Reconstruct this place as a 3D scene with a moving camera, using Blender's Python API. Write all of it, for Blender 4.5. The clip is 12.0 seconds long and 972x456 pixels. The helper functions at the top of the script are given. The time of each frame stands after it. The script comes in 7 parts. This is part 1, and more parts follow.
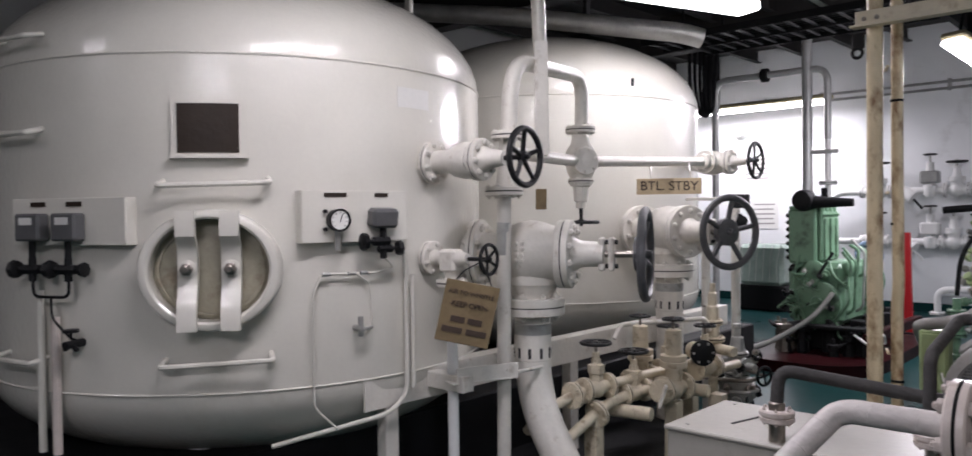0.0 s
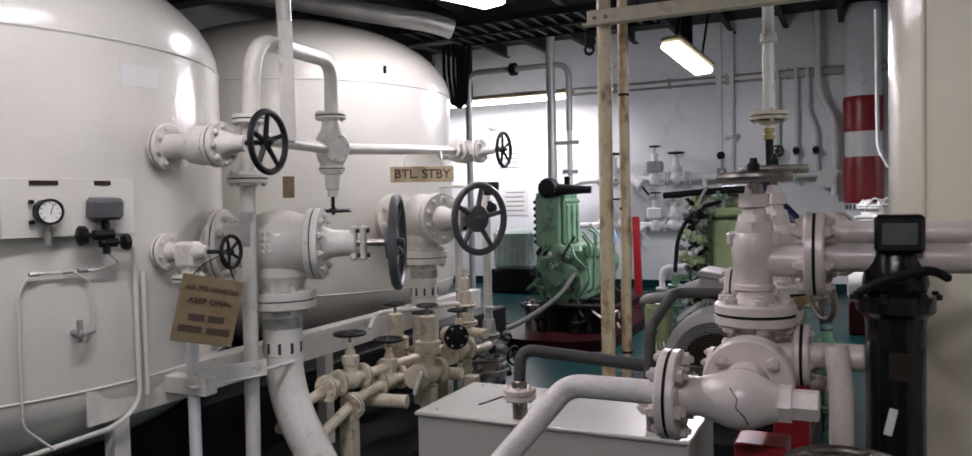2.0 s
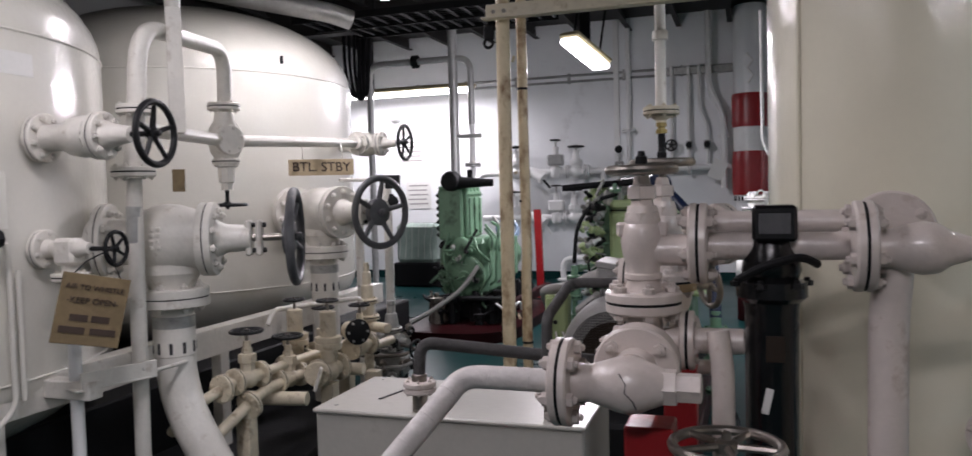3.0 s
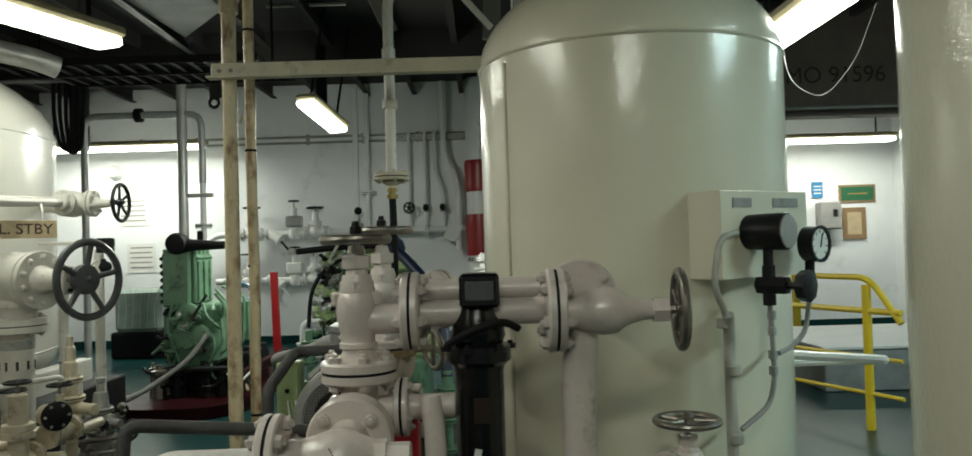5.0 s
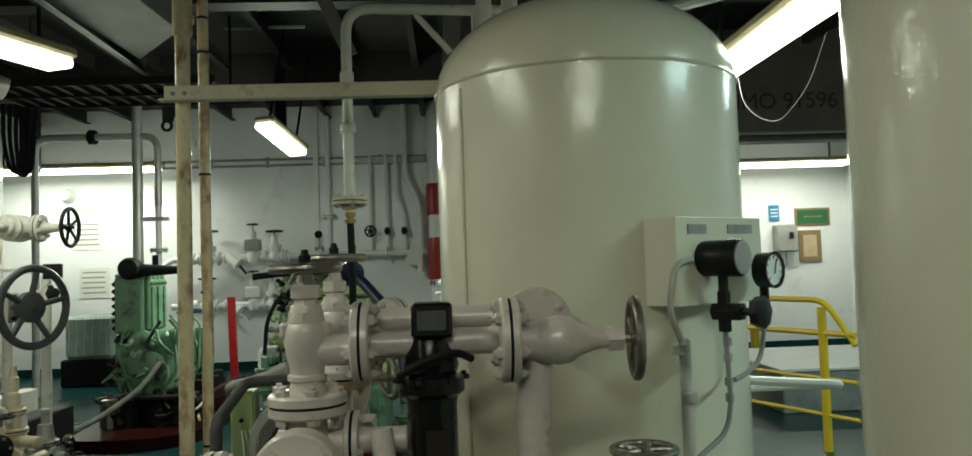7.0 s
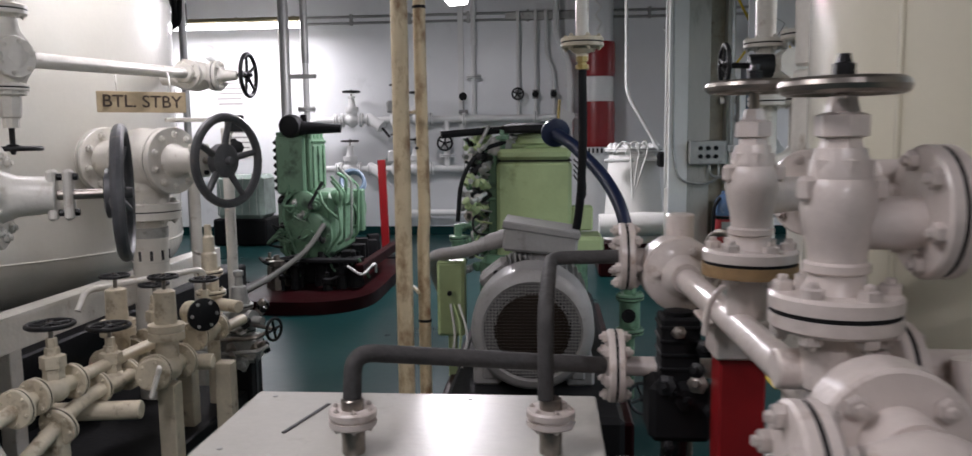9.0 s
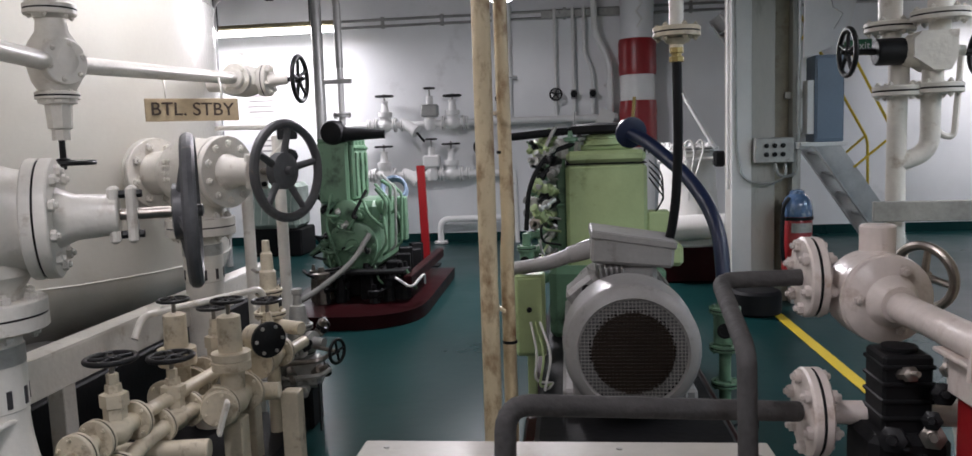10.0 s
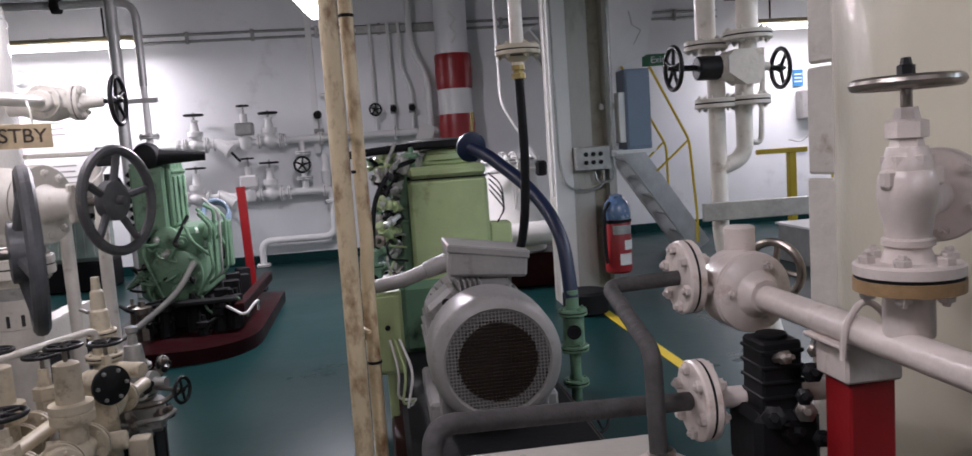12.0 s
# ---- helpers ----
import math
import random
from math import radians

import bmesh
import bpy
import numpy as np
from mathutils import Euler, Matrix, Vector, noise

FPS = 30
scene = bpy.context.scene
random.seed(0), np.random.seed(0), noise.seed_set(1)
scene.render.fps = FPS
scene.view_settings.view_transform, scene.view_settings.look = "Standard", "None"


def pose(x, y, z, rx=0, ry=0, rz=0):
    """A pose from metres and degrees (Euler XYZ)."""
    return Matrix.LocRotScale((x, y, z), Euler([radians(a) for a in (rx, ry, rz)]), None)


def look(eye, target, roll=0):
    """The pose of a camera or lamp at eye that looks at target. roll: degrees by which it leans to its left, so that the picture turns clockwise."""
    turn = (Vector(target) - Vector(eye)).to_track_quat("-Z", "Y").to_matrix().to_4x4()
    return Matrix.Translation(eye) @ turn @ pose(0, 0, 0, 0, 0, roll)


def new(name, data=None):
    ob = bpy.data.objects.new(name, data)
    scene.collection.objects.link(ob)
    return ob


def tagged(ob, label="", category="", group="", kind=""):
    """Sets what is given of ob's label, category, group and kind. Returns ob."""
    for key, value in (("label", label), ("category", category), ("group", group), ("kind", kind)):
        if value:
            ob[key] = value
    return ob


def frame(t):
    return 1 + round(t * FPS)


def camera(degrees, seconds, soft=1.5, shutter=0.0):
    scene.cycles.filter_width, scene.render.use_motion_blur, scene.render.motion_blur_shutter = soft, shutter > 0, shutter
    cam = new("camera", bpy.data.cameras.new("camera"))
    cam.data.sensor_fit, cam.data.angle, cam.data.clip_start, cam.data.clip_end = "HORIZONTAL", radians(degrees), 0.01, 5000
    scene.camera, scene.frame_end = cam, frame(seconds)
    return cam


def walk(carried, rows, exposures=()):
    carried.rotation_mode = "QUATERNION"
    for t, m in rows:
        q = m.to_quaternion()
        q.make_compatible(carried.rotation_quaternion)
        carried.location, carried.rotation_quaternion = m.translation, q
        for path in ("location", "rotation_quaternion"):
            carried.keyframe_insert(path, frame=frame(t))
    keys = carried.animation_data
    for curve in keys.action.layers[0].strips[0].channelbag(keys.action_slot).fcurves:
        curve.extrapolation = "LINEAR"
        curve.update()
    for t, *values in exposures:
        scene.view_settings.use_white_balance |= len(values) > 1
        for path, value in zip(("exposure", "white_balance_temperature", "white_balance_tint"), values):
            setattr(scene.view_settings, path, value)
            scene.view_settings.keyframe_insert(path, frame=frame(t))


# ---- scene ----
cam = camera(63.7, 12.0, shutter=0.3)
PATH = [
    (0, (0.121, 0.592, 1.354), (-1.234, 2.063, 1.319), -0.7),
    (0.5, (0.118, 0.612, 1.353), (-1.107, 2.192, 1.313), -0.9),
    (1, (0.107, 0.637, 1.349), (-1.026, 2.284, 1.302), -1.1),
    (1.5, (0.118, 0.661, 1.346), (-0.835, 2.419, 1.284), -1.1),
    (2, (0.128, 0.673, 1.345), (-0.73, 2.478, 1.273), -1.3),
    (2.5, (0.137, 0.67, 1.345), (-0.644, 2.51, 1.261), -1.5),
    (3, (0.146, 0.679, 1.343), (-0.487, 2.574, 1.248), -1.5),
    (3.5, (0.156, 0.69, 1.342), (-0.313, 2.632, 1.24), -1.6),
    (3.7, (0.157, 0.687, 1.34), (-0.252, 2.642, 1.239), -1.5),
    (5.3, (0.217, 0.673, 1.372), (0.271, 2.672, 1.437), -1.9),
    (5.5, (0.223, 0.666, 1.38), (0.289, 2.664, 1.453), -2.0),
    (6, (0.246, 0.662, 1.389), (0.339, 2.658, 1.482), -2.3),
    (6.5, (0.246, 0.675, 1.395), (0.369, 2.668, 1.511), -2.4),
    (6.7, (0.239, 0.671, 1.39), (0.364, 2.664, 1.51), -2.2),
    (8.3, (-0.017, 1.165, 1.290), (-0.139, 3.151, 1.082), -0.1),
    (8.5, (-0.142, 1.218, 1.304), (-0.282, 3.201, 1.084), 0.1),
    (9, (-0.398, 1.317, 1.321), (-0.564, 3.297, 1.094), -0.7),
    (9.5, (-0.576, 1.459, 1.322), (-0.775, 3.436, 1.092), -1.4),
    (10, (-0.693, 1.595, 1.326), (-0.906, 3.571, 1.108), -2.0),
    (10.5, (-0.74, 1.58, 1.353), (-0.798, 3.569, 1.155), -4.0),
    (11, (-0.806, 1.575, 1.355), (-0.755, 3.566, 1.168), -4.0),
    (11.5, (-0.841, 1.587, 1.355), (-0.689, 3.571, 1.158), -3.9),
    (12, (-0.862, 1.581, 1.35), (-0.601, 3.553, 1.141), -3.9),
]
EXPOSURES = [(0, -0.47, 6320, 17), (1, -0.57, 6330, 17), (3.7, -0.6, 6420, 17), (5.3, -0.87, 7150, -15), (6.7, -0.92, 7350, -20), (8.3, -0.70, 6500, 16), (9.5, -0.57, 6380, 13), (12, -0.47, 6330, 20)]
walk(cam, [(t, look(eye, target, roll)) for t, eye, target, roll in PATH], EXPOSURES)

# ---- light ----
world = bpy.data.worlds.new("world")
scene.world = world
world.use_nodes = True
world.node_tree.nodes["Background"].inputs[0].default_value = (0.5, 0.55, 0.6, 1)
world.node_tree.nodes["Background"].inputs[1].default_value = 0.008


def area_lamp(name, eye, target, sx, sy, watts, colour=(1.0, 0.965, 1.0)):
    data = bpy.data.lights.new(name, "AREA")
    data.shape, data.size, data.size_y, data.energy, data.color = "RECTANGLE", sx, sy, watts, colour
    ob = new(name, data)
    ob.matrix_world = look(eye, target)
    return ob


# ---- materials ----
def material(name, colour, rough=0.45, metal=0.0, var=0.12, scale=3.0, grain=0.05, gscale=60.0, bump=0.1, bscale=40.0,
             stain=None, stain_amount=0.0, stain_scale=2.5, coat=0.0, stretch=(1, 1, 1), spec=0.5, ripple=0.0, rscale=30.0):
    m = bpy.data.materials.new(name)
    m.use_nodes = True
    nt = m.node_tree
    bsdf = nt.nodes["Principled BSDF"]
    link = nt.links.new

    def node(kind, **kw):
        n = nt.nodes.new(kind)
        for k, v in kw.items():
            n.inputs[k].default_value = v
        return n

    tc = nt.nodes.new("ShaderNodeTexCoord")
    mp = node("ShaderNodeMapping")
    mp.inputs["Scale"].default_value = stretch
    link(tc.outputs["Object"], mp.inputs["Vector"])
    big = node("ShaderNodeTexNoise", Scale=scale, Detail=4.0, Roughness=0.6)
    fine = node("ShaderNodeTexNoise", Scale=gscale, Detail=3.0, Roughness=0.6)
    rel = node("ShaderNodeTexNoise", Scale=bscale, Detail=2.0, Roughness=0.5)
    for n in (big, fine, rel):
        link(mp.outputs["Vector"], n.inputs["Vector"])
    hsv = node("ShaderNodeHueSaturation")
    hsv.inputs["Color"].default_value = (*colour, 1)
    a = nt.nodes.new("ShaderNodeMapRange")
    a.inputs["To Min"].default_value, a.inputs["To Max"].default_value = 1 - var - grain, 1 + var * 0.6
    mix = nt.nodes.new("ShaderNodeMath")
    mix.operation = "MULTIPLY_ADD"
    mix.inputs[1].default_value = grain / max(var + grain, 1e-4)
    link(fine.outputs["Fac"], mix.inputs[0])
    link(big.outputs["Fac"], mix.inputs[2])
    a.inputs["From Min"].default_value, a.inputs["From Max"].default_value = 0.3, 0.95
    link(mix.outputs[0], a.inputs["Value"])
    link(a.outputs["Result"], hsv.inputs["Value"])
    out = hsv.outputs["Color"]
    if stain:
        sn = node("ShaderNodeTexNoise", Scale=stain_scale, Detail=6.0, Roughness=0.65)
        link(mp.outputs["Vector"], sn.inputs["Vector"])
        ramp = nt.nodes.new("ShaderNodeMapRange")
        ramp.inputs["From Min"].default_value = 0.68 - 0.3 * stain_amount
        ramp.inputs["From Max"].default_value = 0.8 - 0.2 * stain_amount
        ramp.inputs["To Max"].default_value = min(1.0, 0.35 + stain_amount)
        link(sn.outputs["Fac"], ramp.inputs["Value"])
        blend = nt.nodes.new("ShaderNodeMix")
        blend.data_type = "RGBA"
        blend.inputs["B"].default_value = (*stain, 1)
        link(ramp.outputs["Result"], blend.inputs["Factor"])
        link(out, blend.inputs["A"])
        out = blend.outputs["Result"]
    link(out, bsdf.inputs["Base Color"])
    rr = nt.nodes.new("ShaderNodeMapRange")
    rr.inputs["To Min"].default_value, rr.inputs["To Max"].default_value = max(0.03, rough - 0.1), min(1, rough + 0.12)
    link(big.outputs["Fac"], rr.inputs["Value"])
    link(rr.outputs["Result"], bsdf.inputs["Roughness"])
    bsdf.inputs["Metallic"].default_value = metal
    bsdf.inputs["Specular IOR Level"].default_value = spec
    bsdf.inputs["Coat Weight"].default_value = coat
    bsdf.inputs["Coat Roughness"].default_value = 0.06 if ripple else 0.12
    bp = node("ShaderNodeBump", Strength=bump, Distance=0.004)
    link(rel.outputs["Fac"], bp.inputs["Height"])
    link(bp.outputs["Normal"], bsdf.inputs["Normal"])
    if ripple:
        peel = node("ShaderNodeTexNoise", Scale=rscale, Detail=2.0, Roughness=0.5)
        link(tc.outputs["Object"], peel.inputs["Vector"])
        rp = node("ShaderNodeBump", Strength=ripple, Distance=0.004)
        link(peel.outputs["Fac"], rp.inputs["Height"])
        link(rp.outputs["Normal"], bsdf.inputs["Coat Normal"])
    return m


def glow(name, colour, strength):
    m = bpy.data.materials.new(name)
    m.use_nodes = True
    b = m.node_tree.nodes["Principled BSDF"]
    b.inputs["Base Color"].default_value = (*colour, 1)
    b.inputs["Emission Color"].default_value = (*colour, 1)
    b.inputs["Emission Strength"].default_value = strength
    return m


TANK = material("tank_enamel", (0.73, 0.705, 0.635), 0.42, var=0.13, scale=1.1, grain=0.03, bump=0.07, bscale=36, ripple=0.75, rscale=42, coat=0.9,
                stain=(0.50, 0.455, 0.36), stain_amount=0.26, stain_scale=0.9)
TANK_B = material("receiver_enamel", (0.69, 0.65, 0.515), 0.42, var=0.12, scale=1.3, grain=0.02, bump=0.05, bscale=90, ripple=0.32, rscale=80, coat=0.9,
                  stain=(0.46, 0.42, 0.32), stain_amount=0.22, stain_scale=1.2)
CREAM = material("cream_paint", (0.70, 0.67, 0.61), 0.33, var=0.16, scale=5, grain=0.06, bump=0.5, bscale=42,
                 stain=(0.27, 0.19, 0.12), stain_amount=0.3, stain_scale=13)
CREAM_DIRTY = material("worn_cream_paint", (0.61, 0.54, 0.41), 0.42, var=0.2, scale=8, grain=0.1, bump=0.35, bscale=60,
                       stain=(0.12, 0.07, 0.035), stain_amount=0.46, stain_scale=15)
WHITE = material("white_paint", (0.78, 0.775, 0.76), 0.38, var=0.09, scale=3, grain=0.04, bump=0.15, bscale=45,
                 stain=(0.42, 0.36, 0.27), stain_amount=0.05, stain_scale=5)
WALL = material("wall_paint", (0.83, 0.84, 0.85), 0.34, var=0.10, scale=0.9, grain=0.03, bump=0.12, bscale=9,
                stain=(0.44, 0.43, 0.42), stain_amount=0.2, stain_scale=1.1)
# darker grey than WALL, used on the south and west bulkheads
WALL_DIM = material("darker_bulkhead_grey", (0.30, 0.30, 0.29), 0.45, var=0.2, scale=0.9, grain=0.05, bump=0.12, bscale=9,
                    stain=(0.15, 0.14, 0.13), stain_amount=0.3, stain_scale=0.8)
DECKHEAD = material("deckhead_paint", (0.034, 0.032, 0.031), 0.6, var=0.3, scale=1.5, grain=0.1, bump=0.3, bscale=20,
                    stain=(0.05, 0.045, 0.04), stain_amount=0.3, stain_scale=1.2, spec=0.2)
DARK = material("near_black_paint", (0.012, 0.012, 0.013), 0.55, var=0.3, grain=0.1, bump=0.3, spec=0.12)
PINK = material("pinkish_paint", (0.65, 0.575, 0.53), 0.31, var=0.15, scale=7, grain=0.06, bump=0.5, bscale=50,
                stain=(0.27, 0.17, 0.11), stain_amount=0.3, stain_scale=14, coat=0.2)
POST = material("stained_post_paint", (0.66, 0.55, 0.36), 0.40, var=0.2, scale=5, grain=0.08, bump=0.35, bscale=40,
                stain=(0.22, 0.12, 0.055), stain_amount=0.64, stain_scale=12, stretch=(1, 1, 0.55))
BLACK = material("black_iron", (0.012, 0.012, 0.013), 0.4, var=0.3, scale=10, grain=0.2, bump=0.3, bscale=70,
                 stain=(0.20, 0.17, 0.13), stain_amount=0.08, stain_scale=14, spec=0.22)
WHEEL = material("worn_wheel_paint", (0.085, 0.085, 0.09), 0.42, var=0.3, scale=12, grain=0.2, bump=0.3, bscale=60,
                 stain=(0.22, 0.18, 0.14), stain_amount=0.18, stain_scale=16, spec=0.4)
BARE = material("oily_steel", (0.30, 0.27, 0.24), 0.32, 0.85, var=0.3, scale=14, grain=0.2, bump=0.25)
SILVER = material("grey_silver_paint", (0.40, 0.40, 0.38), 0.38, 0.4, var=0.25, scale=12, grain=0.15, bump=0.4,
                  stain=(0.09, 0.08, 0.07), stain_amount=0.3, stain_scale=14)
LAG = material("lagging_cloth", (0.60, 0.565, 0.54), 0.5, var=0.2, scale=8, grain=0.15, bump=0.7, bscale=50,
               stain=(0.14, 0.12, 0.10), stain_amount=0.2, stain_scale=6)
LAG_DARK = material("sooty_lagging", (0.07, 0.067, 0.066), 0.72, var=0.3, scale=9, grain=0.2, bump=0.8, bscale=60, spec=0.2)
GREEN = material("machine_green", (0.135, 0.245, 0.155), 0.36, var=0.15, scale=5, grain=0.06, bump=0.25, bscale=40,
                 stain=(0.02, 0.035, 0.022), stain_amount=0.58, stain_scale=6, spec=0.38)
LIME = material("yellowish_green_paint", (0.41, 0.51, 0.26), 0.38, var=0.12, scale=5, grain=0.05, bump=0.2, bscale=40,
                stain=(0.12, 0.12, 0.05), stain_amount=0.3, stain_scale=6)
MOTOR = material("motor_grey", (0.30, 0.29, 0.28), 0.42, var=0.15, scale=6, grain=0.08, bump=0.25, bscale=50,
                 stain=(0.10, 0.09, 0.08), stain_amount=0.36, stain_scale=9)
RED = material("red_paint", (0.30, 0.012, 0.015), 0.36, var=0.2, scale=5, grain=0.08, bump=0.3, bscale=30)
OXIDE = material("red_oxide_paint", (0.020, 0.0025, 0.0035), 0.34, var=0.3, scale=4, grain=0.1, bump=0.2, bscale=30,
                 stain=(0.02, 0.015, 0.015), stain_amount=0.3, stain_scale=4, spec=0.12)
YELLOW = material("yellow_paint", (0.68, 0.49, 0.03), 0.4, var=0.15, grain=0.06, bump=0.2)
FLOOR = material("deck_green", (0.006, 0.036, 0.036), 0.30, var=0.22, scale=1.1, grain=0.06, gscale=40, bump=0.15, bscale=12,
                 stain=(0.015, 0.05, 0.045), stain_amount=0.22, stain_scale=1.6, spec=0.15)
BLUE = material("blue_hose", (0.010, 0.018, 0.052), 0.4, var=0.2, bump=0.2)
CABINET = material("blue_grey_enamel", (0.16, 0.22, 0.30), 0.4, var=0.1, bump=0.15)
STEEL = material("galvanised_steel", (0.42, 0.42, 0.41), 0.4, 0.6, var=0.25, scale=6, grain=0.12, bump=0.2,
                 stain=(0.20, 0.19, 0.17), stain_amount=0.2)
COLUMN = material("column_paint", (0.45, 0.44, 0.40), 0.38, var=0.2, scale=2.5, grain=0.06, bump=0.2,
                  stain=(0.17, 0.15, 0.11), stain_amount=0.5, stain_scale=4, stretch=(1, 1, 0.3))
WOOD = material("plywood_board", (0.27, 0.17, 0.085), 0.6, var=0.2, scale=6, grain=0.12, bump=0.2, stretch=(1, 1, 6))
GREY_WHITE = material("dulled_white_enamel", (0.42, 0.402, 0.36), 0.36, var=0.14, scale=3, grain=0.06, bump=0.15,
                      stain=(0.24, 0.21, 0.17), stain_amount=0.2, stain_scale=6)
# steel grey with the shade under the deckhead mixed into its colour
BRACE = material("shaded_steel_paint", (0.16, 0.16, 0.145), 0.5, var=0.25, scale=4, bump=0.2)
SWITCH_GREY = material("dark_grey_casting", (0.11, 0.11, 0.112), 0.4, var=0.2, scale=10, bump=0.25)
OLD_CREAM = material("yellowed_rusty_cream", (0.42, 0.39, 0.30), 0.5, var=0.25, scale=6, grain=0.1, bump=0.4,
                     stain=(0.16, 0.11, 0.07), stain_amount=0.5, stain_scale=6)
WRAP = material("clear_wrap_over_green", (0.40, 0.50, 0.44), 0.16, var=0.3, scale=7, grain=0.05, bump=1.0, bscale=14)
GIRDER = material("brown_girder_paint", (0.187, 0.1445, 0.1275), 0.55, var=0.3, scale=3, grain=0.1, bump=0.2)
GLOSS_BLACK = material("chipped_black_enamel", (0.008, 0.008, 0.009), 0.22, var=0.3, scale=8, grain=0.1, bump=0.35, bscale=35,
                       stain=(0.42, 0.40, 0.35), stain_amount=0.02, stain_scale=9)
BEAM = material("stained_beam_paint", (0.62, 0.55, 0.40), 0.42, var=0.2, scale=4, grain=0.08, bump=0.3, bscale=40,
                stain=(0.25, 0.16, 0.08), stain_amount=0.4, stain_scale=9)
YELLOWED = material("yellowed_lamp_housing", (0.42, 0.36, 0.22), 0.5, var=0.2, scale=4, bump=0.2)
BOARD = material("dirty_sign_board", (0.20, 0.145, 0.075), 0.6, var=0.25, scale=9, grain=0.15, bump=0.2,
                 stain=(0.09, 0.065, 0.04), stain_amount=0.35, stain_scale=14)
BOARD_PALE = material("pale_sign_board", (0.52, 0.41, 0.26), 0.6, var=0.2, scale=9, grain=0.12, bump=0.2,
                      stain=(0.24, 0.17, 0.10), stain_amount=0.3, stain_scale=18)
STENCIL = material("brown_stencil_paint", (0.055, 0.035, 0.025), 0.6, var=0.2, bump=0.0)
SIGN_RED = material("dull_red_lettering", (0.42, 0.045, 0.035), 0.5, var=0.2, bump=0.05)
# the pale specks are highlights of the clear plastic, painted into its colour
CLEAR_BLUE = material("bluish_plastic", (0.10, 0.17, 0.30), 0.12, var=0.3, scale=20, bump=0.9, bscale=26, coat=0.5,
                      stain=(0.55, 0.60, 0.66), stain_amount=0.35, stain_scale=16)
GALV = material("pale_galvanised", (0.55, 0.55, 0.54), 0.36, 0.35, var=0.2, scale=5, grain=0.1, bump=0.2)
BRASS = material("dull_brass", (0.36, 0.27, 0.10), 0.4, 0.7, var=0.25, bump=0.2)
RUST = material("rust_streaked_paint", (0.33, 0.21, 0.10), 0.6, var=0.3, scale=20, grain=0.15, bump=0.4, bscale=70,
                stain=(0.55, 0.46, 0.38), stain_amount=0.3, stain_scale=22)
INK = material("dark_ink", (0.03, 0.028, 0.03), 0.6, var=0.1, bump=0.0)
PAPER = material("paper_sheet", (0.72, 0.71, 0.68), 0.55, var=0.06, bump=0.05)
DIAL = material("dial_white", (0.78, 0.78, 0.74), 0.3, var=0.03, bump=0.0)
BROWN = material("brown_plate", (0.030, 0.020, 0.014), 0.4, var=0.3, scale=8, bump=0.3, spec=0.3)
RUBBER = material("black_rubber", (0.009, 0.009, 0.010), 0.6, var=0.2, bump=0.2, spec=0.18)
SIGN_GREEN = material("sign_green", (0.02, 0.12, 0.05), 0.5, var=0.08, bump=0.05)
SIGN_BLUE = material("sign_blue", (0.03, 0.20, 0.42), 0.5, var=0.08, bump=0.05)
TUBE = glow("lit_tube", (1.0, 0.98, 0.97), 13.0)


# ---- mesh helpers ----
def V(*a):
    return Vector(a)


def frame_of(ax):
    ax = Vector(ax).normalized()
    up = Vector((0, 0, 1)) if abs(ax.z) < 0.9 else Vector((1, 0, 0))
    u = up.cross(ax).normalized()
    return ax, u, ax.cross(u)


def lathe(bm, o, ax, prof, seg=24, cap=True):
    """A closed surface of revolution: prof is a list of (distance along ax, radius)."""
    ax, u, v = frame_of(ax)
    o = Vector(o)
    rings = []
    for h, r in prof:
        if r < 1e-5:
            rings.append([bm.verts.new(o + ax * h)])
        else:
            rings.append([bm.verts.new(o + ax * h + (u * math.cos(k) + v * math.sin(k)) * r)
                          for k in (2 * math.pi * i / seg for i in range(seg))])
    for a, b in zip(rings, rings[1:]):
        for i in range(seg):
            j = (i + 1) % seg
            if len(a) > 1 and len(b) > 1:
                bm.faces.new((a[i], a[j], b[j], b[i]))
            elif len(b) > 1:
                bm.faces.new((a[0], b[j], b[i]))
            elif len(a) > 1:
                bm.faces.new((a[i], a[j], b[0]))
    for ring, flip in ((rings[0], True), (rings[-1], False)):
        if cap and len(ring) > 1:
            bm.faces.new(ring[::-1] if flip else ring)
    return bm


def rod(bm, a, b, r, r2=None, seg=16, cham=0.0):
    a, b = Vector(a), Vector(b)
    n = (b - a).length
    r2 = r if r2 is None else r2
    c = cham or min(r, r2, n) * 0.12
    return lathe(bm, a, b - a, [(0, r - c), (c, r), (n - c, r2), (n, r2 - c)], seg)


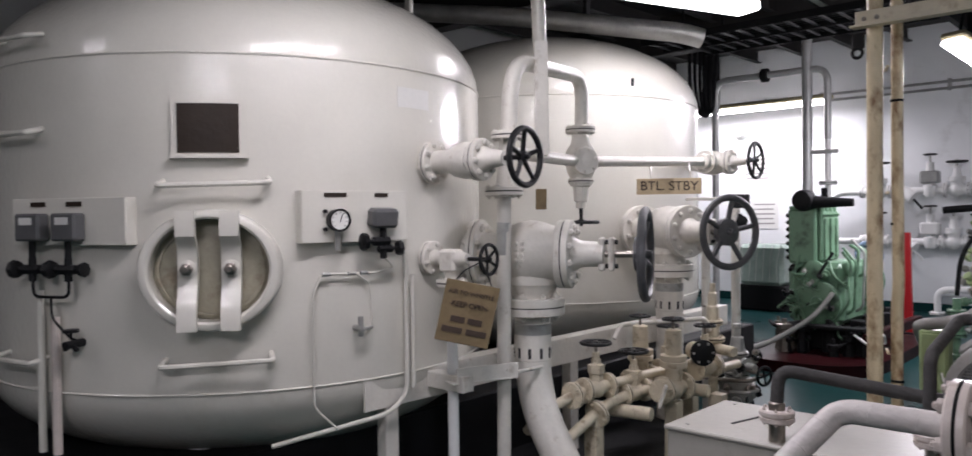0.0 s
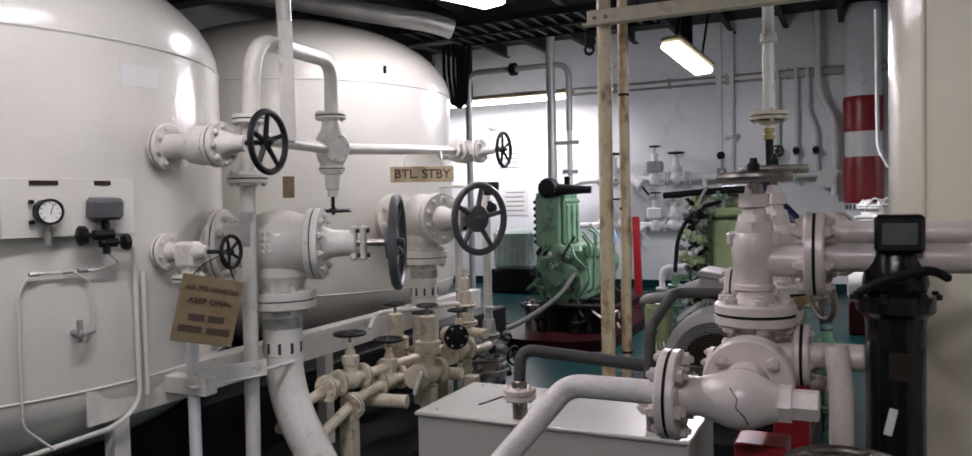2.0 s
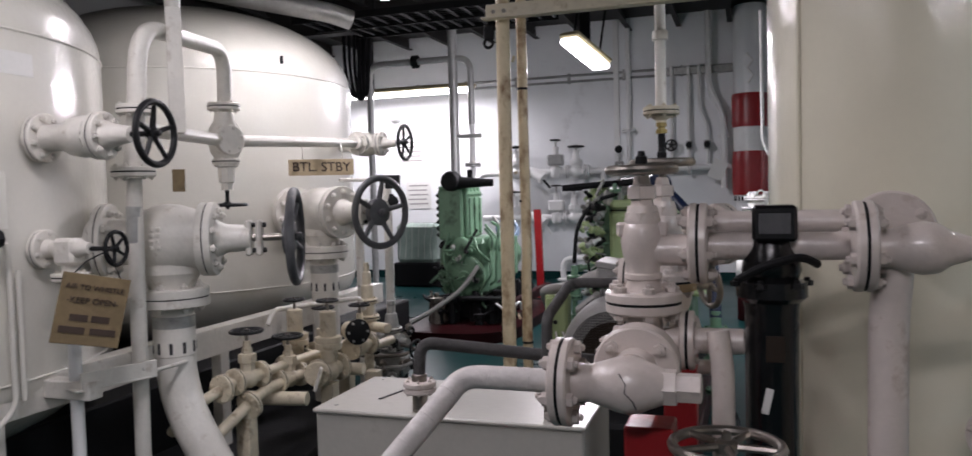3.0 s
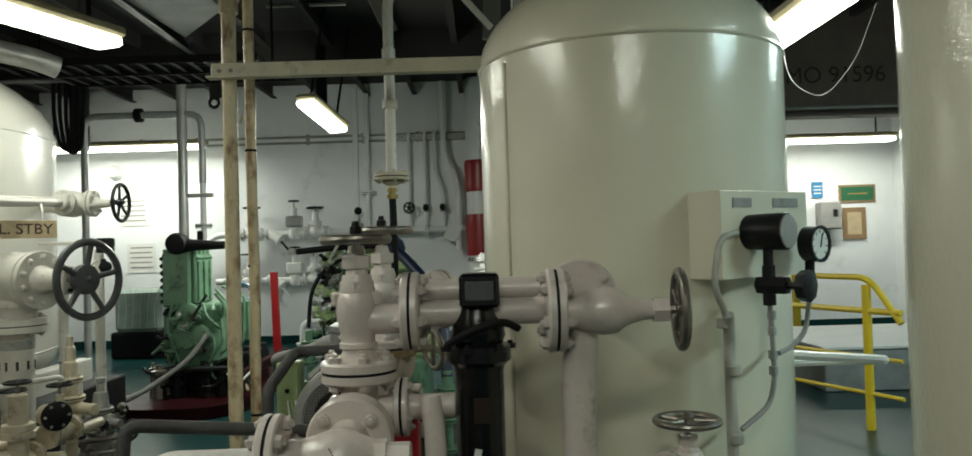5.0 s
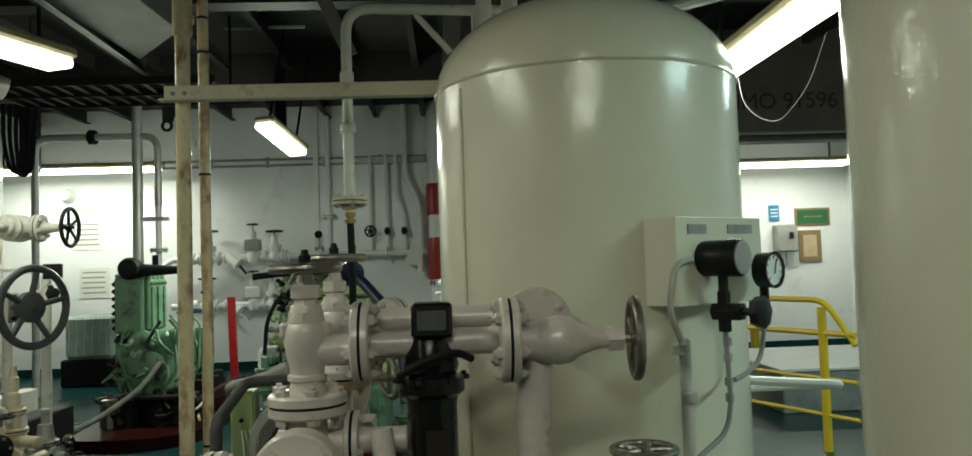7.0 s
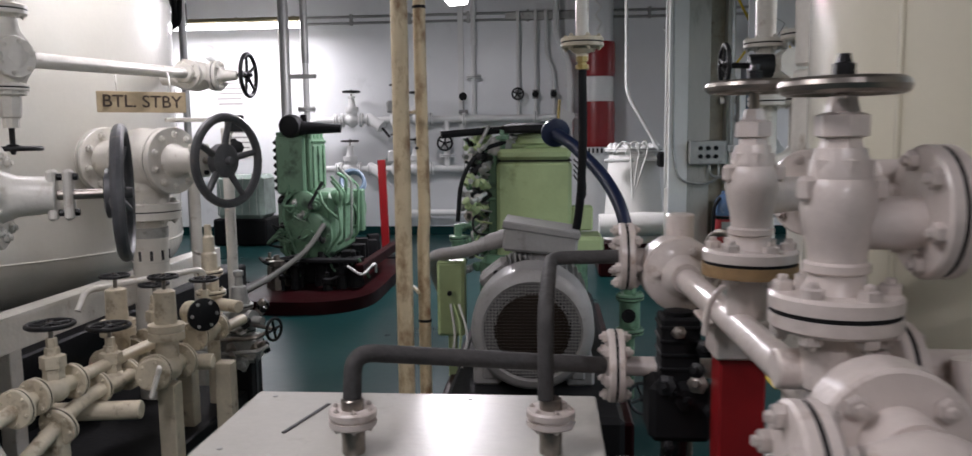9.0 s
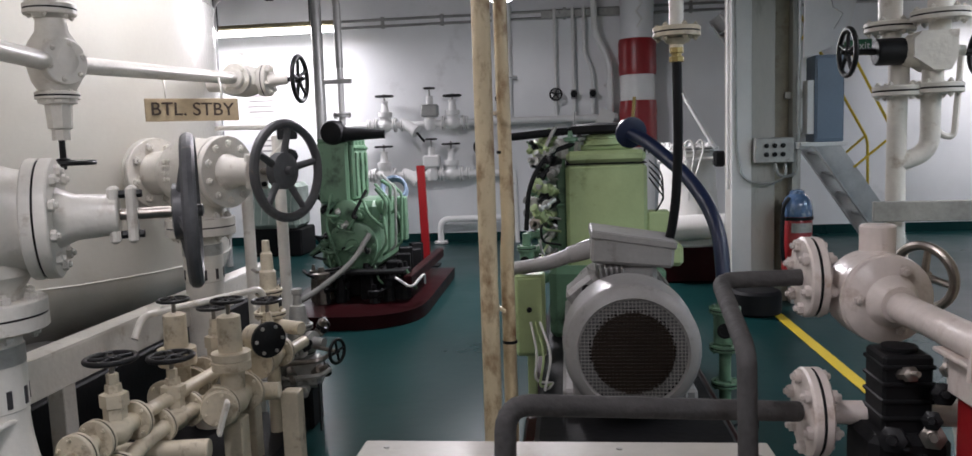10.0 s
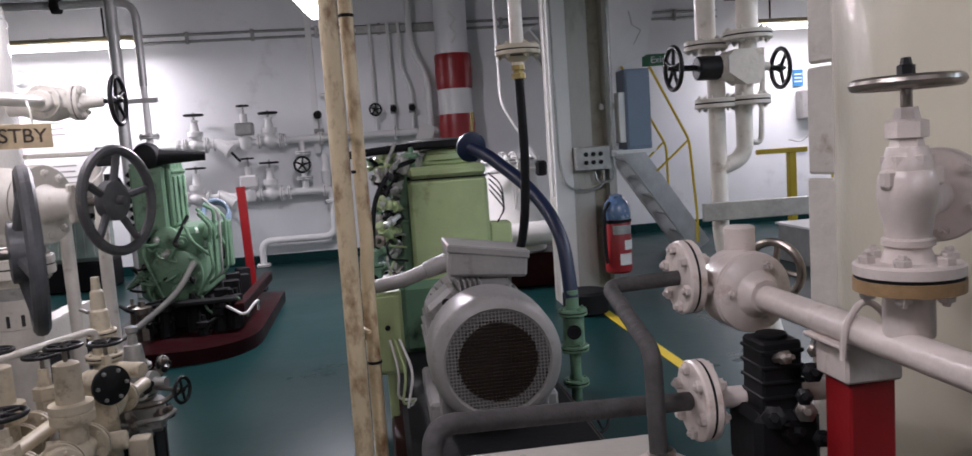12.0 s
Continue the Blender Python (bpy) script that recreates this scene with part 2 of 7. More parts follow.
def tube(bm, pts, r, seg=12, bend=0.0, steps=6):
    """A round pipe along a line of points, its corners rounded by the radius bend."""
    pts = [Vector(p) for p in pts]
    line = [pts[0]]
    for a, p, b in zip(pts, pts[1:], pts[2:]):
        d0, d1 = (a - p), (b - p)
        cut = min(bend, d0.length * 0.48, d1.length * 0.48)
        if cut < 1e-4:
            line.append(p)
            continue
        s, e = p + d0.normalized() * cut, p + d1.normalized() * cut
        for i in range(steps + 1):
            k = i / steps
            line.append(s * (1 - k) ** 2 + p * 2 * k * (1 - k) + e * k * k)
    line.append(pts[-1])
    ax, u, v = frame_of(line[1] - line[0])
    rings = []
    for i, p in enumerate(line):
        t = (line[min(i + 1, len(line) - 1)] - line[max(i - 1, 0)]).normalized()
        u = (u - t * u.dot(t)).normalized()
        v = t.cross(u)
        rings.append([bm.verts.new(p + (u * math.cos(k) + v * math.sin(k)) * r) for k in (2 * math.pi * j / seg for j in range(seg))])
    for a, b in zip(rings, rings[1:]):
        for i in range(seg):
            j = (i + 1) % seg
            bm.faces.new((a[i], a[j], b[j], b[i]))
    bm.faces.new(rings[0][::-1])
    bm.faces.new(rings[-1])
    return bm


def ring(bm, c, ax, R, r, seg=36, rs=10, squash=1.0):
    ax, u, v = frame_of(ax)
    c = Vector(c)
    rows = []
    for i in range(seg):
        k = 2 * math.pi * i / seg
        d = u * math.cos(k) + v * math.sin(k)
        rows.append([bm.verts.new(c + d * (R + r * math.cos(q)) + ax * r * squash * math.sin(q)) for q in (2 * math.pi * j / rs for j in range(rs))])
    for i in range(seg):
        a, b = rows[i], rows[(i + 1) % seg]
        for j in range(rs):
            bm.faces.new((a[j], b[j], b[(j + 1) % rs], a[(j + 1) % rs]))
    return bm


def box(bm, c, s, rz=0.0, bev=0.004, tilt=0.0, rx=0.0):
    """A box with chamfered edges, turned by rz degrees about the upright (and tilt, rx about its own y and x)."""
    m = pose(*c, rx, tilt, rz) @ Matrix.Diagonal((*s, 1))
    made = bmesh.ops.create_cube(bm, size=1.0, matrix=m)
    if bev > 0:
        edges = {e for vert in made["verts"] for e in vert.link_edges}
        bmesh.ops.bevel(bm, geom=list(edges), offset=min(bev, min(s) * 0.3), segments=1, affect="EDGES")
    return bm


def quad_prism(bm, poly, z0, z1):
    """An upright prism on a plan outline."""
    lo = [bm.verts.new((x, y, z0)) for x, y in poly]
    hi = [bm.verts.new((x, y, z1)) for x, y in poly]
    n = len(poly)
    for i in range(n):
        bm.faces.new((lo[i], lo[(i + 1) % n], hi[(i + 1) % n], hi[i]))
    bm.faces.new(lo[::-1])
    bm.faces.new(hi)
    return bm


def xz_prism(bm, poly, y0, y1):
    """A plate on an upright outline, from y0 to y1."""
    a = [bm.verts.new((x, y0, z)) for x, z in poly]
    b = [bm.verts.new((x, y1, z)) for x, z in poly]
    n = len(poly)
    for i in range(n):
        bm.faces.new((a[i], a[(i + 1) % n], b[(i + 1) % n], b[i]))
    bm.faces.new(a[::-1])
    bm.faces.new(b)
    return bm


def wrap_patch(bm, c, r, z0, z1, a0, a1, n=8):
    """A label wrapped round an upright cylinder, from angle a0 to a1 in degrees."""
    poly = []
    for k, rad in ((0, r), (1, r + 0.002)):
        row = [(c[0] + rad * math.cos(radians(a0 + (a1 - a0) * i / n)), c[1] + rad * math.sin(radians(a0 + (a1 - a0) * i / n))) for i in range(n + 1)]
        poly += row if k == 0 else row[::-1]
    return quad_prism(bm, poly, z0, z1)


ORIGIN = {}


def thing(name, base, label, category, group="", kind=""):
    ob = new(name)
    ob.empty_display_size = 0.1
    ob.location = base
    ORIGIN[ob.name] = Vector(base)
    return tagged(ob, label, category, group, kind)


def mesh_of(bm, name, mat, smooth=35):
    bmesh.ops.recalc_face_normals(bm, faces=bm.faces)
    me = bpy.data.meshes.new(name)
    bm.to_mesh(me)
    bm.free()
    me.materials.append(mat)
    for p in me.polygons:
        p.use_smooth = True
    me.set_sharp_from_angle(angle=radians(smooth))
    return me


def part(name, bm, mat, parent, label="", smooth=35):
    """Links a bmesh, drawn in world metres, as one mesh under a thing or part."""
    o = ORIGIN[parent.name]
    bmesh.ops.translate(bm, verts=bm.verts, vec=-o)
    ob = new(name, mesh_of(bm, name, mat, smooth))
    ob.parent = parent
    ORIGIN[ob.name] = o
    if label:
        tagged(ob, label)
    return ob


def solid(name, bm, mat, label="", category="", group="", kind="", smooth=35):
    """A thing or a piece of the setting that is one mesh."""
    ob = new(name, mesh_of(bm, name, mat, smooth))
    ORIGIN[ob.name] = Vector((0, 0, 0))
    return tagged(ob, label, category, group, kind)


def B():
    return bmesh.new()


BOLTS = {}


def bolt(parent, c, ax, size, mat):
    """A hexagon head with a stud end; all bolts of one paint share a mesh."""
    if mat.name not in BOLTS:
        bm = B()
        lathe(bm, (0, 0, 0), (0, 0, 1), [(0, 0.98), (0.75, 0.98), (0.85, 0.8), (0.85, 0.5), (1.25, 0.48), (1.35, 0.36)], 6)
        BOLTS[mat.name] = mesh_of(bm, "bolt", mat, 30)
    ob = new("bolt", BOLTS[mat.name])
    ob.parent = parent
    ax, u, v = frame_of(ax)
    m = Matrix((u, v, ax)).transposed().to_4x4() @ Matrix.Diagonal((size, size, size, 1))
    m.translation = Vector(c) - ORIGIN[parent.name]
    ob.matrix_basis = m
    return ob


def flange(parent, c, ax, r, t=0.02, n=6, mat=None, pair=True, sides=(1, -1), name="flange", size=None, turn=0.3, seg=32):
    """A bolted flange, or a pair of them with a gasket joint between."""
    mat = mat or CREAM
    ax, u, v = frame_of(ax)
    c = Vector(c)
    k = min(0.004, t * 0.2)
    prof = [(-t, r * 0.3), (-t, r - k), (-t + k, r)]
    if pair:
        prof += [(-0.003, r), (-0.003, r * 0.88), (0.003, r * 0.88), (0.003, r)]
    prof += [(t - k, r), (t, r - k), (t, r * 0.3)]
    f = part(name, lathe(B(), c, ax, prof, seg), mat, parent)
    if pair and r > 0.05:
        part("gasket", lathe(B(), c, ax, [(-0.0032, r * 0.9), (-0.0032, r * 0.975), (0.0032, r * 0.975), (0.0032, r * 0.9)], seg), RUBBER, f)
    size = size or r * 0.12
    for i in range(n):
        q = 2 * math.pi * i / n + turn
        d = (u * math.cos(q) + v * math.sin(q)) * r * 0.78
        for s in sides:
            bolt(f, c + d + ax * s * t, ax * s, size, mat)
    return f


def handwheel(parent, c, ax, R, r=None, mat=None, spokes=5, hub=0.2, dish=0.0, turn=0.2, label=""):
    mat = mat or WHEEL
    ax, u, v = frame_of(ax)
    c = Vector(c)
    r = r or R * 0.1
    w = part("handwheel", ring(B(), c, ax, R - r, r), mat, parent, label)
    back = c - ax * dish
    part("hub", lathe(B(), back - ax * R * 0.12, ax, [(0, R * hub * 0.8), (0.02 * R, R * hub), (R * 0.2, R * hub), (R * 0.24, R * hub * 0.7),
                                                     (R * 0.24, R * 0.09), (R * 0.36, R * 0.08), (R * 0.38, R * 0.04)], 20), mat, w)
    for i in range(spokes):
        q = 2 * math.pi * i / spokes + turn
        d = u * math.cos(q) + v * math.sin(q)
        part("spoke", rod(B(), back + d * R * hub * 0.7, c + d * (R - r), r * 0.85, r * 0.7, 8), mat, w)
    return w


def text_on(parent, words, c, right, up, height, mat, name="lettering", depth=0.0015, bold=0.0):
    """Raised or painted letters on a thing, in the built-in font."""
    cu = bpy.data.curves.new(name, "FONT")
    cu.body, cu.align_x, cu.align_y, cu.size, cu.extrude = words, "CENTER", "CENTER", height, depth
    cu.offset = bold
    tmp = bpy.data.objects.new(name, cu)
    me = bpy.data.meshes.new_from_object(tmp)
    bpy.data.objects.remove(tmp)
    me.materials.append(mat)
    ob = new(name, me)
    right, up = Vector(right).normalized(), Vector(up).normalized()
    m = Matrix((right, up, right.cross(up))).transposed().to_4x4()
    m.translation = Vector(c) - (ORIGIN[parent.name] if parent else Vector())
    ob.parent = parent
    ob.matrix_basis = m
    return ob

# ---- setting ----
X0, X1, Y0, Y1, H0 = -6.6, 6.2, -3.2, 12.05, 3.75
solid("floor", box(B(), ((X0 + X1) / 2, (Y0 + Y1) / 2, -0.06), (X1 - X0, Y1 - Y0, 0.12), 0, 0), FLOOR, "green painted steel deck", "floor", kind="structure")
solid("wall_north", box(B(), ((X0 + X1) / 2, Y1 + 0.06, H0 / 2), (X1 - X0 + 0.24, 0.12, H0), 0, 0), WALL, "white painted steel bulkhead", "wall", kind="structure")
solid("wall_south", box(B(), ((X0 + X1) / 2, Y0 - 0.06, H0 / 2), (X1 - X0 + 0.24, 0.12, H0), 0, 0), WALL_DIM, "grey steel bulkhead", "wall", kind="structure")
solid("wall_west", box(B(), (X0 - 0.06, (Y0 + Y1) / 2, H0 / 2), (0.12, Y1 - Y0, H0), 0, 0), WALL_DIM, "grey steel bulkhead", "wall", kind="structure")
solid("wall_east", box(B(), (X1 + 0.06, (Y0 + Y1) / 2, H0 / 2), (0.12, Y1 - Y0, H0), 0, 0), WALL, "white painted steel bulkhead", "wall", kind="structure")
bm = B()
box(bm, ((X0 + X1) / 2, (Y0 + Y1) / 2, H0 + 0.06), (X1 - X0, Y1 - Y0, 0.12), 0, 0)
for i in range(19):
    x = X0 + 0.4 + i * 0.68
    box(bm, (x, (Y0 + Y1) / 2, H0 - 0.09), (0.014, Y1 - Y0 - 0.02, 0.18), 0, 0)
    box(bm, (x + 0.03, (Y0 + Y1) / 2, H0 - 0.18), (0.07, Y1 - Y0 - 0.02, 0.012), 0, 0)
for y in (-1.5, 1.0, 3.4, 6.3, 9.2):
    box(bm, ((X0 + X1) / 2, y, H0 - 0.23), (X1 - X0 - 0.02, 0.016, 0.46), 0, 0)
    box(bm, ((X0 + X1) / 2, y, H0 - 0.467), (X1 - X0 - 0.02, 0.18, 0.016), 0, 0)
solid("ceiling", bm, DECKHEAD, "dark deckhead with steel stiffeners and deep beams", "ceiling", kind="structure")
solid("baseboard", box(B(), ((X0 + X1) / 2, Y1 - 0.012, 0.06), (X1 - X0 - 0.02, 0.02, 0.12), 0, 0), FLOOR, "dark green painted wall foot", "baseboard", kind="structure")
solid("deck_line", box(B(), (0.80, 8.2, 0.003), (0.07, 5.6, 0.004), 0, 0), YELLOW, "yellow walkway line painted on deck", "floor marking", kind="structure")


# ---- lamps ----
def strip_light(c, direction, length, width, drop, watts, label, group="fluorescent lights", dip=0.0, side=0.0, colour=(1.0, 0.965, 1.0)):
    """A twin-tube fluorescent fitting with a lit diffuser below its housing."""
    d = Vector(direction).normalized()
    rz = math.degrees(math.atan2(d.y, d.x))
    t = thing("ceiling_light", c, label, "light fitting", group)
    x, y, z = c
    part("housing", box(B(), (x, y, z + 0.055), (length, width, 0.06), rz, 0.02), YELLOWED, t)
    part("diffuser", box(B(), (x, y, z - 0.005), (length * 0.97, width * 0.9, 0.06), rz, 0.02), TUBE, t, "glowing white diffuser")
    for s in (-1, 1):
        p = Vector(c) + d * s * length * 0.36
        part("hanger", rod(B(), (p.x, p.y, z + 0.085), (p.x, p.y, z + drop), 0.012, seg=8), DARK, t)
    lamp = area_lamp("tube_light", (x, y, z - 0.045), (x, y, 0), length * 0.95, width * 0.8, watts, colour)
    lamp.rotation_euler = (0, 0, radians(rz))
    if side:
        data = bpy.data.lights.new("side_glow", "POINT")
        data.energy, data.shadow_soft_size, data.color = side, 0.1, colour
        new("side_glow", data).location = (x, y, z - 0.17)
    if dip:
        turn = Matrix.Rotation(radians(-dip), 4, Vector((d.y, -d.x, 0)))
        t.matrix_basis = Matrix.Translation(c) @ turn
        lamp.matrix_world = Matrix.Translation(Vector(c) + turn @ V(0, 0, -0.06)) @ turn @ Matrix.Rotation(radians(rz), 4, "Z")
    return t


strip_light((-2.18, 4.75, 2.62), (0.34, 0.94, 0), 1.25, 0.22, 0.95, 24, "long fluorescent light hanging under dark deckhead")
strip_light((-1.34, 8.35, 2.66), (0.34, 0.94, 0), 0.68, 0.22, 1.16, 125, "short lit fluorescent light hanging on a bracket", dip=17, side=100)
strip_light((-4.72, 11.3, 2.80), (1, 0, 0), 2.4, 0.2, 0.95, 105, "long lit fluorescent light before white bulkhead")
strip_light((1.72, 4.2, 2.36), (0.0, 1, 0), 1.5, 0.2, 1.39, 36, "lit fluorescent light hanging behind air receiver")
strip_light((-1.45, 2.1, 2.60), (0.1, 1, 0), 1.25, 0.22, 1.1, 33, "long fluorescent light under dark deckhead")
strip_light((0.0, -0.8, 2.95), (1, 0.3, 0), 1.25, 0.22, 0.8, 74, "long fluorescent light under dark deckhead")
strip_light((4.9, 11.2, 2.62), (1, 0, 0), 1.8, 0.22, 1.13, 62, "lit fluorescent light before white bulkhead")
COOL = (0.64, 0.86, 1.0)
strip_light((3.6, 1.3, 2.95), (0, 1, 0), 1.25, 0.22, 0.8, 150, "long fluorescent light under dark deckhead", colour=COOL)
strip_light((4.6, 5.0, 2.95), (1, 0, 0), 1.25, 0.22, 0.8, 70, "long fluorescent light under dark deckhead", colour=COOL)
strip_light((-3.4, -0.6, 2.95), (0, 1, 0), 1.25, 0.22, 0.8, 6, "long fluorescent light under dark deckhead")


# ---- air receivers ----
def receiver(c, r, z_low, z_ring, head, mat, label, foot, bottom):
    cx, cy = c
    t = thing("air_receiver", (cx, cy, 0), label, "air tank", "air receivers")
    n = 14
    prof = [(z_low - bottom * math.cos(k), r * math.sin(k)) for k in (math.pi / 2 * i / n for i in range(n))]
    prof += [(z_low, r)] + [(z_low + (z_ring - z_low) * i / 4, r) for i in range(1, 4)] + [(z_ring, r)]
    prof += [(z_ring + head * math.sin(k), r * math.cos(k)) for k in (math.pi / 2 * i / n for i in range(1, n + 1))]
    prof[0], prof[-1] = (prof[0][0], 0), (prof[-1][0], 0)
    shell = part("shell", lathe(B(), (cx, cy, 0), (0, 0, 1), prof, 96), mat, t)
    for z in (z_low, z_ring):
        part("weld_seam", ring(B(), (cx, cy, z), (0, 0, 1), r - 0.001, 0.006, 96, 6), mat, t)
    for k in range(4):
        q = math.pi / 4 + k * math.pi / 2
        x, y = cx + r * 0.72 * math.cos(q), cy + r * 0.72 * math.sin(q)
        part("leg", rod(B(), (x, y, 0), (x, y, z_low - bottom * 0.55), foot, seg=16), WHITE, t)
    return t


R1, R2, R3, R4 = (-3.6, 2.81), (-3.8, 5.54), (0.68, 3.18), (1.30, 1.72)
tank1 = receiver(R1, 1.2, 0.68, 1.98, 0.58, TANK, "large cream enamelled main air receiver with manhole", 0.09, 0.45)
tank2 = receiver(R2, 1.2, 0.76, 2.13, 0.58, TANK, "large cream enamelled main air receiver in standby", 0.09, 0.45)
tank3 = receiver(R3, 0.472, 0.25, 1.905, 0.30, TANK_B, "slim cream enamelled auxiliary air receiver with gauge panel", 0.04, 0.12)
receiver(R4, 0.47, 0.25, 2.3, 0.30, TANK_B, "slim cream enamelled auxiliary air receiver", 0.04, 0.12)


def polar(c, r, deg, z):
    q = radians(deg)
    return Vector((c[0] + r * math.cos(q), c[1] + r * math.sin(q), z))


def radial(deg):
    q = radians(deg)
    return Vector((math.cos(q), math.sin(q), 0))


def curved_plate(c, r, d0, d1, z0, z1, t, n=10):
    """A plate bent round a tank, t thick."""
    bm = B()
    rows = []
    for i in range(n + 1):
        d = d0 + (d1 - d0) * i / n
        rows.append([bm.verts.new(polar(c, q, d, z)) for q, z in ((r, z0), (r + t, z0), (r + t, z1), (r, z1))])
    for a, b in zip(rows, rows[1:]):
        for j in range(4):
            bm.faces.new((a[j], b[j], b[(j + 1) % 4], a[(j + 1) % 4]))
    bm.faces.new(rows[0])
    bm.faces.new(rows[-1][::-1])
    return bm


# ---- main receiver fittings ----
def rung(c, r, d0, d1, z, parent, dz=0.0):
    a, b = polar(c, r + 0.07, d0, z), polar(c, r + 0.07, d1, z + dz)
    pts = [polar(c, r - 0.01, d0, z + 0.02), a, b, polar(c, r - 0.01, d1, z + dz + 0.02)]
    return part("rung", tube(B(), pts, 0.011, 8, 0.02), TANK, parent)


for z, dz in ((1.475, 0.01), (0.80, 0.01)):
    rung(R1, 1.2, -46.5, -28.0, z, tank1, dz)
for z in (2.06, 1.69, 0.80):
    rung(R1, 1.2, -84, -71.5, z, tank1)
# name plate in a welded frame
frame_p = part("plate_frame", curved_plate(R1, 1.198, -44.8, -31.6, 1.585, 1.80, 0.014), TANK, tank1)
part("name_plate", curved_plate(R1, 1.213, -43.6, -33.0, 1.60, 1.785, 0.004), BROWN, frame_p, "dark brown tarnished name plate")
part("plate_ledge", curved_plate(R1, 1.2, -45.0, -31.4, 1.578, 1.586, 0.035), TANK, frame_p)
part("pasted_notice", curved_plate(R1, 1.2005, -1.2, 7.8, 1.815, 1.90, 0.001), PAPER, tank1, "faded paper notice")
# manhole
MZ = 1.158
mc = polar(R1, 1.2, -38.0, MZ)
ma = radial(-38.0)
mu = Vector((-ma.y, ma.x, 0))


def oval(bm, wide=1.07, high=0.95):
    """Stretches a round fitting of the manhole sideways into an oval."""
    for v in bm.verts:
        d = v.co - mc
        v.co += mu * d.dot(mu) * (wide - 1) + V(0, 0, d.z * (high - 1))
    return bm


mh = part("manhole_ring", oval(lathe(B(), mc - ma * 0.05, ma, [(0, 0.242), (0.115, 0.240), (0.130, 0.235), (0.135, 0.226), (0.135, 0.210), (0.128, 0.202), (0.05, 0.199), (0.0, 0.199)], 56, False)), TANK, tank1)
part("manhole_cover", oval(lathe(B(), mc + ma * 0.004, ma, [(-0.03, 0.206), (0.0, 0.203), (0.006, 0.18), (0.012, 0.0)], 48)), OLD_CREAM, mh, "recessed yellowed manhole cover")
part("cover_lip", oval(lathe(B(), mc + ma * 0.006, ma, [(0.0, 0.186), (0.012, 0.186), (0.014, 0.182), (0.014, 0.176), (0.0, 0.174)], 48, False)), OLD_CREAM, mh)
for s in (-0.078, 0.078):
    bm = B()
    # each bridge bar stands on the ring at both ends and dips into the recess at its nut
    prof = [(0.222, 0.056), (0.222, 0.078), (0.165, 0.082), (0.128, 0.080), (0.100, 0.052), (0.085, 0.042), (-0.050, 0.042), (-0.085, 0.055), (-0.15, 0.078), (-0.222, 0.080),
            (-0.222, 0.056), (-0.19, 0.056), (-0.150, 0.050), (-0.085, 0.016), (-0.05, 0.006), (0.085, 0.006), (0.118, 0.046), (0.165, 0.056)]
    rows = []
    for w in (-0.035, 0.035):
        rows.append([bm.verts.new(mc + mu * (s + w) + ma * (o + 0.030) + V(0, 0, z)) for z, o in prof])
    bm.faces.new(rows[0])
    bm.faces.new(rows[1][::-1])
    for i in range(len(prof)):
        j = (i + 1) % len(prof)
        bm.faces.new((rows[0][i], rows[0][j], rows[1][j], rows[1][i]))
    dog = part("bridge_bar", bm, TANK, mh)
    o = mc + mu * s + ma * 0.071 + V(0, 0, 0.006)
    part("washer", lathe(B(), o, ma, [(0, 0.034), (0.006, 0.034), (0.007, 0.03)], 20), TANK, dog)
    part("nut", lathe(B(), o + ma * 0.006, ma, [(0, 0.024), (0.022, 0.024), (0.025, 0.019)], 6), BARE, dog, "bare steel nut")
    part("stud", rod(B(), o + ma * 0.028, o + ma * 0.052, 0.012, seg=12), BARE, dog)


def instrument_plate(c, r, d0, d1, z0, z1, parent, off=0.055):
    a, b = polar(c, r + off, d0, z0), polar(c, r + off, d1, z0)
    mid, ax = (a + b) / 2, (b - a).normalized()
    nrm = Vector((ax.y, -ax.x, 0))
    w = (b - a).length
    rz = math.degrees(math.atan2(ax.y, ax.x))
    p = part("instrument_plate", box(B(), (mid.x, mid.y, (z0 + z1) / 2), (w, 0.006, z1 - z0), rz, 0.002), TANK, parent)
    for e in (a, b):
        q = e - nrm * off / 2
        part("side_plate", box(B(), (q.x, q.y, (z0 + z1) / 2), (0.005, off, z1 - z0), rz, 0.001), TANK, p)
    return p, a, ax, nrm, w


def dial_gauge(parent, c, nrm, r, mat=BLACK):
    c, nrm = Vector(c), Vector(nrm).normalized()
    g = part("pressure_gauge", lathe(B(), c, nrm, [(0, r * 0.7), (0.004, r), (0.036, r), (0.042, r * 1.05), (0.046, r * 1.05), (0.046, r * 0.9), (0.04, r * 0.88)], 28), mat, parent, "round pressure gauge with black rim")
    part("dial", lathe(B(), c + nrm * 0.040, nrm, [(0, r * 0.86), (0.0015, r * 0.86)], 28), DIAL, g)
    ax, u, v = frame_of(nrm)
    for i in range(9):
        q = radians(-45 + i * 33.75)
        d = u * math.cos(q) + v * math.sin(q)
        part("tick", rod(B(), c + nrm * 0.0425 + d * r * 0.62, c + nrm * 0.0425 + d * r * 0.8, 0.0012, seg=4), INK, g)
    part("needle", rod(B(), c + nrm * 0.044 - v * r * 0.2, c + nrm * 0.044 + (v * 0.75 + u * 0.3) * r * 0.8, 0.0016, seg=4), INK, g)
    return g


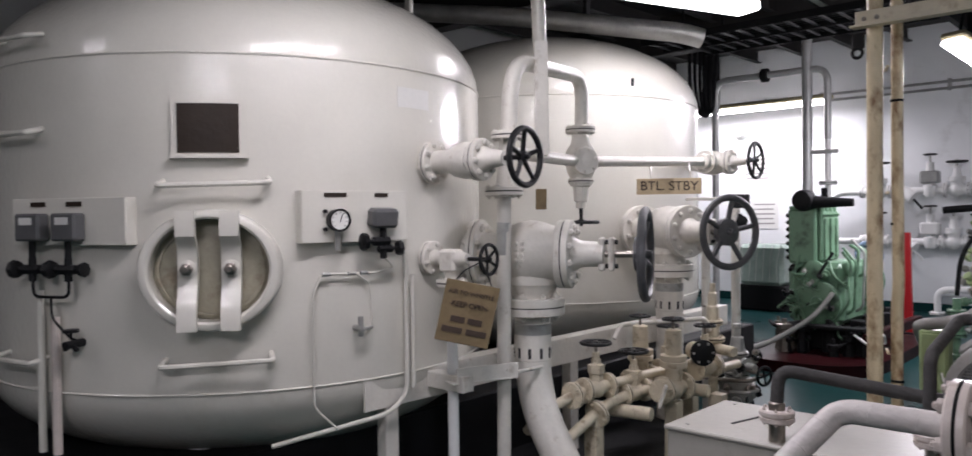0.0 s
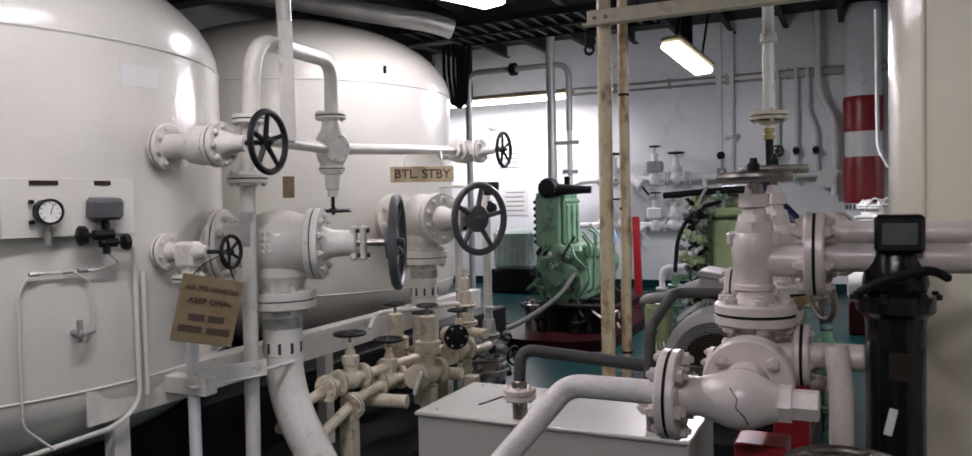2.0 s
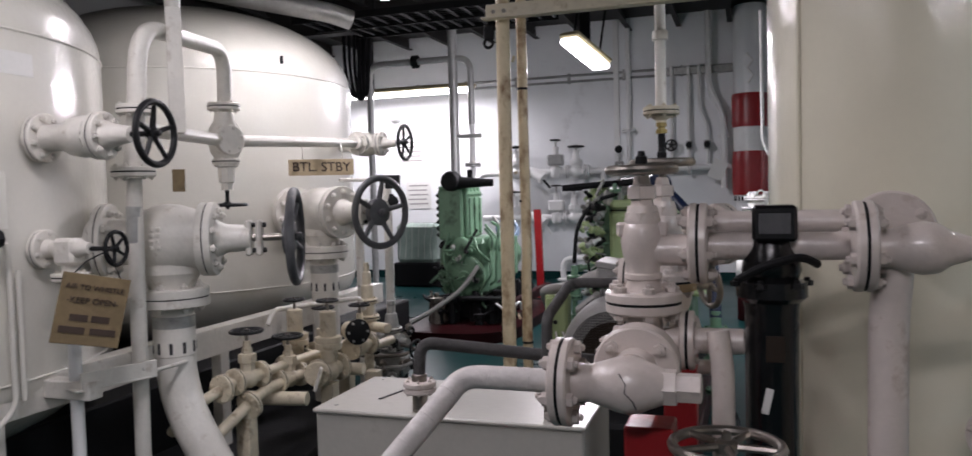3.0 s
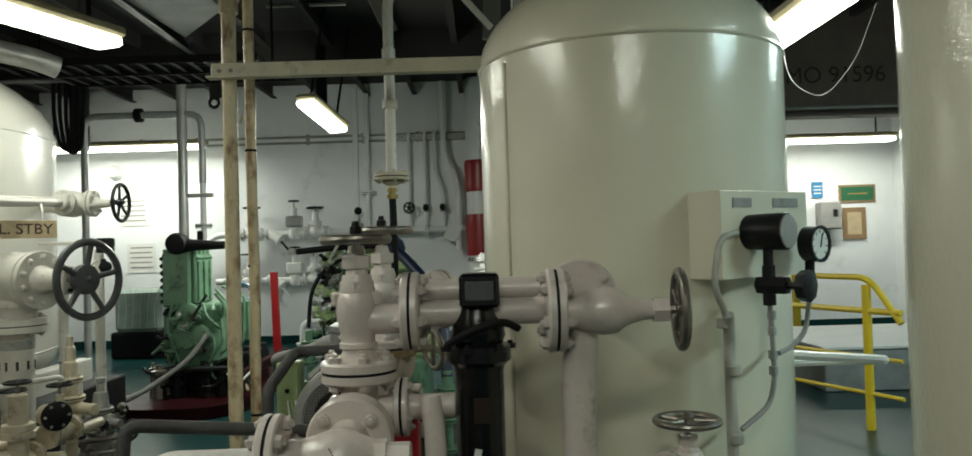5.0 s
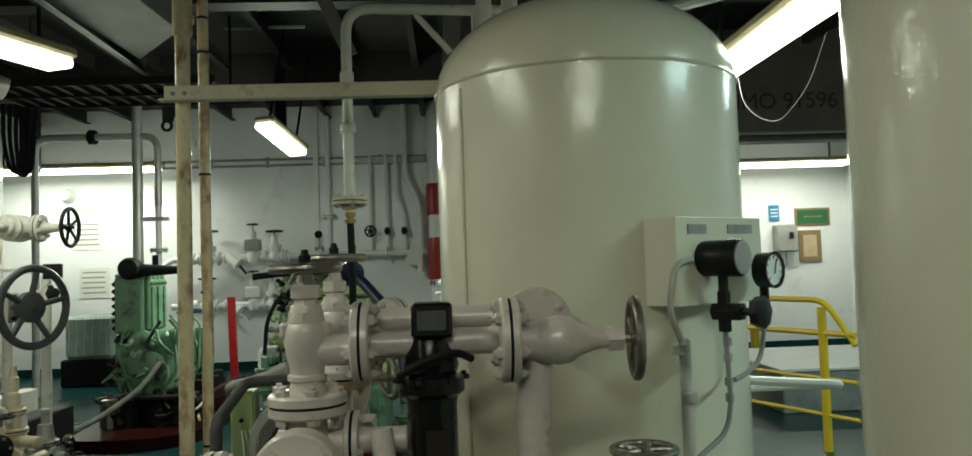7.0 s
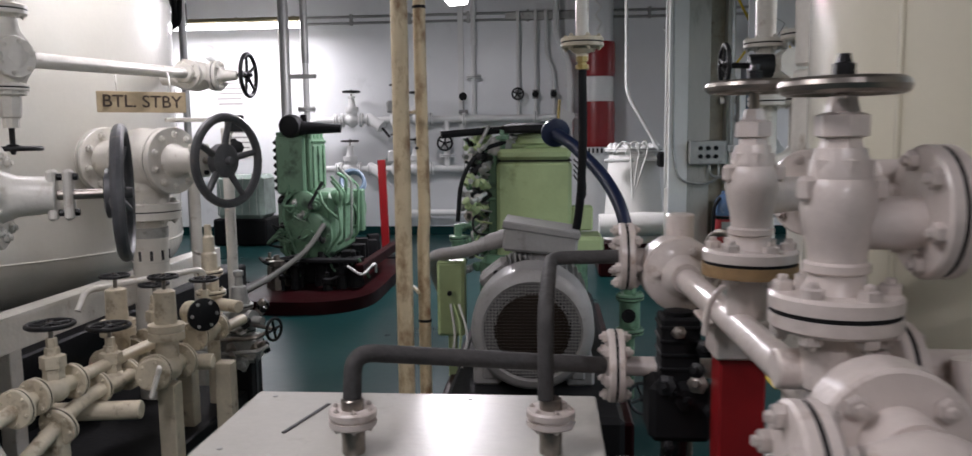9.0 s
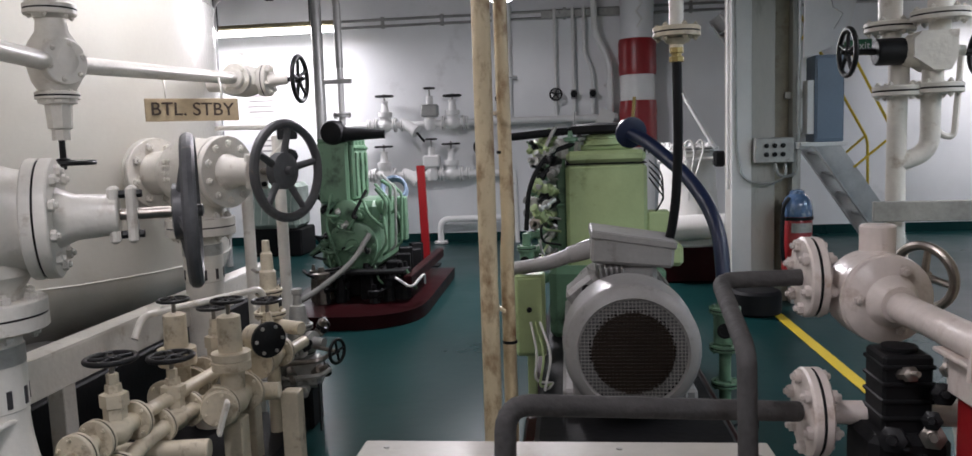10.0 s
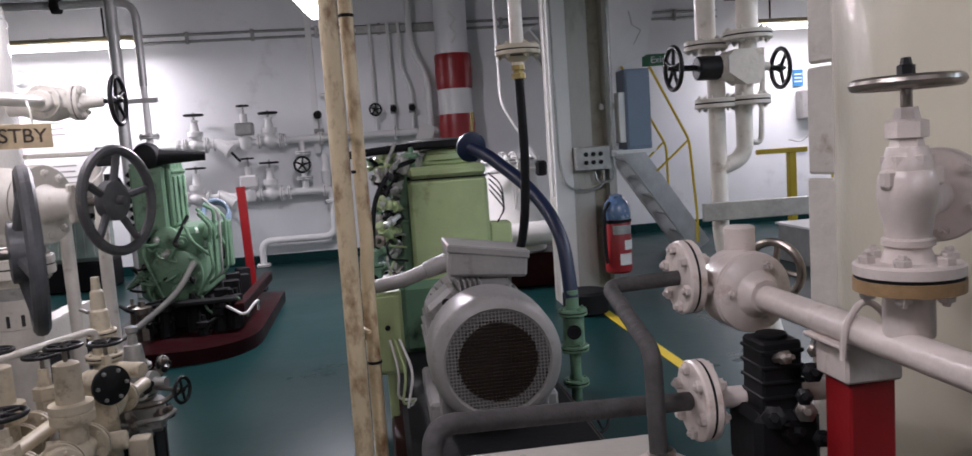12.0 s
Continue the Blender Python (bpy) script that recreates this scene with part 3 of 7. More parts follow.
def needle_valve(parent, c, ax, s=1.0, mat=BLACK):
    """A small black instrument valve: body, bonnet and knob."""
    c, ax = Vector(c), Vector(ax).normalized()
    v = part("needle_valve", rod(B(), c - ax * 0.018 * s, c + ax * 0.03 * s, 0.014 * s, seg=6), mat, parent)
    part("knob", lathe(B(), c + ax * 0.045 * s, ax, [(0, 0.012 * s), (0.004 * s, 0.022 * s), (0.018 * s, 0.024 * s), (0.022 * s, 0.014 * s)], 8), mat, v)
    part("stem", rod(B(), c + ax * 0.028 * s, c + ax * 0.05 * s, 0.006 * s, seg=8), mat, v)
    part("port", rod(B(), c - V(0, 0, 0.03 * s), c + V(0, 0, 0.03 * s), 0.010 * s, seg=8), mat, v)
    return v


# pressure switches on a plate
pa, a0, pax, pn, pw = instrument_plate(R1, 1.2, -76.5, -52.0, 1.255, 1.435, tank1)
for f, lab in ((0.24, 1), (0.56, 1)):
    o = a0 + pax * pw * f + pn * 0.035
    rz = math.degrees(math.atan2(pax.y, pax.x))
    sw = part("pressure_switch", box(B(), (o.x, o.y, 1.325), (0.115, 0.06, 0.105), rz, 0.008), SWITCH_GREY, pa, "grey pressure switch box")
    q = o + pn * 0.031
    part("switch_label", box(B(), (q.x, q.y, 1.348), (0.06, 0.002, 0.028), rz, 0), PAPER, sw)
    q = a0 + pax * pw * f + pn * 0.005
    part("tag_plate", box(B(), (q.x, q.y, 1.412), (0.07, 0.004, 0.018), rz, 0), BROWN, pa)
    part("switch_stem", rod(B(), (o.x, o.y, 1.275), (o.x, o.y, 1.12), 0.013, seg=10), BLACK, sw)
    needle_valve(sw, (o.x, o.y, 1.165), -pax, 1.5)
    needle_valve(sw, (o.x, o.y, 1.165), pax, 1.2)
s0, s1 = a0 + pax * pw * 0.24 + pn * 0.035, a0 + pax * pw * 0.56 + pn * 0.035
sm = (s0 + s1) / 2
part("sensing_pipe", tube(B(), [(s0.x, s0.y, 1.13), (s0.x, s0.y, 1.06), (s1.x, s1.y, 1.06), (s1.x, s1.y, 1.13)], 0.006, 8, 0.04), BLACK, pa)
part("sensing_pipe", tube(B(), [(sm.x, sm.y, 1.06), (sm.x, sm.y, 0.98), polar(R1, 1.25, -63, 0.90), polar(R1, 1.2, -62.5, 0.885)], 0.005, 8, 0.03), BLACK, pa)
k1 = polar(R1, 1.2, -62.7, 0.882)
ck = part("drain_cock", rod(B(), k1 - radial(-62.7) * 0.01, k1 + radial(-62.7) * 0.09, 0.016, seg=10), BLACK, tank1)
part("knob", lathe(B(), k1 + radial(-62.7) * 0.06 + V(0, 0, 0.02), (0, 0, 1), [(0, 0.006), (0.025, 0.006), (0.026, 0.03), (0.038, 0.03), (0.04, 0.01)], 10), BLACK, ck)
for d in (1, -1):
    part("cock_wing", rod(B(), k1 + radial(-62.7) * 0.06, k1 + radial(-62.7) * 0.06 + V(0.03 * d, 0.012 * d, -0.02), 0.010, seg=8), BLACK, ck)
part("conduit", tube(B(), [polar(R1, 1.225, -71.5, 1.08), polar(R1, 1.225, -71.5, 0.45)], 0.016, 10), TANK, tank1)
part("conduit", tube(B(), [polar(R1, 1.23, -67.5, 0.98), polar(R1, 1.23, -67.5, 0.45)], 0.018, 10), PINK, tank1)

# gauge and relay on a plate
pb, b0, bax, bn, bw = instrument_plate(R1, 1.2, -22.6, -1.4, 1.25, 1.455, tank1)
dial_gauge(pb, b0 + bax * bw * 0.30 + bn * 0.004 + V(0, 0, 0.088), bn, 0.043)
for dz in (-0.035, 0.035):
    part("dial_screw", rod(B(), b0 + bax * (bw * 0.30 - 0.046) + V(0, 0, 0.088 + dz), b0 + bax * (bw * 0.30 - 0.046) + bn * 0.02 + V(0, 0, 0.088 + dz), 0.008, seg=8), BLACK, pb)
part("gauge_stem", rod(B(), b0 + bax * bw * 0.30 + bn * 0.02 + V(0, 0, 0.045), b0 + bax * bw * 0.30 + bn * 0.02 + V(0, 0, -0.03), 0.011, seg=8), SILVER, pb)
o = b0 + bax * bw * 0.72 + bn * 0.035
rz = math.degrees(math.atan2(bax.y, bax.x))
rel_ = part("relay_box", box(B(), (o.x, o.y, 1.345), (0.115, 0.07, 0.078), rz, 0.012, 0, 8), SWITCH_GREY, pb, "grey relay housing")
part("relay_foot", rod(B(), (o.x, o.y, 1.305), (o.x, o.y, 1.18), 0.014, seg=10), BLACK, rel_)
needle_valve(rel_, (o.x, o.y, 1.25), -bax, 1.5)
needle_valve(rel_, (o.x, o.y, 1.22), bax, 1.3)
for f in (0.30, 0.74):
    q = b0 + bax * bw * f + bn * 0.005
    part("tag_plate", box(B(), (q.x, q.y, 1.438), (0.095 if f < 0.5 else 0.06, 0.004, 0.016), rz, 0), BROWN, pb)
part("sensing_pipe", tube(B(), [(o.x, o.y, 1.19), polar(R1, 1.24, -4, 1.14), polar(R1, 1.23, -8, 1.12), polar(R1, 1.225, -19, 1.125), polar(R1, 1.225, -20.5, 1.05),
                                polar(R1, 1.22, -20.5, 0.60), polar(R1, 1.22, -16, 0.50)], 0.005, 8, 0.03), TANK, tank1)
part("sensing_pipe", tube(B(), [polar(R1, 1.225, -12, 1.12), polar(R1, 1.22, -9, 1.08), polar(R1, 1.215, -8.5, 0.92), polar(R1, 1.215, -10, 0.88)], 0.004, 8, 0.02), TANK, tank1)
for d in (-18, -13, -10.5):
    part("pipe_union", rod(B(), polar(R1, 1.228, d - 0.8, 1.124), polar(R1, 1.228, d + 0.8, 1.124), 0.009, seg=6), SILVER, tank1)
part("conduit", tube(B(), [polar(R1, 1.24, -1.6, 1.20), polar(R1, 1.225, -0.6, 1.12), polar(R1, 1.225, -0.6, 0.60), polar(R1, 1.225, -5, 0.53), polar(R1, 1.12, -28, 0.44)], 0.010, 10, 0.05), TANK, tank1)
part("conduit", tube(B(), [polar(R1, 1.23, 0.9, 1.10), polar(R1, 1.23, 0.9, 0.62)], 0.010, 10), TANK, tank1)
k2 = polar(R1, 1.2, -11.8, 0.90)
ck = part("drain_cock", rod(B(), k2 - radial(-11.8) * 0.01, k2 + radial(-11.8) * 0.07, 0.013, seg=10), SILVER, tank1, "small grey drain cock")
part("port", rod(B(), k2 + radial(-11.8) * 0.05 - V(0, 0, 0.03), k2 + radial(-11.8) * 0.05 + V(0, 0, 0.05), 0.011, seg=8), SILVER, ck)
part("lever", box(B(), k2 + radial(-11.8) * 0.06 + V(0.0, 0.03, 0.0), (0.012, 0.075, 0.012), 20, 0.003), SILVER, ck)
# lifting eye on the first head, small mark on the second
part("lifting_lug", box(B(), polar(R1, 0.88, 30, 2.44), (0.02, 0.12, 0.16), 60, 0.01), TANK, tank1)
part("mark_plate", box(B(), polar(R2, 1.20, -21.8, 2.22), (0.012, 0.018, 0.05), -22, 0.002), DARK, tank2)

# ---- stand under the receivers ----
stand = thing("receiver_stand", (-3.6, 4.1, 0), "white steel channel stand on dark coaming under air receivers", "tank stand")
part("coaming", box(B(), (-3.75, 4.2, 0.2), (2.1, 5.6, 0.4), 0, 0.01), DARK, stand, "near-black foundation plate")
for x in (-2.42, -4.9):
    part("channel_web", box(B(), (x, 4.25, 0.61), (0.012, 3.3, 0.13), 0, 0.002), CREAM, stand)
    part("channel_flange", box(B(), (x - 0.04, 4.25, 0.677), (0.09, 3.3, 0.01), 0, 0.002), CREAM, stand)
    for y in (2.75, 4.05, 5.75):
        part("stand_leg", box(B(), (x - 0.03, y, 0.273), (0.06, 0.07, 0.545), 0, 0.003), CREAM, stand)
part("bracket", box(B(), (-2.30, 2.98, 0.63), (0.22, 0.07, 0.07), 0, 0.004), CREAM, stand)
# near-black slab, added to stand in for the shade under the manifold
part("dark_slab", box(B(), (-2.32, 4.15, 0.03), (0.76, 2.0, 0.06), 0, 0.008), DARK, stand, "near-black slab added for shade under manifold")


# ---- valves of the main receivers ----
def main_valve(base, tank_c, hub, z, label, wheel_turn, tail):
    """A big angle stop valve: tank flange, globe body, bonnet, yoke, wheel, and the outlet below it."""
    d = Vector((hub[0] - tank_c[0], hub[1] - tank_c[1], 0)).normalized()
    hub = Vector((hub[0], hub[1], z))
    c = hub - d * 0.53
    t = thing("stop_valve", (c.x, c.y, 0), label, "valve", "main stop valves")
    root = Vector((tank_c[0], tank_c[1], z)) + d * 1.19
    near = (c - root).length
    body = part("body", lathe(B(), root, d, [(0, 0.10), (near - 0.15, 0.10), (near - 0.12, 0.125), (near - 0.06, 0.15), (near, 0.158), (near + 0.05, 0.152), (near + 0.10, 0.135), (near + 0.13, 0.13)], 40), CREAM, t)
    part("outlet_neck", lathe(B(), c - V(0, 0, 0.06), (0, 0, -1), [(0, 0.12), (0.08, 0.125), (0.12, 0.10), (0.16, 0.098)], 32), CREAM, t)
    flange(t, root + d * 0.07, d, 0.165, 0.022, 8, CREAM)
    bonnet = flange(t, c + d * 0.165, d, 0.160, 0.032, 10, CREAM, sides=(1,), name="bonnet", size=0.017)
    part("bonnet_neck", lathe(B(), c + d * 0.19, d, [(0, 0.085), (0.02, 0.075), (0.05, 0.062), (0.15, 0.056), (0.155, 0.05)], 28), CREAM, t)
    for off in (0.333, 0.378):
        p = c + d * off
        part("gland_plate", box(B(), (p.x, p.y, p.z), (0.026, 0.075, 0.155), math.degrees(math.atan2(d.y, d.x)), 0.008), CREAM, t)
    side = Vector((-d.y, d.x, 0))
    for s in (-1, 1):
        p = c + d * 0.33 + V(0, 0, s * 0.055)
        part("gland_stud", rod(B(), p, p + d * 0.075, 0.012, seg=6), BLACK, t)
    part("spindle", rod(B(), c + d * 0.34, c + d * 0.54, 0.016, seg=14), BARE, t)
    handwheel(t, hub, d, 0.218, 0.02, WHEEL, 5, 0.36, 0.025, wheel_turn, "worn dark iron handwheel")
    flange(t, c - V(0, 0, 0.245), (0, 0, 1), 0.152, 0.04, 8, CREAM, size=0.018)
    p = c - V(0, 0, 0.285)
    part("outlet_pipe", tube(B(), [p, V(p.x, p.y, 0.48)] + [Vector(q) for q in tail], 0.084, 28, 0.22, 10), CREAM, t)
    part("sleeve", rod(B(), V(p.x, p.y, p.z - 0.03), V(p.x, p.y, p.z - 0.22), 0.0875, seg=28), CREAM, t)
    for i in range(10):
        q = 2 * math.pi * i / 10 + 0.2
        e = V(p.x + 0.0875 * math.cos(q), p.y + 0.0875 * math.sin(q), p.z - 0.175)
        part("slot", box(B(), e, (0.004, 0.014, 0.048), math.degrees(q), 0.001), INK, t)
    for i in range(8):
        e = c - side * 0.152 + d * (-0.035 + 0.028 * (i // 4)) + V(0, 0, 0.055 - 0.026 * (i % 4))
        part("cast_mark", box(B(), e, (0.014 + 0.004 * (i % 3), 0.018, 0.018), math.degrees(math.atan2(d.y, d.x)), 0.004), CREAM, body)
    part("worn_band", lathe(B(), V(p.x, p.y, p.z - 0.09), (0, 0, 1), [(0, 0.0882), (0.05, 0.0882)], 28), SILVER, t, "worn bluish band")
    return t


main_valve(None, R1, (-1.74, 3.675), 1.165, "cream main stop valve with dark handwheel and slotted pipe", 0.9, [(-1.95, 3.42, 0.10)])
v2 = main_valve(None, R2, (-1.872, 4.80), 1.235, "cream standby stop valve with large dark handwheel", 1.45, [(-2.37, 4.99, 0.05)])
part("support_leg", rod(B(), (-2.25, 5.25, 0), (-2.25, 5.25, 1.15), 0.028, seg=14), CREAM, v2)

# upper valve on the first receiver
q0 = polar(R1, 1.2, 7.6, 1.585)
D = Vector((0.993, 0.118, 0))
t = thing("globe_valve", (q0.x + 0.25, q0.y, 1.45), "cream globe valve with black handwheel on receiver nozzle", "valve", "receiver valves")
flange(t, q0 + D * 0.035, D, 0.095, 0.016, 8, CREAM, size=0.012)
part("neck", lathe(B(), q0 - D * 0.04, D, [(0, 0.075), (0.05, 0.07), (0.09, 0.05), (0.17, 0.052), (0.20, 0.07), (0.25, 0.08), (0.29, 0.075)], 28), CREAM, t)
flange(t, q0 + D * 0.285, D, 0.09, 0.022, 8, CREAM, size=0.013, turn=0.1)
part("bonnet_neck", lathe(B(), q0 + D * 0.30, D, [(0, 0.06), (0.03, 0.045), (0.09, 0.033), (0.11, 0.03)], 20), CREAM, t)
part("spindle", rod(B(), q0 + D * 0.40, q0 + D * 0.53, 0.011, seg=10), BLACK, t)
handwheel(t, q0 + D * 0.51, D, 0.128, 0.013, BLACK, 5, 0.2, 0.012, 0.3)
# small valve below it
q1 = polar(R1, 1.2, 7.2, 1.165)
t = thing("globe_valve", (q1.x + 0.2, q1.y, 1.05), "small cream valve with black handwheel on receiver nozzle", "valve", "receiver valves")
flange(t, q1 + D * 0.02, D, 0.075, 0.016, 6, CREAM)
part("body", lathe(B(), q1 - D * 0.03, D, [(0, 0.05), (0.06, 0.04), (0.09, 0.03), (0.12, 0.04), (0.19, 0.042), (0.22, 0.03), (0.25, 0.022)], 20), CREAM, t)
part("outlet_neck", rod(B(), q1 + D * 0.13, q1 + D * 0.13 - V(0, 0, 0.10), 0.03, seg=16), CREAM, t)
flange(t, q1 + D * 0.13 - V(0, 0, 0.11), (0, 0, 1), 0.058, 0.014, 4, CREAM)
part("spindle", rod(B(), q1 + D * 0.22, q1 + D * 0.34, 0.009, seg=8), BLACK, t)
handwheel(t, q1 + D * 0.33, D, 0.07, 0.008, BLACK, 5, 0.22, 0.006, 0.7)
p_ = q1 + D * 0.13
part("square_body", box(B(), (p_.x, p_.y, p_.z - 0.01), (0.085, 0.085, 0.10), math.degrees(math.atan2(D.y, D.x)), 0.012), CREAM, t)
flange(t, p_ - V(0, 0, 0.105), (0, 0, 1), 0.068, 0.014, 4, CREAM)
part("outlet_pipe", tube(B(), [q1 + D * 0.13 - V(0, 0, 0.12), q1 + D * 0.13 - V(0, 0, q1.z - 0.12)], 0.024, 14), WHITE, t)

# hanging wooden sign, keep open
so = V(-2.108, 2.893, 0.948)
sr, su = V(0.62, 0.78, 0).normalized(), V(0.06, 0.05, 1).normalized()
sg = thing("sign_board", tuple(so), "brown plywood sign reading air to whistle keep open", "sign", "hanging signs")
box_ = box(B(), tuple(so), (0.225, 0.010, 0.255), 51.5, 0.002, 13)
part("board", box_, BOARD, sg)
sn = sr.cross(V(0, 0, 1))
lean = radians(13)
s_right, s_up = sr * math.cos(lean) - V(0, 0, math.sin(lean)), sr * math.sin(lean) + V(0, 0, math.cos(lean))
for s in (-1, 1):
    part("chain", tube(B(), [so + s_right * 0.08 * s + s_up * 0.12, so + s_right * 0.05 * s + s_up * 0.17, V(-2.07, 2.94, 1.16)], 0.003, 6), BLACK, sg)
for words, z, h in (("AIR TO WHISTLE", 0.080, 0.0255), ("-KEEP OPEN-", 0.032, 0.030)):
    text_on(sg, words, so + s_up * z + sn * 0.0075, s_right, s_up, h, STENCIL, bold=0.0002)
for z, w in ((-0.03, 0.12), (-0.075, 0.17)):
    for f in (-0.3, 0.3):
        p = so + s_up * z + s_right * w * f + sn * 0.0062
        part("lettering", box(B(), tuple(p), (w * 0.5, 0.003, 0.024), 51.5, 0, 13), STENCIL, sg)

# ---- starting air line with loop and standpipe ----
LZ = 1.63
line = thing("air_pipe", (-2.17, 3.2, 0), "cream starting air pipe with looped branch and standpipe", "pipe")
part("standpipe", tube(B(), [(-2.20, 3.21, 0), (-2.17, 3.20, 1.43)], 0.031, 18), CREAM, line)
part("riser", tube(B(), [(-2.17, 3.2, 1.47), (-2.145, 3.2, 1.66), (-2.12, 3.205, 2.03), (-2.335, 4.03, 2.08), (-2.345, 4.03, 1.79)], 0.036, 18, 0.17, 10), CREAM, line)
part("feed_pipe", tube(B(), [(-2.25, 3.57, 2.09), (-2.25, 3.55, 2.45), (-2.36, 3.55, 2.75), (-2.4, 3.55, 3.7)], 0.034, 16, 0.1), CREAM, line)
part("run_pipe", tube(B(), [(-2.17, 3.2, LZ), (-2.35, 4.03, LZ), (-2.36, 5.45, LZ + 0.06)], 0.030, 16, 0.1), CREAM, line)
flange(line, (-2.17, 3.2, 1.455), (0, 0, 1), 0.085, 0.02, 6, CREAM)
flange(line, (-2.142, 3.2, 1.70), (0, 0, 1), 0.075, 0.018, 6, CREAM)
flange(line, (-2.35, 4.03, 1.80), (0, 0, 1), 0.08, 0.018, 6, CREAM)
part("worn_patch", rod(B(), (-2.173, 3.20, 1.32), (-2.178, 3.20, 1.17), 0.0318, seg=18), SILVER, line)
part("flat_bar", box(B(), (-2.112, 3.40, 1.88), (0.012, 0.062, 0.52), -45, 0.002), CREAM, line)
part("bar_clip", box(B(), (-2.14, 3.44, 1.65), (0.10, 0.05, 0.06), -45, 0.006), CREAM, line)
# lower end of the flat bar, its shade put into the brown colour
part("hanging_strip", box(B(), (-2.12, 3.40, 1.42), (0.004, 0.05, 0.095), -45, 0, 10), BOARD, line)
part("angle_bracket", box(B(), (-2.17, 3.08, 0.665), (0.010, 0.30, 0.07), -20, 0.002), CREAM, line)
part("bracket_lip", box(B(), (-2.205, 3.067, 0.634), (0.075, 0.30, 0.008), -20, 0.002), CREAM, line)
bolt(line, (-2.145, 3.17, 0.67), (0.94, -0.34, 0), 0.012, CREAM)
part("pipe_strap", tube(B(), [(-2.16, 3.17, 0.645), (-2.14, 3.40, 0.645), (-2.165, 3.52, 0.645), (-2.26, 3.60, 0.645)], 0.009, 8, 0.06), CREAM, line)
part("clamp", ring(B(), (-2.185, 3.20, 0.67), (0, 0, 1), 0.036, 0.008, 20, 6), WHITE, line)
t = thing("globe_valve", (-2.35, 4.03, 1.3), "cream valve with small black wheel hanging downward", "valve", "receiver valves")
part("body", lathe(B(), (-2.35, 4.03, 1.77), (0, 0, -1), [(0, 0.045), (0.04, 0.05), (0.08, 0.075), (0.14, 0.085), (0.20, 0.072), (0.24, 0.05)], 28), CREAM, t)
flange(t, (-2.30, 4.0, LZ), (0.9, -0.4, 0), 0.075, 0.018, 6, CREAM, pair=False, sides=(1,))
part("bonnet", lathe(B(), (-2.35, 4.03, 1.54), (0, 0, -1), [(0, 0.06), (0.04, 0.06), (0.045, 0.042), (0.12, 0.038), (0.125, 0.028), (0.16, 0.028)], 8), CREAM, t)
flange(t, (-2.35, 4.03, 1.525), (0, 0, 1), 0.068, 0.012, 6, CREAM)
part("spindle", rod(B(), (-2.35, 4.03, 1.40), (-2.35, 4.03, 1.29), 0.010, seg=8), BLACK, t)
handwheel(t, (-2.35, 4.03, 1.305), (0, 0, -1), 0.10, 0.009, BLACK, 4, 0.2, 0.004)
t = thing("globe_valve", (-2.32, 5.6, 1.55), "cream globe valve with black handwheel on starting air pipe", "valve", "receiver valves")
part("body", lathe(B(), (-2.58, 5.64, 1.69), (1, 0, 0), [(0, 0.05), (0.06, 0.052), (0.12, 0.075), (0.20, 0.085), (0.26, 0.07), (0.28, 0.05)], 28), CREAM, t)
part("inlet_neck", rod(B(), (-2.36, 5.42, 1.69), (-2.38, 5.62, 1.69), 0.05, seg=18), CREAM, t)
flange(t, (-2.37, 5.5, 1.69), (0.1, 1, 0), 0.08, 0.016, 6, CREAM)
flange(t, (-2.27, 5.644, 1.69), (1, 0, 0), 0.085, 0.022, 6, CREAM, size=0.014)
part("bonnet_neck", lathe(B(), (-2.25, 5.644, 1.69), (1, 0, 0), [(0, 0.045), (0.03, 0.032), (0.09, 0.027), (0.10, 0.02)], 16), CREAM, t)
part("spindle", rod(B(), (-2.15, 5.644, 1.69), (-2.07, 5.644, 1.69), 0.012, seg=8), BLACK, t)
handwheel(t, (-2.085, 5.644, 1.69), (1, 0, 0), 0.128, 0.012, BLACK, 5, 0.2, 0.008, 0.5)
# standby sign
a, b = V(-2.521, 4.869, 1.52), V(-2.204, 5.109, 1.512)
# the board hangs below the pipe on two hooks
sg = thing("sign_board", tuple((a + b) / 2), "tan wooden sign stencilled with bottle standby letters", "sign", "hanging signs")
r_ = (b - a).normalized()
mid = (a + b) / 2 + V(0, 0, 0.0)
part("board", box(B(), tuple(mid), (0.40, 0.010, 0.10), math.degrees(math.atan2(r_.y, r_.x)), 0.002), BOARD_PALE, sg)
text_on(sg, "BTL. STBY", mid + r_.cross(V(0, 0, 1)) * 0.0065, r_, (0, 0, 1), 0.082, STENCIL, bold=0.0006)
for f in (-0.11, 0.13):
    p = mid + r_ * f
    part("hook", tube(B(), [p + V(0, 0, 0.04), p + V(0, 0, 0.09), p + V(-0.02, 0.02, 0.15)], 0.005, 6, 0.02), CREAM, sg)

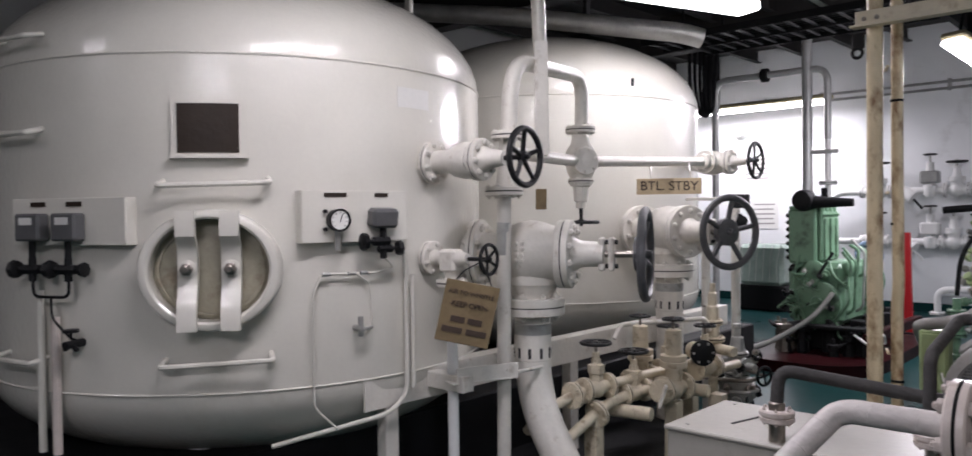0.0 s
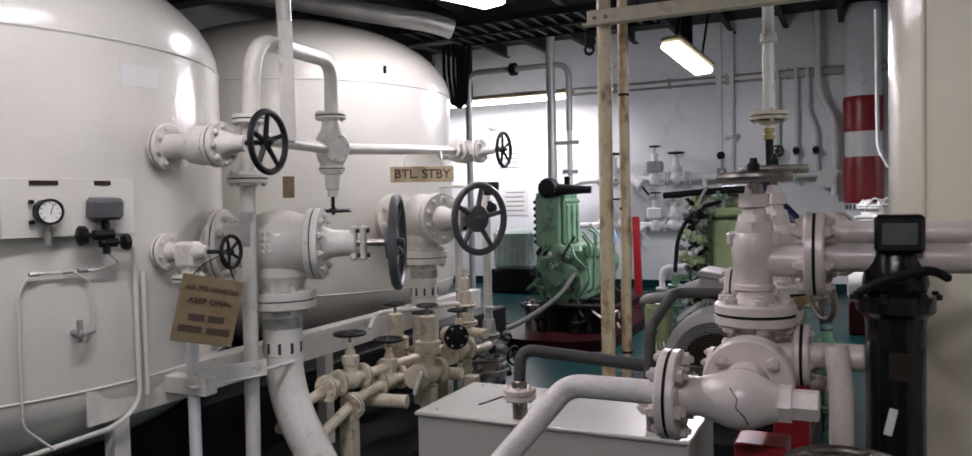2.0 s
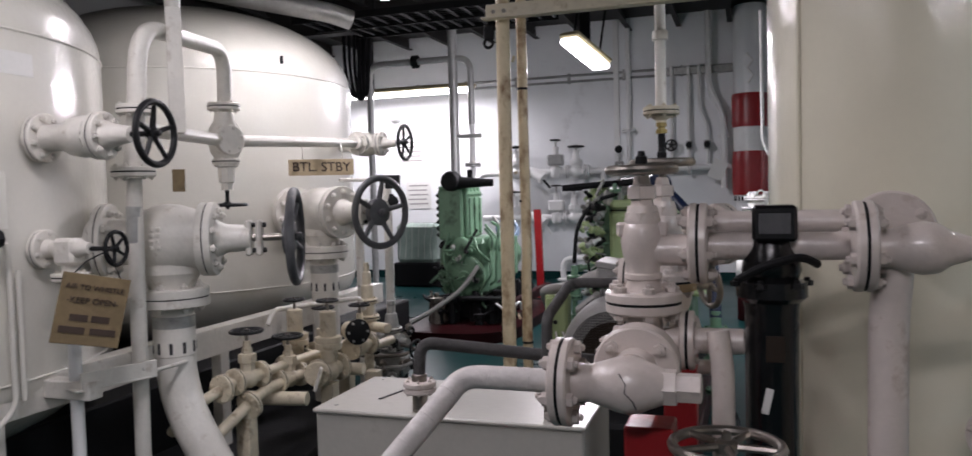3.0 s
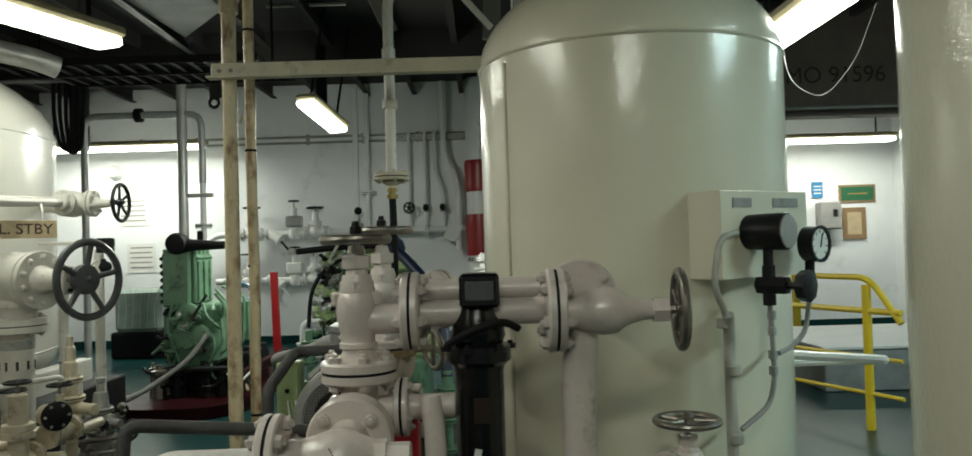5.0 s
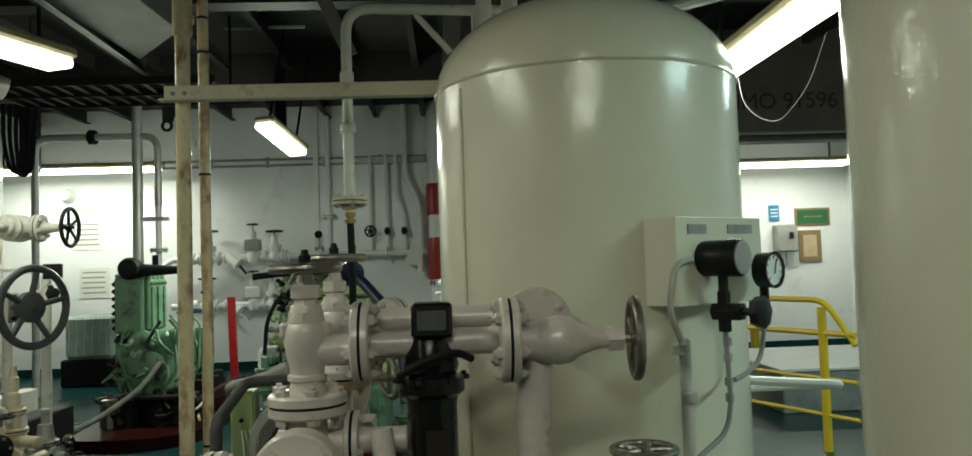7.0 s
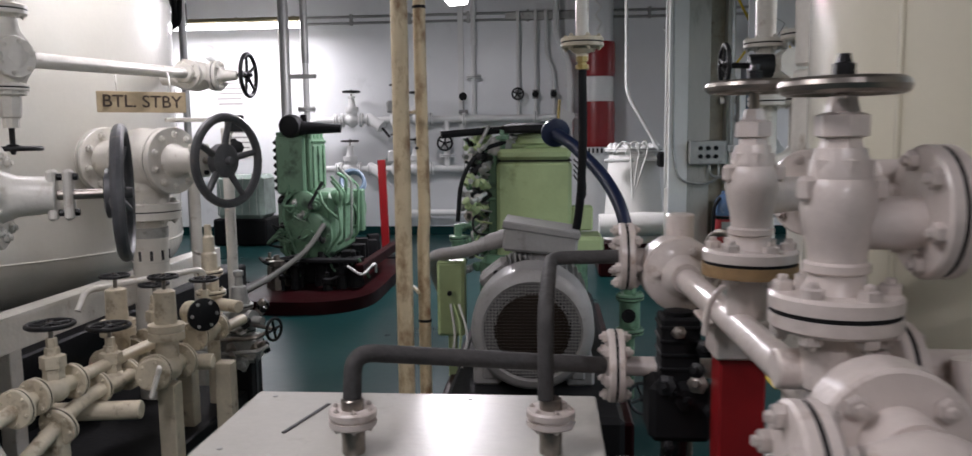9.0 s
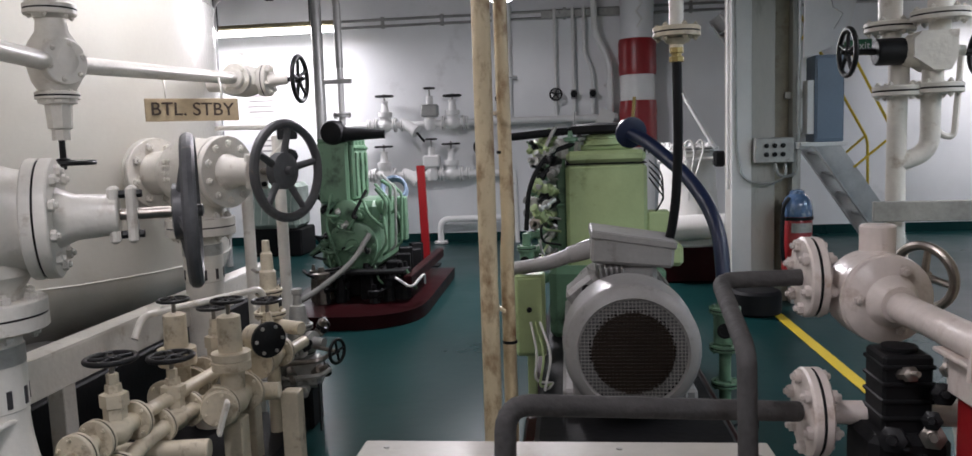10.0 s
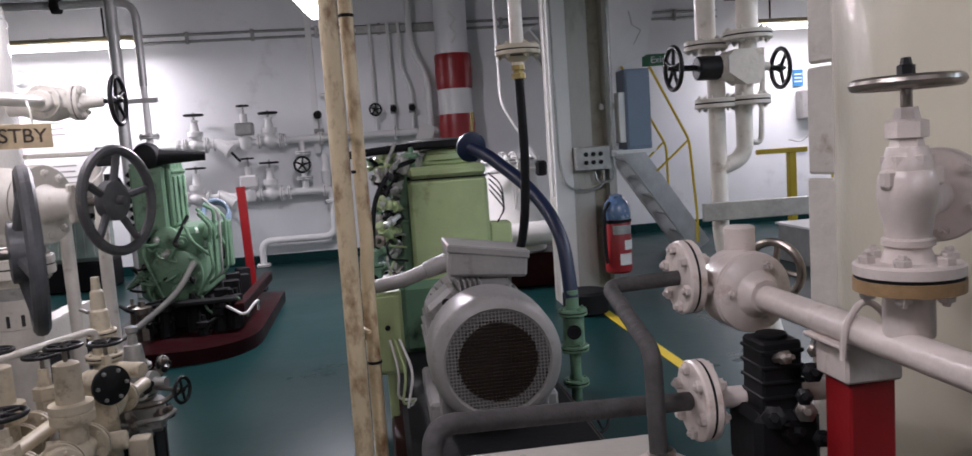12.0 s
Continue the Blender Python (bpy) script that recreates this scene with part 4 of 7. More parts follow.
# ---- twin posts and cross beam ----
posts = thing("pipe_post", (-0.985, 4.42, 0), "pair of stained cream pipe posts from deck to deckhead", "pipe")
part("post", tube(B(), [(-0.995, 4.42, 0), (-0.987, 4.42, 3.28)], 0.034, 20), POST, posts)
part("coupling", rod(B(), (-0.987, 4.42, 2.50), (-0.987, 4.42, 2.72), 0.045, seg=20), POST, posts)
part("post", tube(B(), [(-0.935, 4.55, 0), (-0.935, 4.55, 0.9), (-0.925, 4.54, 1.0), (-0.932, 4.55, 1.6), (-0.932, 4.55, 3.28)], 0.026, 16, 0.1), POST, posts)
for z in (0.55, 1.28, 1.85, 2.45, 2.62):
    part("band", rod(B(), (-0.933, 4.55, z), (-0.933, 4.55, z + 0.012), 0.0285, seg=16), DARK, posts)
    part("strap", box(B(), (-0.96, 4.49, z + 0.15), (0.012, 0.12, 0.014), 20, 0.002), POST, posts)
beam = thing("cross_beam", (-0.4, 4.36, 2.2), "stained cream angle iron cross beam bolted to posts", "beam")
part("web", box(B(), (-0.36, 4.375, 2.215), (1.40, 0.010, 0.075), 0, 0.002), BEAM, beam)
part("flange_plate", box(B(), (-0.36, 4.35, 2.179), (1.42, 0.06, 0.010), 0, 0.002), BEAM, beam)
for x in (-1.02, -0.965):
    bolt(bpy.data.objects["web"], (x, 4.37, 2.215), (0, -1, 0), 0.011, BARE)
drop = thing("drop_pipe", (-0.263, 4.767, 1.2), "cream drop pipe with flange and black hose below", "pipe")
part("pipe", tube(B(), [(-0.263, 4.767, 1.75), (-0.263, 4.767, 2.74), (1.0, 4.9, 2.74)], 0.028, 16, 0.14), CREAM, drop)
part("pipe_sleeve", rod(B(), (-0.263, 4.767, 2.30), (-0.263, 4.767, 2.40), 0.036, seg=16), CREAM, drop)
part("pipe_sleeve", rod(B(), (-0.263, 4.767, 2.08), (-0.263, 4.767, 2.13), 0.040, seg=16), CREAM, drop)
flange(drop, (-0.263, 4.767, 1.725), (0, 0, 1), 0.092, 0.02, 6, CREAM_DIRTY)
part("adapter", lathe(B(), (-0.263, 4.767, 1.70), (0, 0, -1), [(0, 0.05), (0.012, 0.044), (0.022, 0.026), (0.034, 0.026)], 20), CREAM_DIRTY, drop)
part("coupling", lathe(B(), (-0.263, 4.767, 1.668), (0, 0, -1), [(0, 0.02), (0.002, 0.027), (0.022, 0.027), (0.024, 0.02), (0.034, 0.02), (0.036, 0.029), (0.056, 0.029), (0.058, 0.022)], 8), BRASS, drop, "brass hose coupling")
part("hose", tube(B(), [(-0.263, 4.767, 1.63), (-0.258, 4.767, 1.3), (-0.268, 4.79, 1.05), (-0.285, 4.85, 0.9), (-0.31, 4.95, 0.82)], 0.019, 14, 0.12), RUBBER, drop)
part("strut", rod(B(), (0.1, 4.86, 2.73), (0.28, 4.86, 2.52), 0.018, seg=8), CREAM, drop)


# ---- far compressor ----
c2 = thing("air_compressor", (-2.45, 8.3, 0), "light green air compressor with black filter on oxide base", "compressor", "air compressors")
bm = B()
edge = [(-2.42 + 0.60 * math.copysign(abs(math.cos(k)) ** 0.8, math.cos(k)), 7.62 - 0.60 * math.sin(k) ** 0.75) for k in (math.pi - math.pi * i / 16 for i in range(17))]
quad_prism(bm, edge + [(-1.84, 9.2), (-3.0, 9.2)], 0, 0.10)
part("base_plinth", bm, OXIDE, c2, "glossy dark red plinth")
part("skid", box(B(), (-2.45, 8.48, 0.20), (0.62, 1.4, 0.20), 0, 0.02), RUBBER, c2, "oily black skid")
rc = random.Random(21)
for i in range(16):
    x, y, z = -2.80 + 0.78 * rc.random(), 7.52 + 0.30 * rc.random(), 0.10 + 0.22 * rc.random()
    d = V(rc.random() - 0.5, rc.random() * 0.4 - 0.6, rc.random() - 0.3).normalized()
    k = 0.018 + 0.03 * rc.random()
    part("oily_fitting", lathe(B(), (x, y, 0.10), (0, 0, 1), [(0, k * 1.3), (z - 0.1, k), (z - 0.09, k * 1.5), (z - 0.05, k * 1.5), (z - 0.04, k * 0.6), (z, k * 0.5)], 8), RUBBER if i % 4 else BARE, c2)
    part("oily_pipe", tube(B(), [(x, y, z), (x + d.x * 0.12, y + d.y * 0.10, z + 0.05), (x + d.x * 0.28, y + 0.12, 0.12 + 0.25 * rc.random())], 0.010 + 0.006 * rc.random(), 8, 0.05), (RUBBER, RUBBER, GREEN, RUBBER)[i % 4], c2)
for i in range(5):
    part("skid_bracket", box(B(), (-2.16 + 0.03 * (i % 2), 7.95 + 0.24 * i, 0.26), (0.12, 0.08, 0.22 + 0.05 * (i % 3)), 8 * i, 0.008), RUBBER, c2)
for i in range(14):
    x, z = -2.70 + 0.44 * rc.random(), 0.42 + 0.42 * rc.random()
    k = 0.018 + 0.022 * rc.random()
    part("front_fitting", lathe(B(), (x, 7.86, z), (rc.random() - 0.5, -1, 0.4 * rc.random() - 0.2), [(0, k), (0.05, k), (0.052, k * 1.4), (0.075, k * 1.4), (0.08, k * 0.7), (0.12, k * 0.6), (0.125, k * 0.2)], 8), (GREEN, GREEN, BLACK, SILVER)[i % 4], c2)
    part("front_pipe", tube(B(), [(x, 7.80, z), (x, 7.75 - 0.04 * rc.random(), z - 0.03), (x + 0.3 * rc.random() - 0.15, 7.75, z - 0.2 + 0.3 * rc.random()), (x + 0.2 * rc.random() - 0.1, 7.85, z - 0.1 + 0.3 * rc.random())], 0.008 + 0.006 * rc.random(), 8, 0.05), (GREEN, GREEN, BLACK)[i % 3], c2)
for i in range(3):
    y = 7.94 + 0.24 * i
    part("side_pipe", tube(B(), [(-2.25, y, 0.42), (-2.19, y, 0.46), (-2.18, y + 0.03, 0.80 + 0.2 * rc.random()), (-2.30, y + 0.04, 1.0 + 0.1 * rc.random())], 0.012, 8, 0.04), (GREEN, SILVER, GREEN)[i % 3], c2)
for i in range(3):
    part("block_rib", box(B(), (-2.423, 7.90 + 0.15 * i, 1.10), (0.02, 0.05, 0.36), 0, 0.008), GREEN, c2)
part("skid_rail", box(B(), (-1.97, 8.35, 0.26), (0.07, 1.6, 0.09), 0, 0.008), OXIDE, c2)
part("crankcase", box(B(), (-2.50, 8.22, 0.60), (0.50, 0.76, 0.56), 0, 0.05), GREEN, c2)
part("cylinder_block", box(B(), (-2.60, 8.05, 1.12), (0.25, 0.50, 0.50), 0, 0.018), GREEN, c2)
part("side_cover", box(B(), (-2.455, 8.06, 1.12), (0.05, 0.42, 0.46), 0, 0.02), GREEN, c2)
part("top_cover", box(B(), (-2.60, 8.05, 1.382), (0.24, 0.48, 0.03), 0, 0.008), GREEN, c2)
for i in range(7):
    bolt(c2, (-2.724, 7.83, 0.92 + 0.065 * i), (-1, 0, 0), 0.022, DARK)
for i in range(6):
    bolt(c2, (-2.43, 7.88 + 0.07 * i, 1.31), (1, 0, 0), 0.016, GREEN)
rr_ = random.Random(5)
for i in range(4):
    y = 7.85 + 0.2 * i
    z = 0.5 + 0.32 * rr_.random()
    part("branch_pipe", tube(B(), [(-2.26, y, z), (-2.20, y, z + 0.02), (-2.19, y + 0.02, z + 0.25 * rr_.random()), (-2.27, y + 0.03, z + 0.28)], 0.015, 8, 0.03), GREEN, c2)
part("round_cover", lathe(B(), (-2.50, 7.84, 0.80), (0, -1, 0), [(0, 0.10), (0.04, 0.10), (0.05, 0.085), (0.06, 0.04)], 28), GREEN, c2)
part("lower_cover", lathe(B(), (-2.46, 7.84, 0.52), (0, -1, 0), [(0, 0.2), (0.05, 0.2), (0.06, 0.18), (0.065, 0.06), (0.09, 0.05)], 32), GREEN, c2)
for i in range(8):
    q = i * math.pi / 4
    bolt(c2, (-2.46 + 0.175 * math.cos(q), 7.785, 0.52 + 0.175 * math.sin(q)), (0, -1, 0), 0.016, GREEN)
part("gauge_boss", lathe(B(), (-2.27, 7.95, 0.83), (1, -0.3, 0), [(0, 0.07), (0.06, 0.075), (0.075, 0.05)], 20), GREEN, c2)
for i, (a, b, c_) in enumerate((((-2.62, 7.8, 0.95), (-2.66, 7.72, 0.7), (-2.55, 7.74, 0.35)), ((-2.2, 7.82, 0.75), (-2.16, 7.74, 0.55), (-2.3, 7.76, 0.36)), ((-2.36, 7.8, 0.9), (-2.3, 7.72, 0.78), (-2.2, 7.8, 0.66)))):
    part("oil_pipe", tube(B(), [a, b, c_], 0.013, 8, 0.06), GREEN, c2)
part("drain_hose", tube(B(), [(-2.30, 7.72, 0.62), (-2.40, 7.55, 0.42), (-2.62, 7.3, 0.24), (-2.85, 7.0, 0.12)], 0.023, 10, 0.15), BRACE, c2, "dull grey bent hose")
af = part("air_filter", lathe(B(), (-2.573, 7.70, 1.445), (0, 1, 0), [(0, 0.05), (0.02, 0.085), (0.06, 0.098), (0.14, 0.098), (0.17, 0.08), (0.18, 0.04)], 28), RUBBER, c2, "black round air filter")
part("filter_horn", lathe(B(), (-2.52, 7.80, 1.43), (1, 0.12, -0.03), [(0, 0.07), (0.06, 0.055), (0.34, 0.035), (0.36, 0.036), (0.36, 0.025)], 20), RUBBER, af)
part("filter_foot", rod(B(), (-2.573, 7.80, 1.36), (-2.573, 7.80, 1.40), 0.06, seg=16), DARK, c2)
# head valves, pipes and the motor behind
for i in range(4):
    y = 7.88 + 0.1 * i
    part("head_valve", lathe(B(), (-2.45, y, 1.34), (0, 0, 1), [(0, 0.03), (0.05, 0.03), (0.055, 0.018), (0.09, 0.018), (0.095, 0.035), (0.11, 0.035)], 10), GREEN, c2)
part("cooler_coil", ring(B(), (-2.32, 8.78, 0.93), (0.3, -1, 0.4), 0.11, 0.018, 24, 8), CABINET, c2)
part("cooler_coil", ring(B(), (-2.32, 8.82, 0.90), (0.3, -1, 0.4), 0.11, 0.018, 24, 8), CABINET, c2)
mt = part("motor", lathe(B(), (-2.52, 8.62, 0.62), (0, 1, 0), [(0, 0.12), (0.04, 0.2), (0.5, 0.2), (0.52, 0.21), (0.68, 0.21), (0.7, 0.17)], 32), GREEN, c2)
for i in range(9):
    q = math.pi * (0.05 + 0.11 * i)
    part("cooling_fin", box(B(), (-2.52 + 0.21 * math.cos(q), 8.9, 0.62 + 0.21 * math.sin(q)), (0.03, 0.42, 0.008), 0, 0.001, -math.degrees(q)), GREEN, mt)
part("junction_box", box(B(), (-2.27, 8.62, 0.66), (0.20, 0.10, 0.40), 0, 0.012), GREEN, c2)
part("cable_loop", tube(B(), [(-2.27, 8.56, 0.72), (-2.22, 8.53, 0.62), (-2.24, 8.54, 0.5), (-2.30, 8.57, 0.58)], 0.012, 8, 0.05), RUBBER, c2)
part("spill_hose", tube(B(), [(-2.05, 7.5, 0.30), (-1.9, 7.38, 0.24), (-1.82, 7.5, 0.34), (-1.84, 7.6, 0.24)], 0.011, 8, 0.06), WHITE, c2)
part("front_ledge", box(B(), (-2.35, 7.62, 0.33), (0.7, 0.12, 0.03), 0, 0.005), DARK, c2)
rb = thing("red_post", (-2.24, 9.93, 0), "thin red painted upright post beside compressor", "post")
part("upright", box(B(), (-2.265, 9.93, 0.555), (0.085, 0.05, 1.09), 0, 0.004, -1.5), RED, rb)
part("foot_plate", box(B(), (-2.24, 9.93, 0.012), (0.26, 0.2, 0.02), 0, 0.003), DARK, rb)

# ---- near compressor with its motor ----
c1 = thing("air_compressor", (-0.48, 5.4, 0), "yellowish green air compressor with grey motor and hoses", "compressor", "air compressors")
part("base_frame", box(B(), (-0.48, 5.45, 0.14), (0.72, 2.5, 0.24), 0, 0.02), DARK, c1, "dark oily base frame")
part("base_edge", box(B(), (-0.86, 5.5, 0.10), (0.06, 2.3, 0.18), 0, 0.01), OXIDE, c1)
part("base_edge", box(B(), (-0.10, 5.5, 0.10), (0.06, 2.3, 0.18), 0, 0.01), OXIDE, c1)
part("cylinder_block", box(B(), (-0.495, 6.12, 0.86), (0.43, 0.66, 0.66), 0, 0.02), LIME, c1)
part("valve_cover", box(B(), (-0.495, 6.12, 1.228), (0.42, 0.65, 0.065), 0, 0.02), LIME, c1)
part("cover_seam", box(B(), (-0.495, 6.12, 1.192), (0.425, 0.655, 0.006), 0, 0), DARK, c1)
part("crankcase", box(B(), (-0.5, 6.1, 0.45), (0.62, 0.72, 0.40), 0, 0.04), GREEN, c1)
part("head_plate", box(B(), (-0.52, 6.2, 1.275), (0.36, 0.5, 0.03), 0, 0.008), LIME, c1)
part("head_disc", lathe(B(), (-0.50, 6.05, 1.29), (0, 0, 1), [(0, 0.13), (0.03, 0.13), (0.035, 0.12), (0.055, 0.12), (0.06, 0.06)], 28), LIME, c1)
part("air_filter", lathe(B(), (-0.52, 6.02, 1.35), (0, 0, 1), [(0, 0.15), (0.015, 0.165), (0.045, 0.165), (0.055, 0.13), (0.06, 0.05)], 32), RUBBER, c1, "flat black air filter pot")
part("filter_pipe", tube(B(), [(-0.62, 6.0, 1.375), (-0.85, 5.9, 1.36), (-1.03, 5.84, 1.345)], 0.022, 10, 0.05), RUBBER, c1)
rr_ = random.Random(9)
for i in range(12):
    x, y, z = -0.74 - 0.12 * rr_.random(), 5.85 + 0.55 * rr_.random(), 0.55 + 0.7 * rr_.random()
    k = 0.02 + 0.02 * rr_.random()
    f = part("fitting", lathe(B(), (x, y, z), (-1, -0.8 + rr_.random(), rr_.random() - 0.5), [(-0.08, k * 0.6), (0, k), (0.03, k), (0.035, k * 0.6), (0.07, k * 0.55), (0.075, k * 0.9), (0.1, k * 0.9), (0.105, k * 0.4)], 10), (GREEN, SILVER, GREEN)[i % 3], c1)
for i in range(7):
    y, z = 5.83 + 0.08 * i, 0.62 + 0.5 * rr_.random()
    part("branch_pipe", tube(B(), [(-0.72, y, z), (-0.80, y - 0.02, z), (-0.82, y - 0.03, z + 0.18), (-0.76, y, z + 0.3)], 0.011, 8, 0.03), (GREEN, SILVER)[i % 2], c1)
for i in range(5):
    part("head_valve", lathe(B(), (-0.68 + 0.05 * (i % 2), 5.86 + 0.12 * i, 1.26), (0, 0, 1), [(0, 0.025), (0.05, 0.025), (0.055, 0.04), (0.075, 0.04), (0.08, 0.015), (0.11, 0.012)], 8), (GREEN, SILVER)[i % 2], c1)
part("side_plate", box(B(), (-0.735, 6.10, 0.93), (0.05, 0.52, 0.62), 0, 0.01), GREEN, c1)
for i in range(26):
    x, y, z = -0.76 - 0.10 * rr_.random(), 5.78 + 0.50 * rr_.random(), 0.58 + 0.74 * rr_.random()
    k = 0.013 + 0.02 * rr_.random()
    part("fitting", lathe(B(), (x, y, z), (-0.6, -1.2 + rr_.random(), rr_.random() - 0.5), [(-0.09, k * 0.6), (0, k), (0.03, k), (0.032, k * 1.3), (0.05, k * 1.3), (0.055, k * 0.6), (0.085, k * 0.5)], 6 + 2 * (i % 2)), (SILVER, LIME, GREEN, BLACK, LIME, BARE)[i % 6], c1)
for i in range(8):
    z, y = 0.62 + 0.07 * i, 5.80 + 0.05 * rr_.random()
    part("copper_line", tube(B(), [(-0.74, y, z), (-0.84, y - 0.03, z + 0.02), (-0.86 + 0.04 * rr_.random(), y - 0.04, z + 0.10), (-0.78, y + 0.1, z + 0.2 * rr_.random())], 0.007, 6, 0.03), (LIME, SILVER, BLACK)[i % 3], c1)
part("head_block", box(B(), (-0.70, 5.92, 1.27), (0.13, 0.16, 0.12), 12, 0.02), SILVER, c1)
for i in range(34):
    x, y, z = -0.76 - 0.13 * rr_.random(), 5.74 + 0.34 * rr_.random(), 0.56 + 0.78 * rr_.random()
    k = 0.012 + 0.018 * rr_.random()
    d = V(-0.5, -1.0 + rr_.random() * 0.6, 1.6 * rr_.random() - 0.8)
    part("small_fitting", lathe(B(), (x, y, z), d, [(-0.05, k * 0.7), (0, k * 0.7), (0.002, k * 1.2), (0.025, k * 1.2), (0.027, k * 0.7), (0.05, k * 0.6), (0.052, k * 0.9), (0.065, k * 0.9), (0.07, k * 0.3)], 6 + 2 * (i % 3)), (SILVER, LIME, GALV, BLACK, LIME, GALV, BARE)[i % 7], c1)
part("right_pocket", box(B(), (-0.22, 5.86, 0.86), (0.12, 0.12, 0.14), 0, 0.01), LIME, c1)
part("right_foot_cover", box(B(), (-0.20, 5.9, 0.70), (0.20, 0.3, 0.12), 0, 0.02), LIME, c1)
for i in range(4):
    part("wire", tube(B(), [(-0.27, 5.8, 1.2 - 0.03 * i), (-0.21, 5.74, 1.14 - 0.04 * i), (-0.20, 5.76, 1.0), (-0.24, 5.82, 0.92)], 0.004, 6, 0.05), RUBBER, c1)
hose = part("water_hose", tube(B(), [(-0.376, 5.66, 1.345), (-0.30, 5.56, 1.30), (-0.12, 5.35, 1.12), (-0.03, 5.15, 0.92), (-0.02, 5.08, 0.62)], 0.033, 16, 0.22, 8), BLUE, c1, "dark blue water hose")
part("hose_flange", lathe(B(), (-0.376, 5.665, 1.352), (0.25, -1, -0.3), [(0, 0.078), (0.003, 0.08), (0.02, 0.08), (0.024, 0.074)], 28), BLUE, hose)
part("hose_tail", rod(B(), (-0.40, 5.80, 1.36), (-0.376, 5.665, 1.352), 0.03, seg=12), LIME, hose)
part("thermometer", rod(B(), (-0.36, 5.70, 1.41), (-0.35, 5.69, 1.53), 0.009, seg=8), BRASS, c1)
part("left_hose", tube(B(), [(-0.66, 5.86, 1.30), (-0.80, 5.72, 1.26), (-0.90, 5.66, 1.10), (-0.92, 5.66, 0.86)], 0.013, 10, 0.12), RUBBER, c1)
# flow sight fittings beside the set
for n_, (x, y, z0) in enumerate(((-0.02, 5.08, 0.0), (-0.92, 5.66, 0.35))):
    k = 1.0 if n_ == 0 else 0.75
    sg_ = part("sight_glass", rod(B(), (x, y, z0 + 0.40 * k), (x, y, z0 + 0.54 * k), 0.05 * k, seg=20), GREEN, c1)
    part("glass_window", lathe(B(), (x - 0.01, y - 0.047 * k, z0 + 0.47 * k), (0, -1, 0), [(0, 0.034 * k), (0.008, 0.034 * k), (0.009, 0.024 * k), (0.004, 0.022 * k)], 18), DARK, sg_)
    for z in (0.385, 0.555):
        flange(c1, (x, y, z0 + z * k), (0, 0, 1), 0.068 * k, 0.014, 4, GREEN)
    part("riser_pipe", rod(B(), (x, y, z0 + 0.05), (x, y, z0 + 0.40 * k), 0.026 * k, seg=14), GREEN, c1)
    part("riser_pipe", rod(B(), (x, y, z0 + 0.55 * k), (x, y, z0 + 0.66 * k), 0.03 * k, seg=14), GREEN, c1)
    flange(c1, (x, y, z0 + 0.22 * k), (0, 0, 1), 0.06 * k, 0.014, 4, GREEN)
handwheel(c1, (0.03, 4.95, 0.09), (0.4, -0.8, 0.4), 0.08, 0.008, BLACK, 4)
# motor
mo = V(-0.475, 4.40, 0.545)
mot = part("motor", lathe(B(), mo + V(0, 0.16, 0), (0, 1, 0), [(0, 0.20), (0, 0.222), (0.62, 0.222), (0.64, 0.235), (0.70, 0.235), (0.74, 0.15), (0.80, 0.06), (1.0, 0.05)], 40), MOTOR, c1, "grey electric motor with cooling fins")
for i in range(40):
    q = 2 * math.pi * i / 40
    if 1.2 < q < 1.95:
        continue
    part("cooling_fin", box(B(), (mo.x + 0.232 * math.cos(q), mo.y + 0.47, mo.z + 0.232 * math.sin(q)), (0.034, 0.58, 0.006), 0, 0, -math.degrees(q)), MOTOR, mot)
cowl = part("fan_cowl", lathe(B(), mo, (0, 1, 0), [(0.012, 0.196), (0.0, 0.205), (0.008, 0.228), (0.03, 0.247), (0.05, 0.252), (0.20, 0.257), (0.24, 0.257), (0.24, 0.245), (0.05, 0.24), (0.02, 0.2)], 48, False), MOTOR, mot)
bm = B()
for i in range(-15, 16):
    w = math.sqrt(max(0, 0.203 ** 2 - (i * 0.0134) ** 2))
    if w > 0.02:
        box(bm, (mo.x + i * 0.0134, mo.y + 0.008, mo.z), (0.0032, 0.004, 2 * w), 0, 0)
        box(bm, (mo.x, mo.y + 0.0115, mo.z + i * 0.0134), (2 * w, 0.003, 0.0032), 0, 0)
part("fan_grille", bm, MOTOR, cowl, "square mesh fan grille")
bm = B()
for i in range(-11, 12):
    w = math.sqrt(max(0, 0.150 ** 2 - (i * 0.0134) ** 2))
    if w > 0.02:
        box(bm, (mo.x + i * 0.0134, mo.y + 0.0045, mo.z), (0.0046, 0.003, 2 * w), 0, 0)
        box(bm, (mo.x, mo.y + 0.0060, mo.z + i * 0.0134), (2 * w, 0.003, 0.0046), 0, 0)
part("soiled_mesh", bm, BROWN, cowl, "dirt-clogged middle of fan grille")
part("mesh_rim", lathe(B(), mo + V(0, 0.016, 0), (0, 1, 0), [(0.03, 0.16), (0.03, 0.2), (0.034, 0.2), (0.034, 0.16), (0.03, 0.16)], 40, False), SWITCH_GREY, cowl)
part("fan_disc", lathe(B(), mo + V(0, 0.019, 0), (0, 1, 0), [(0, 0.135), (0.002, 0.148), (0.006, 0.15), (0.05, 0.15)], 36), BROWN, cowl, "dirty dark fan disc")
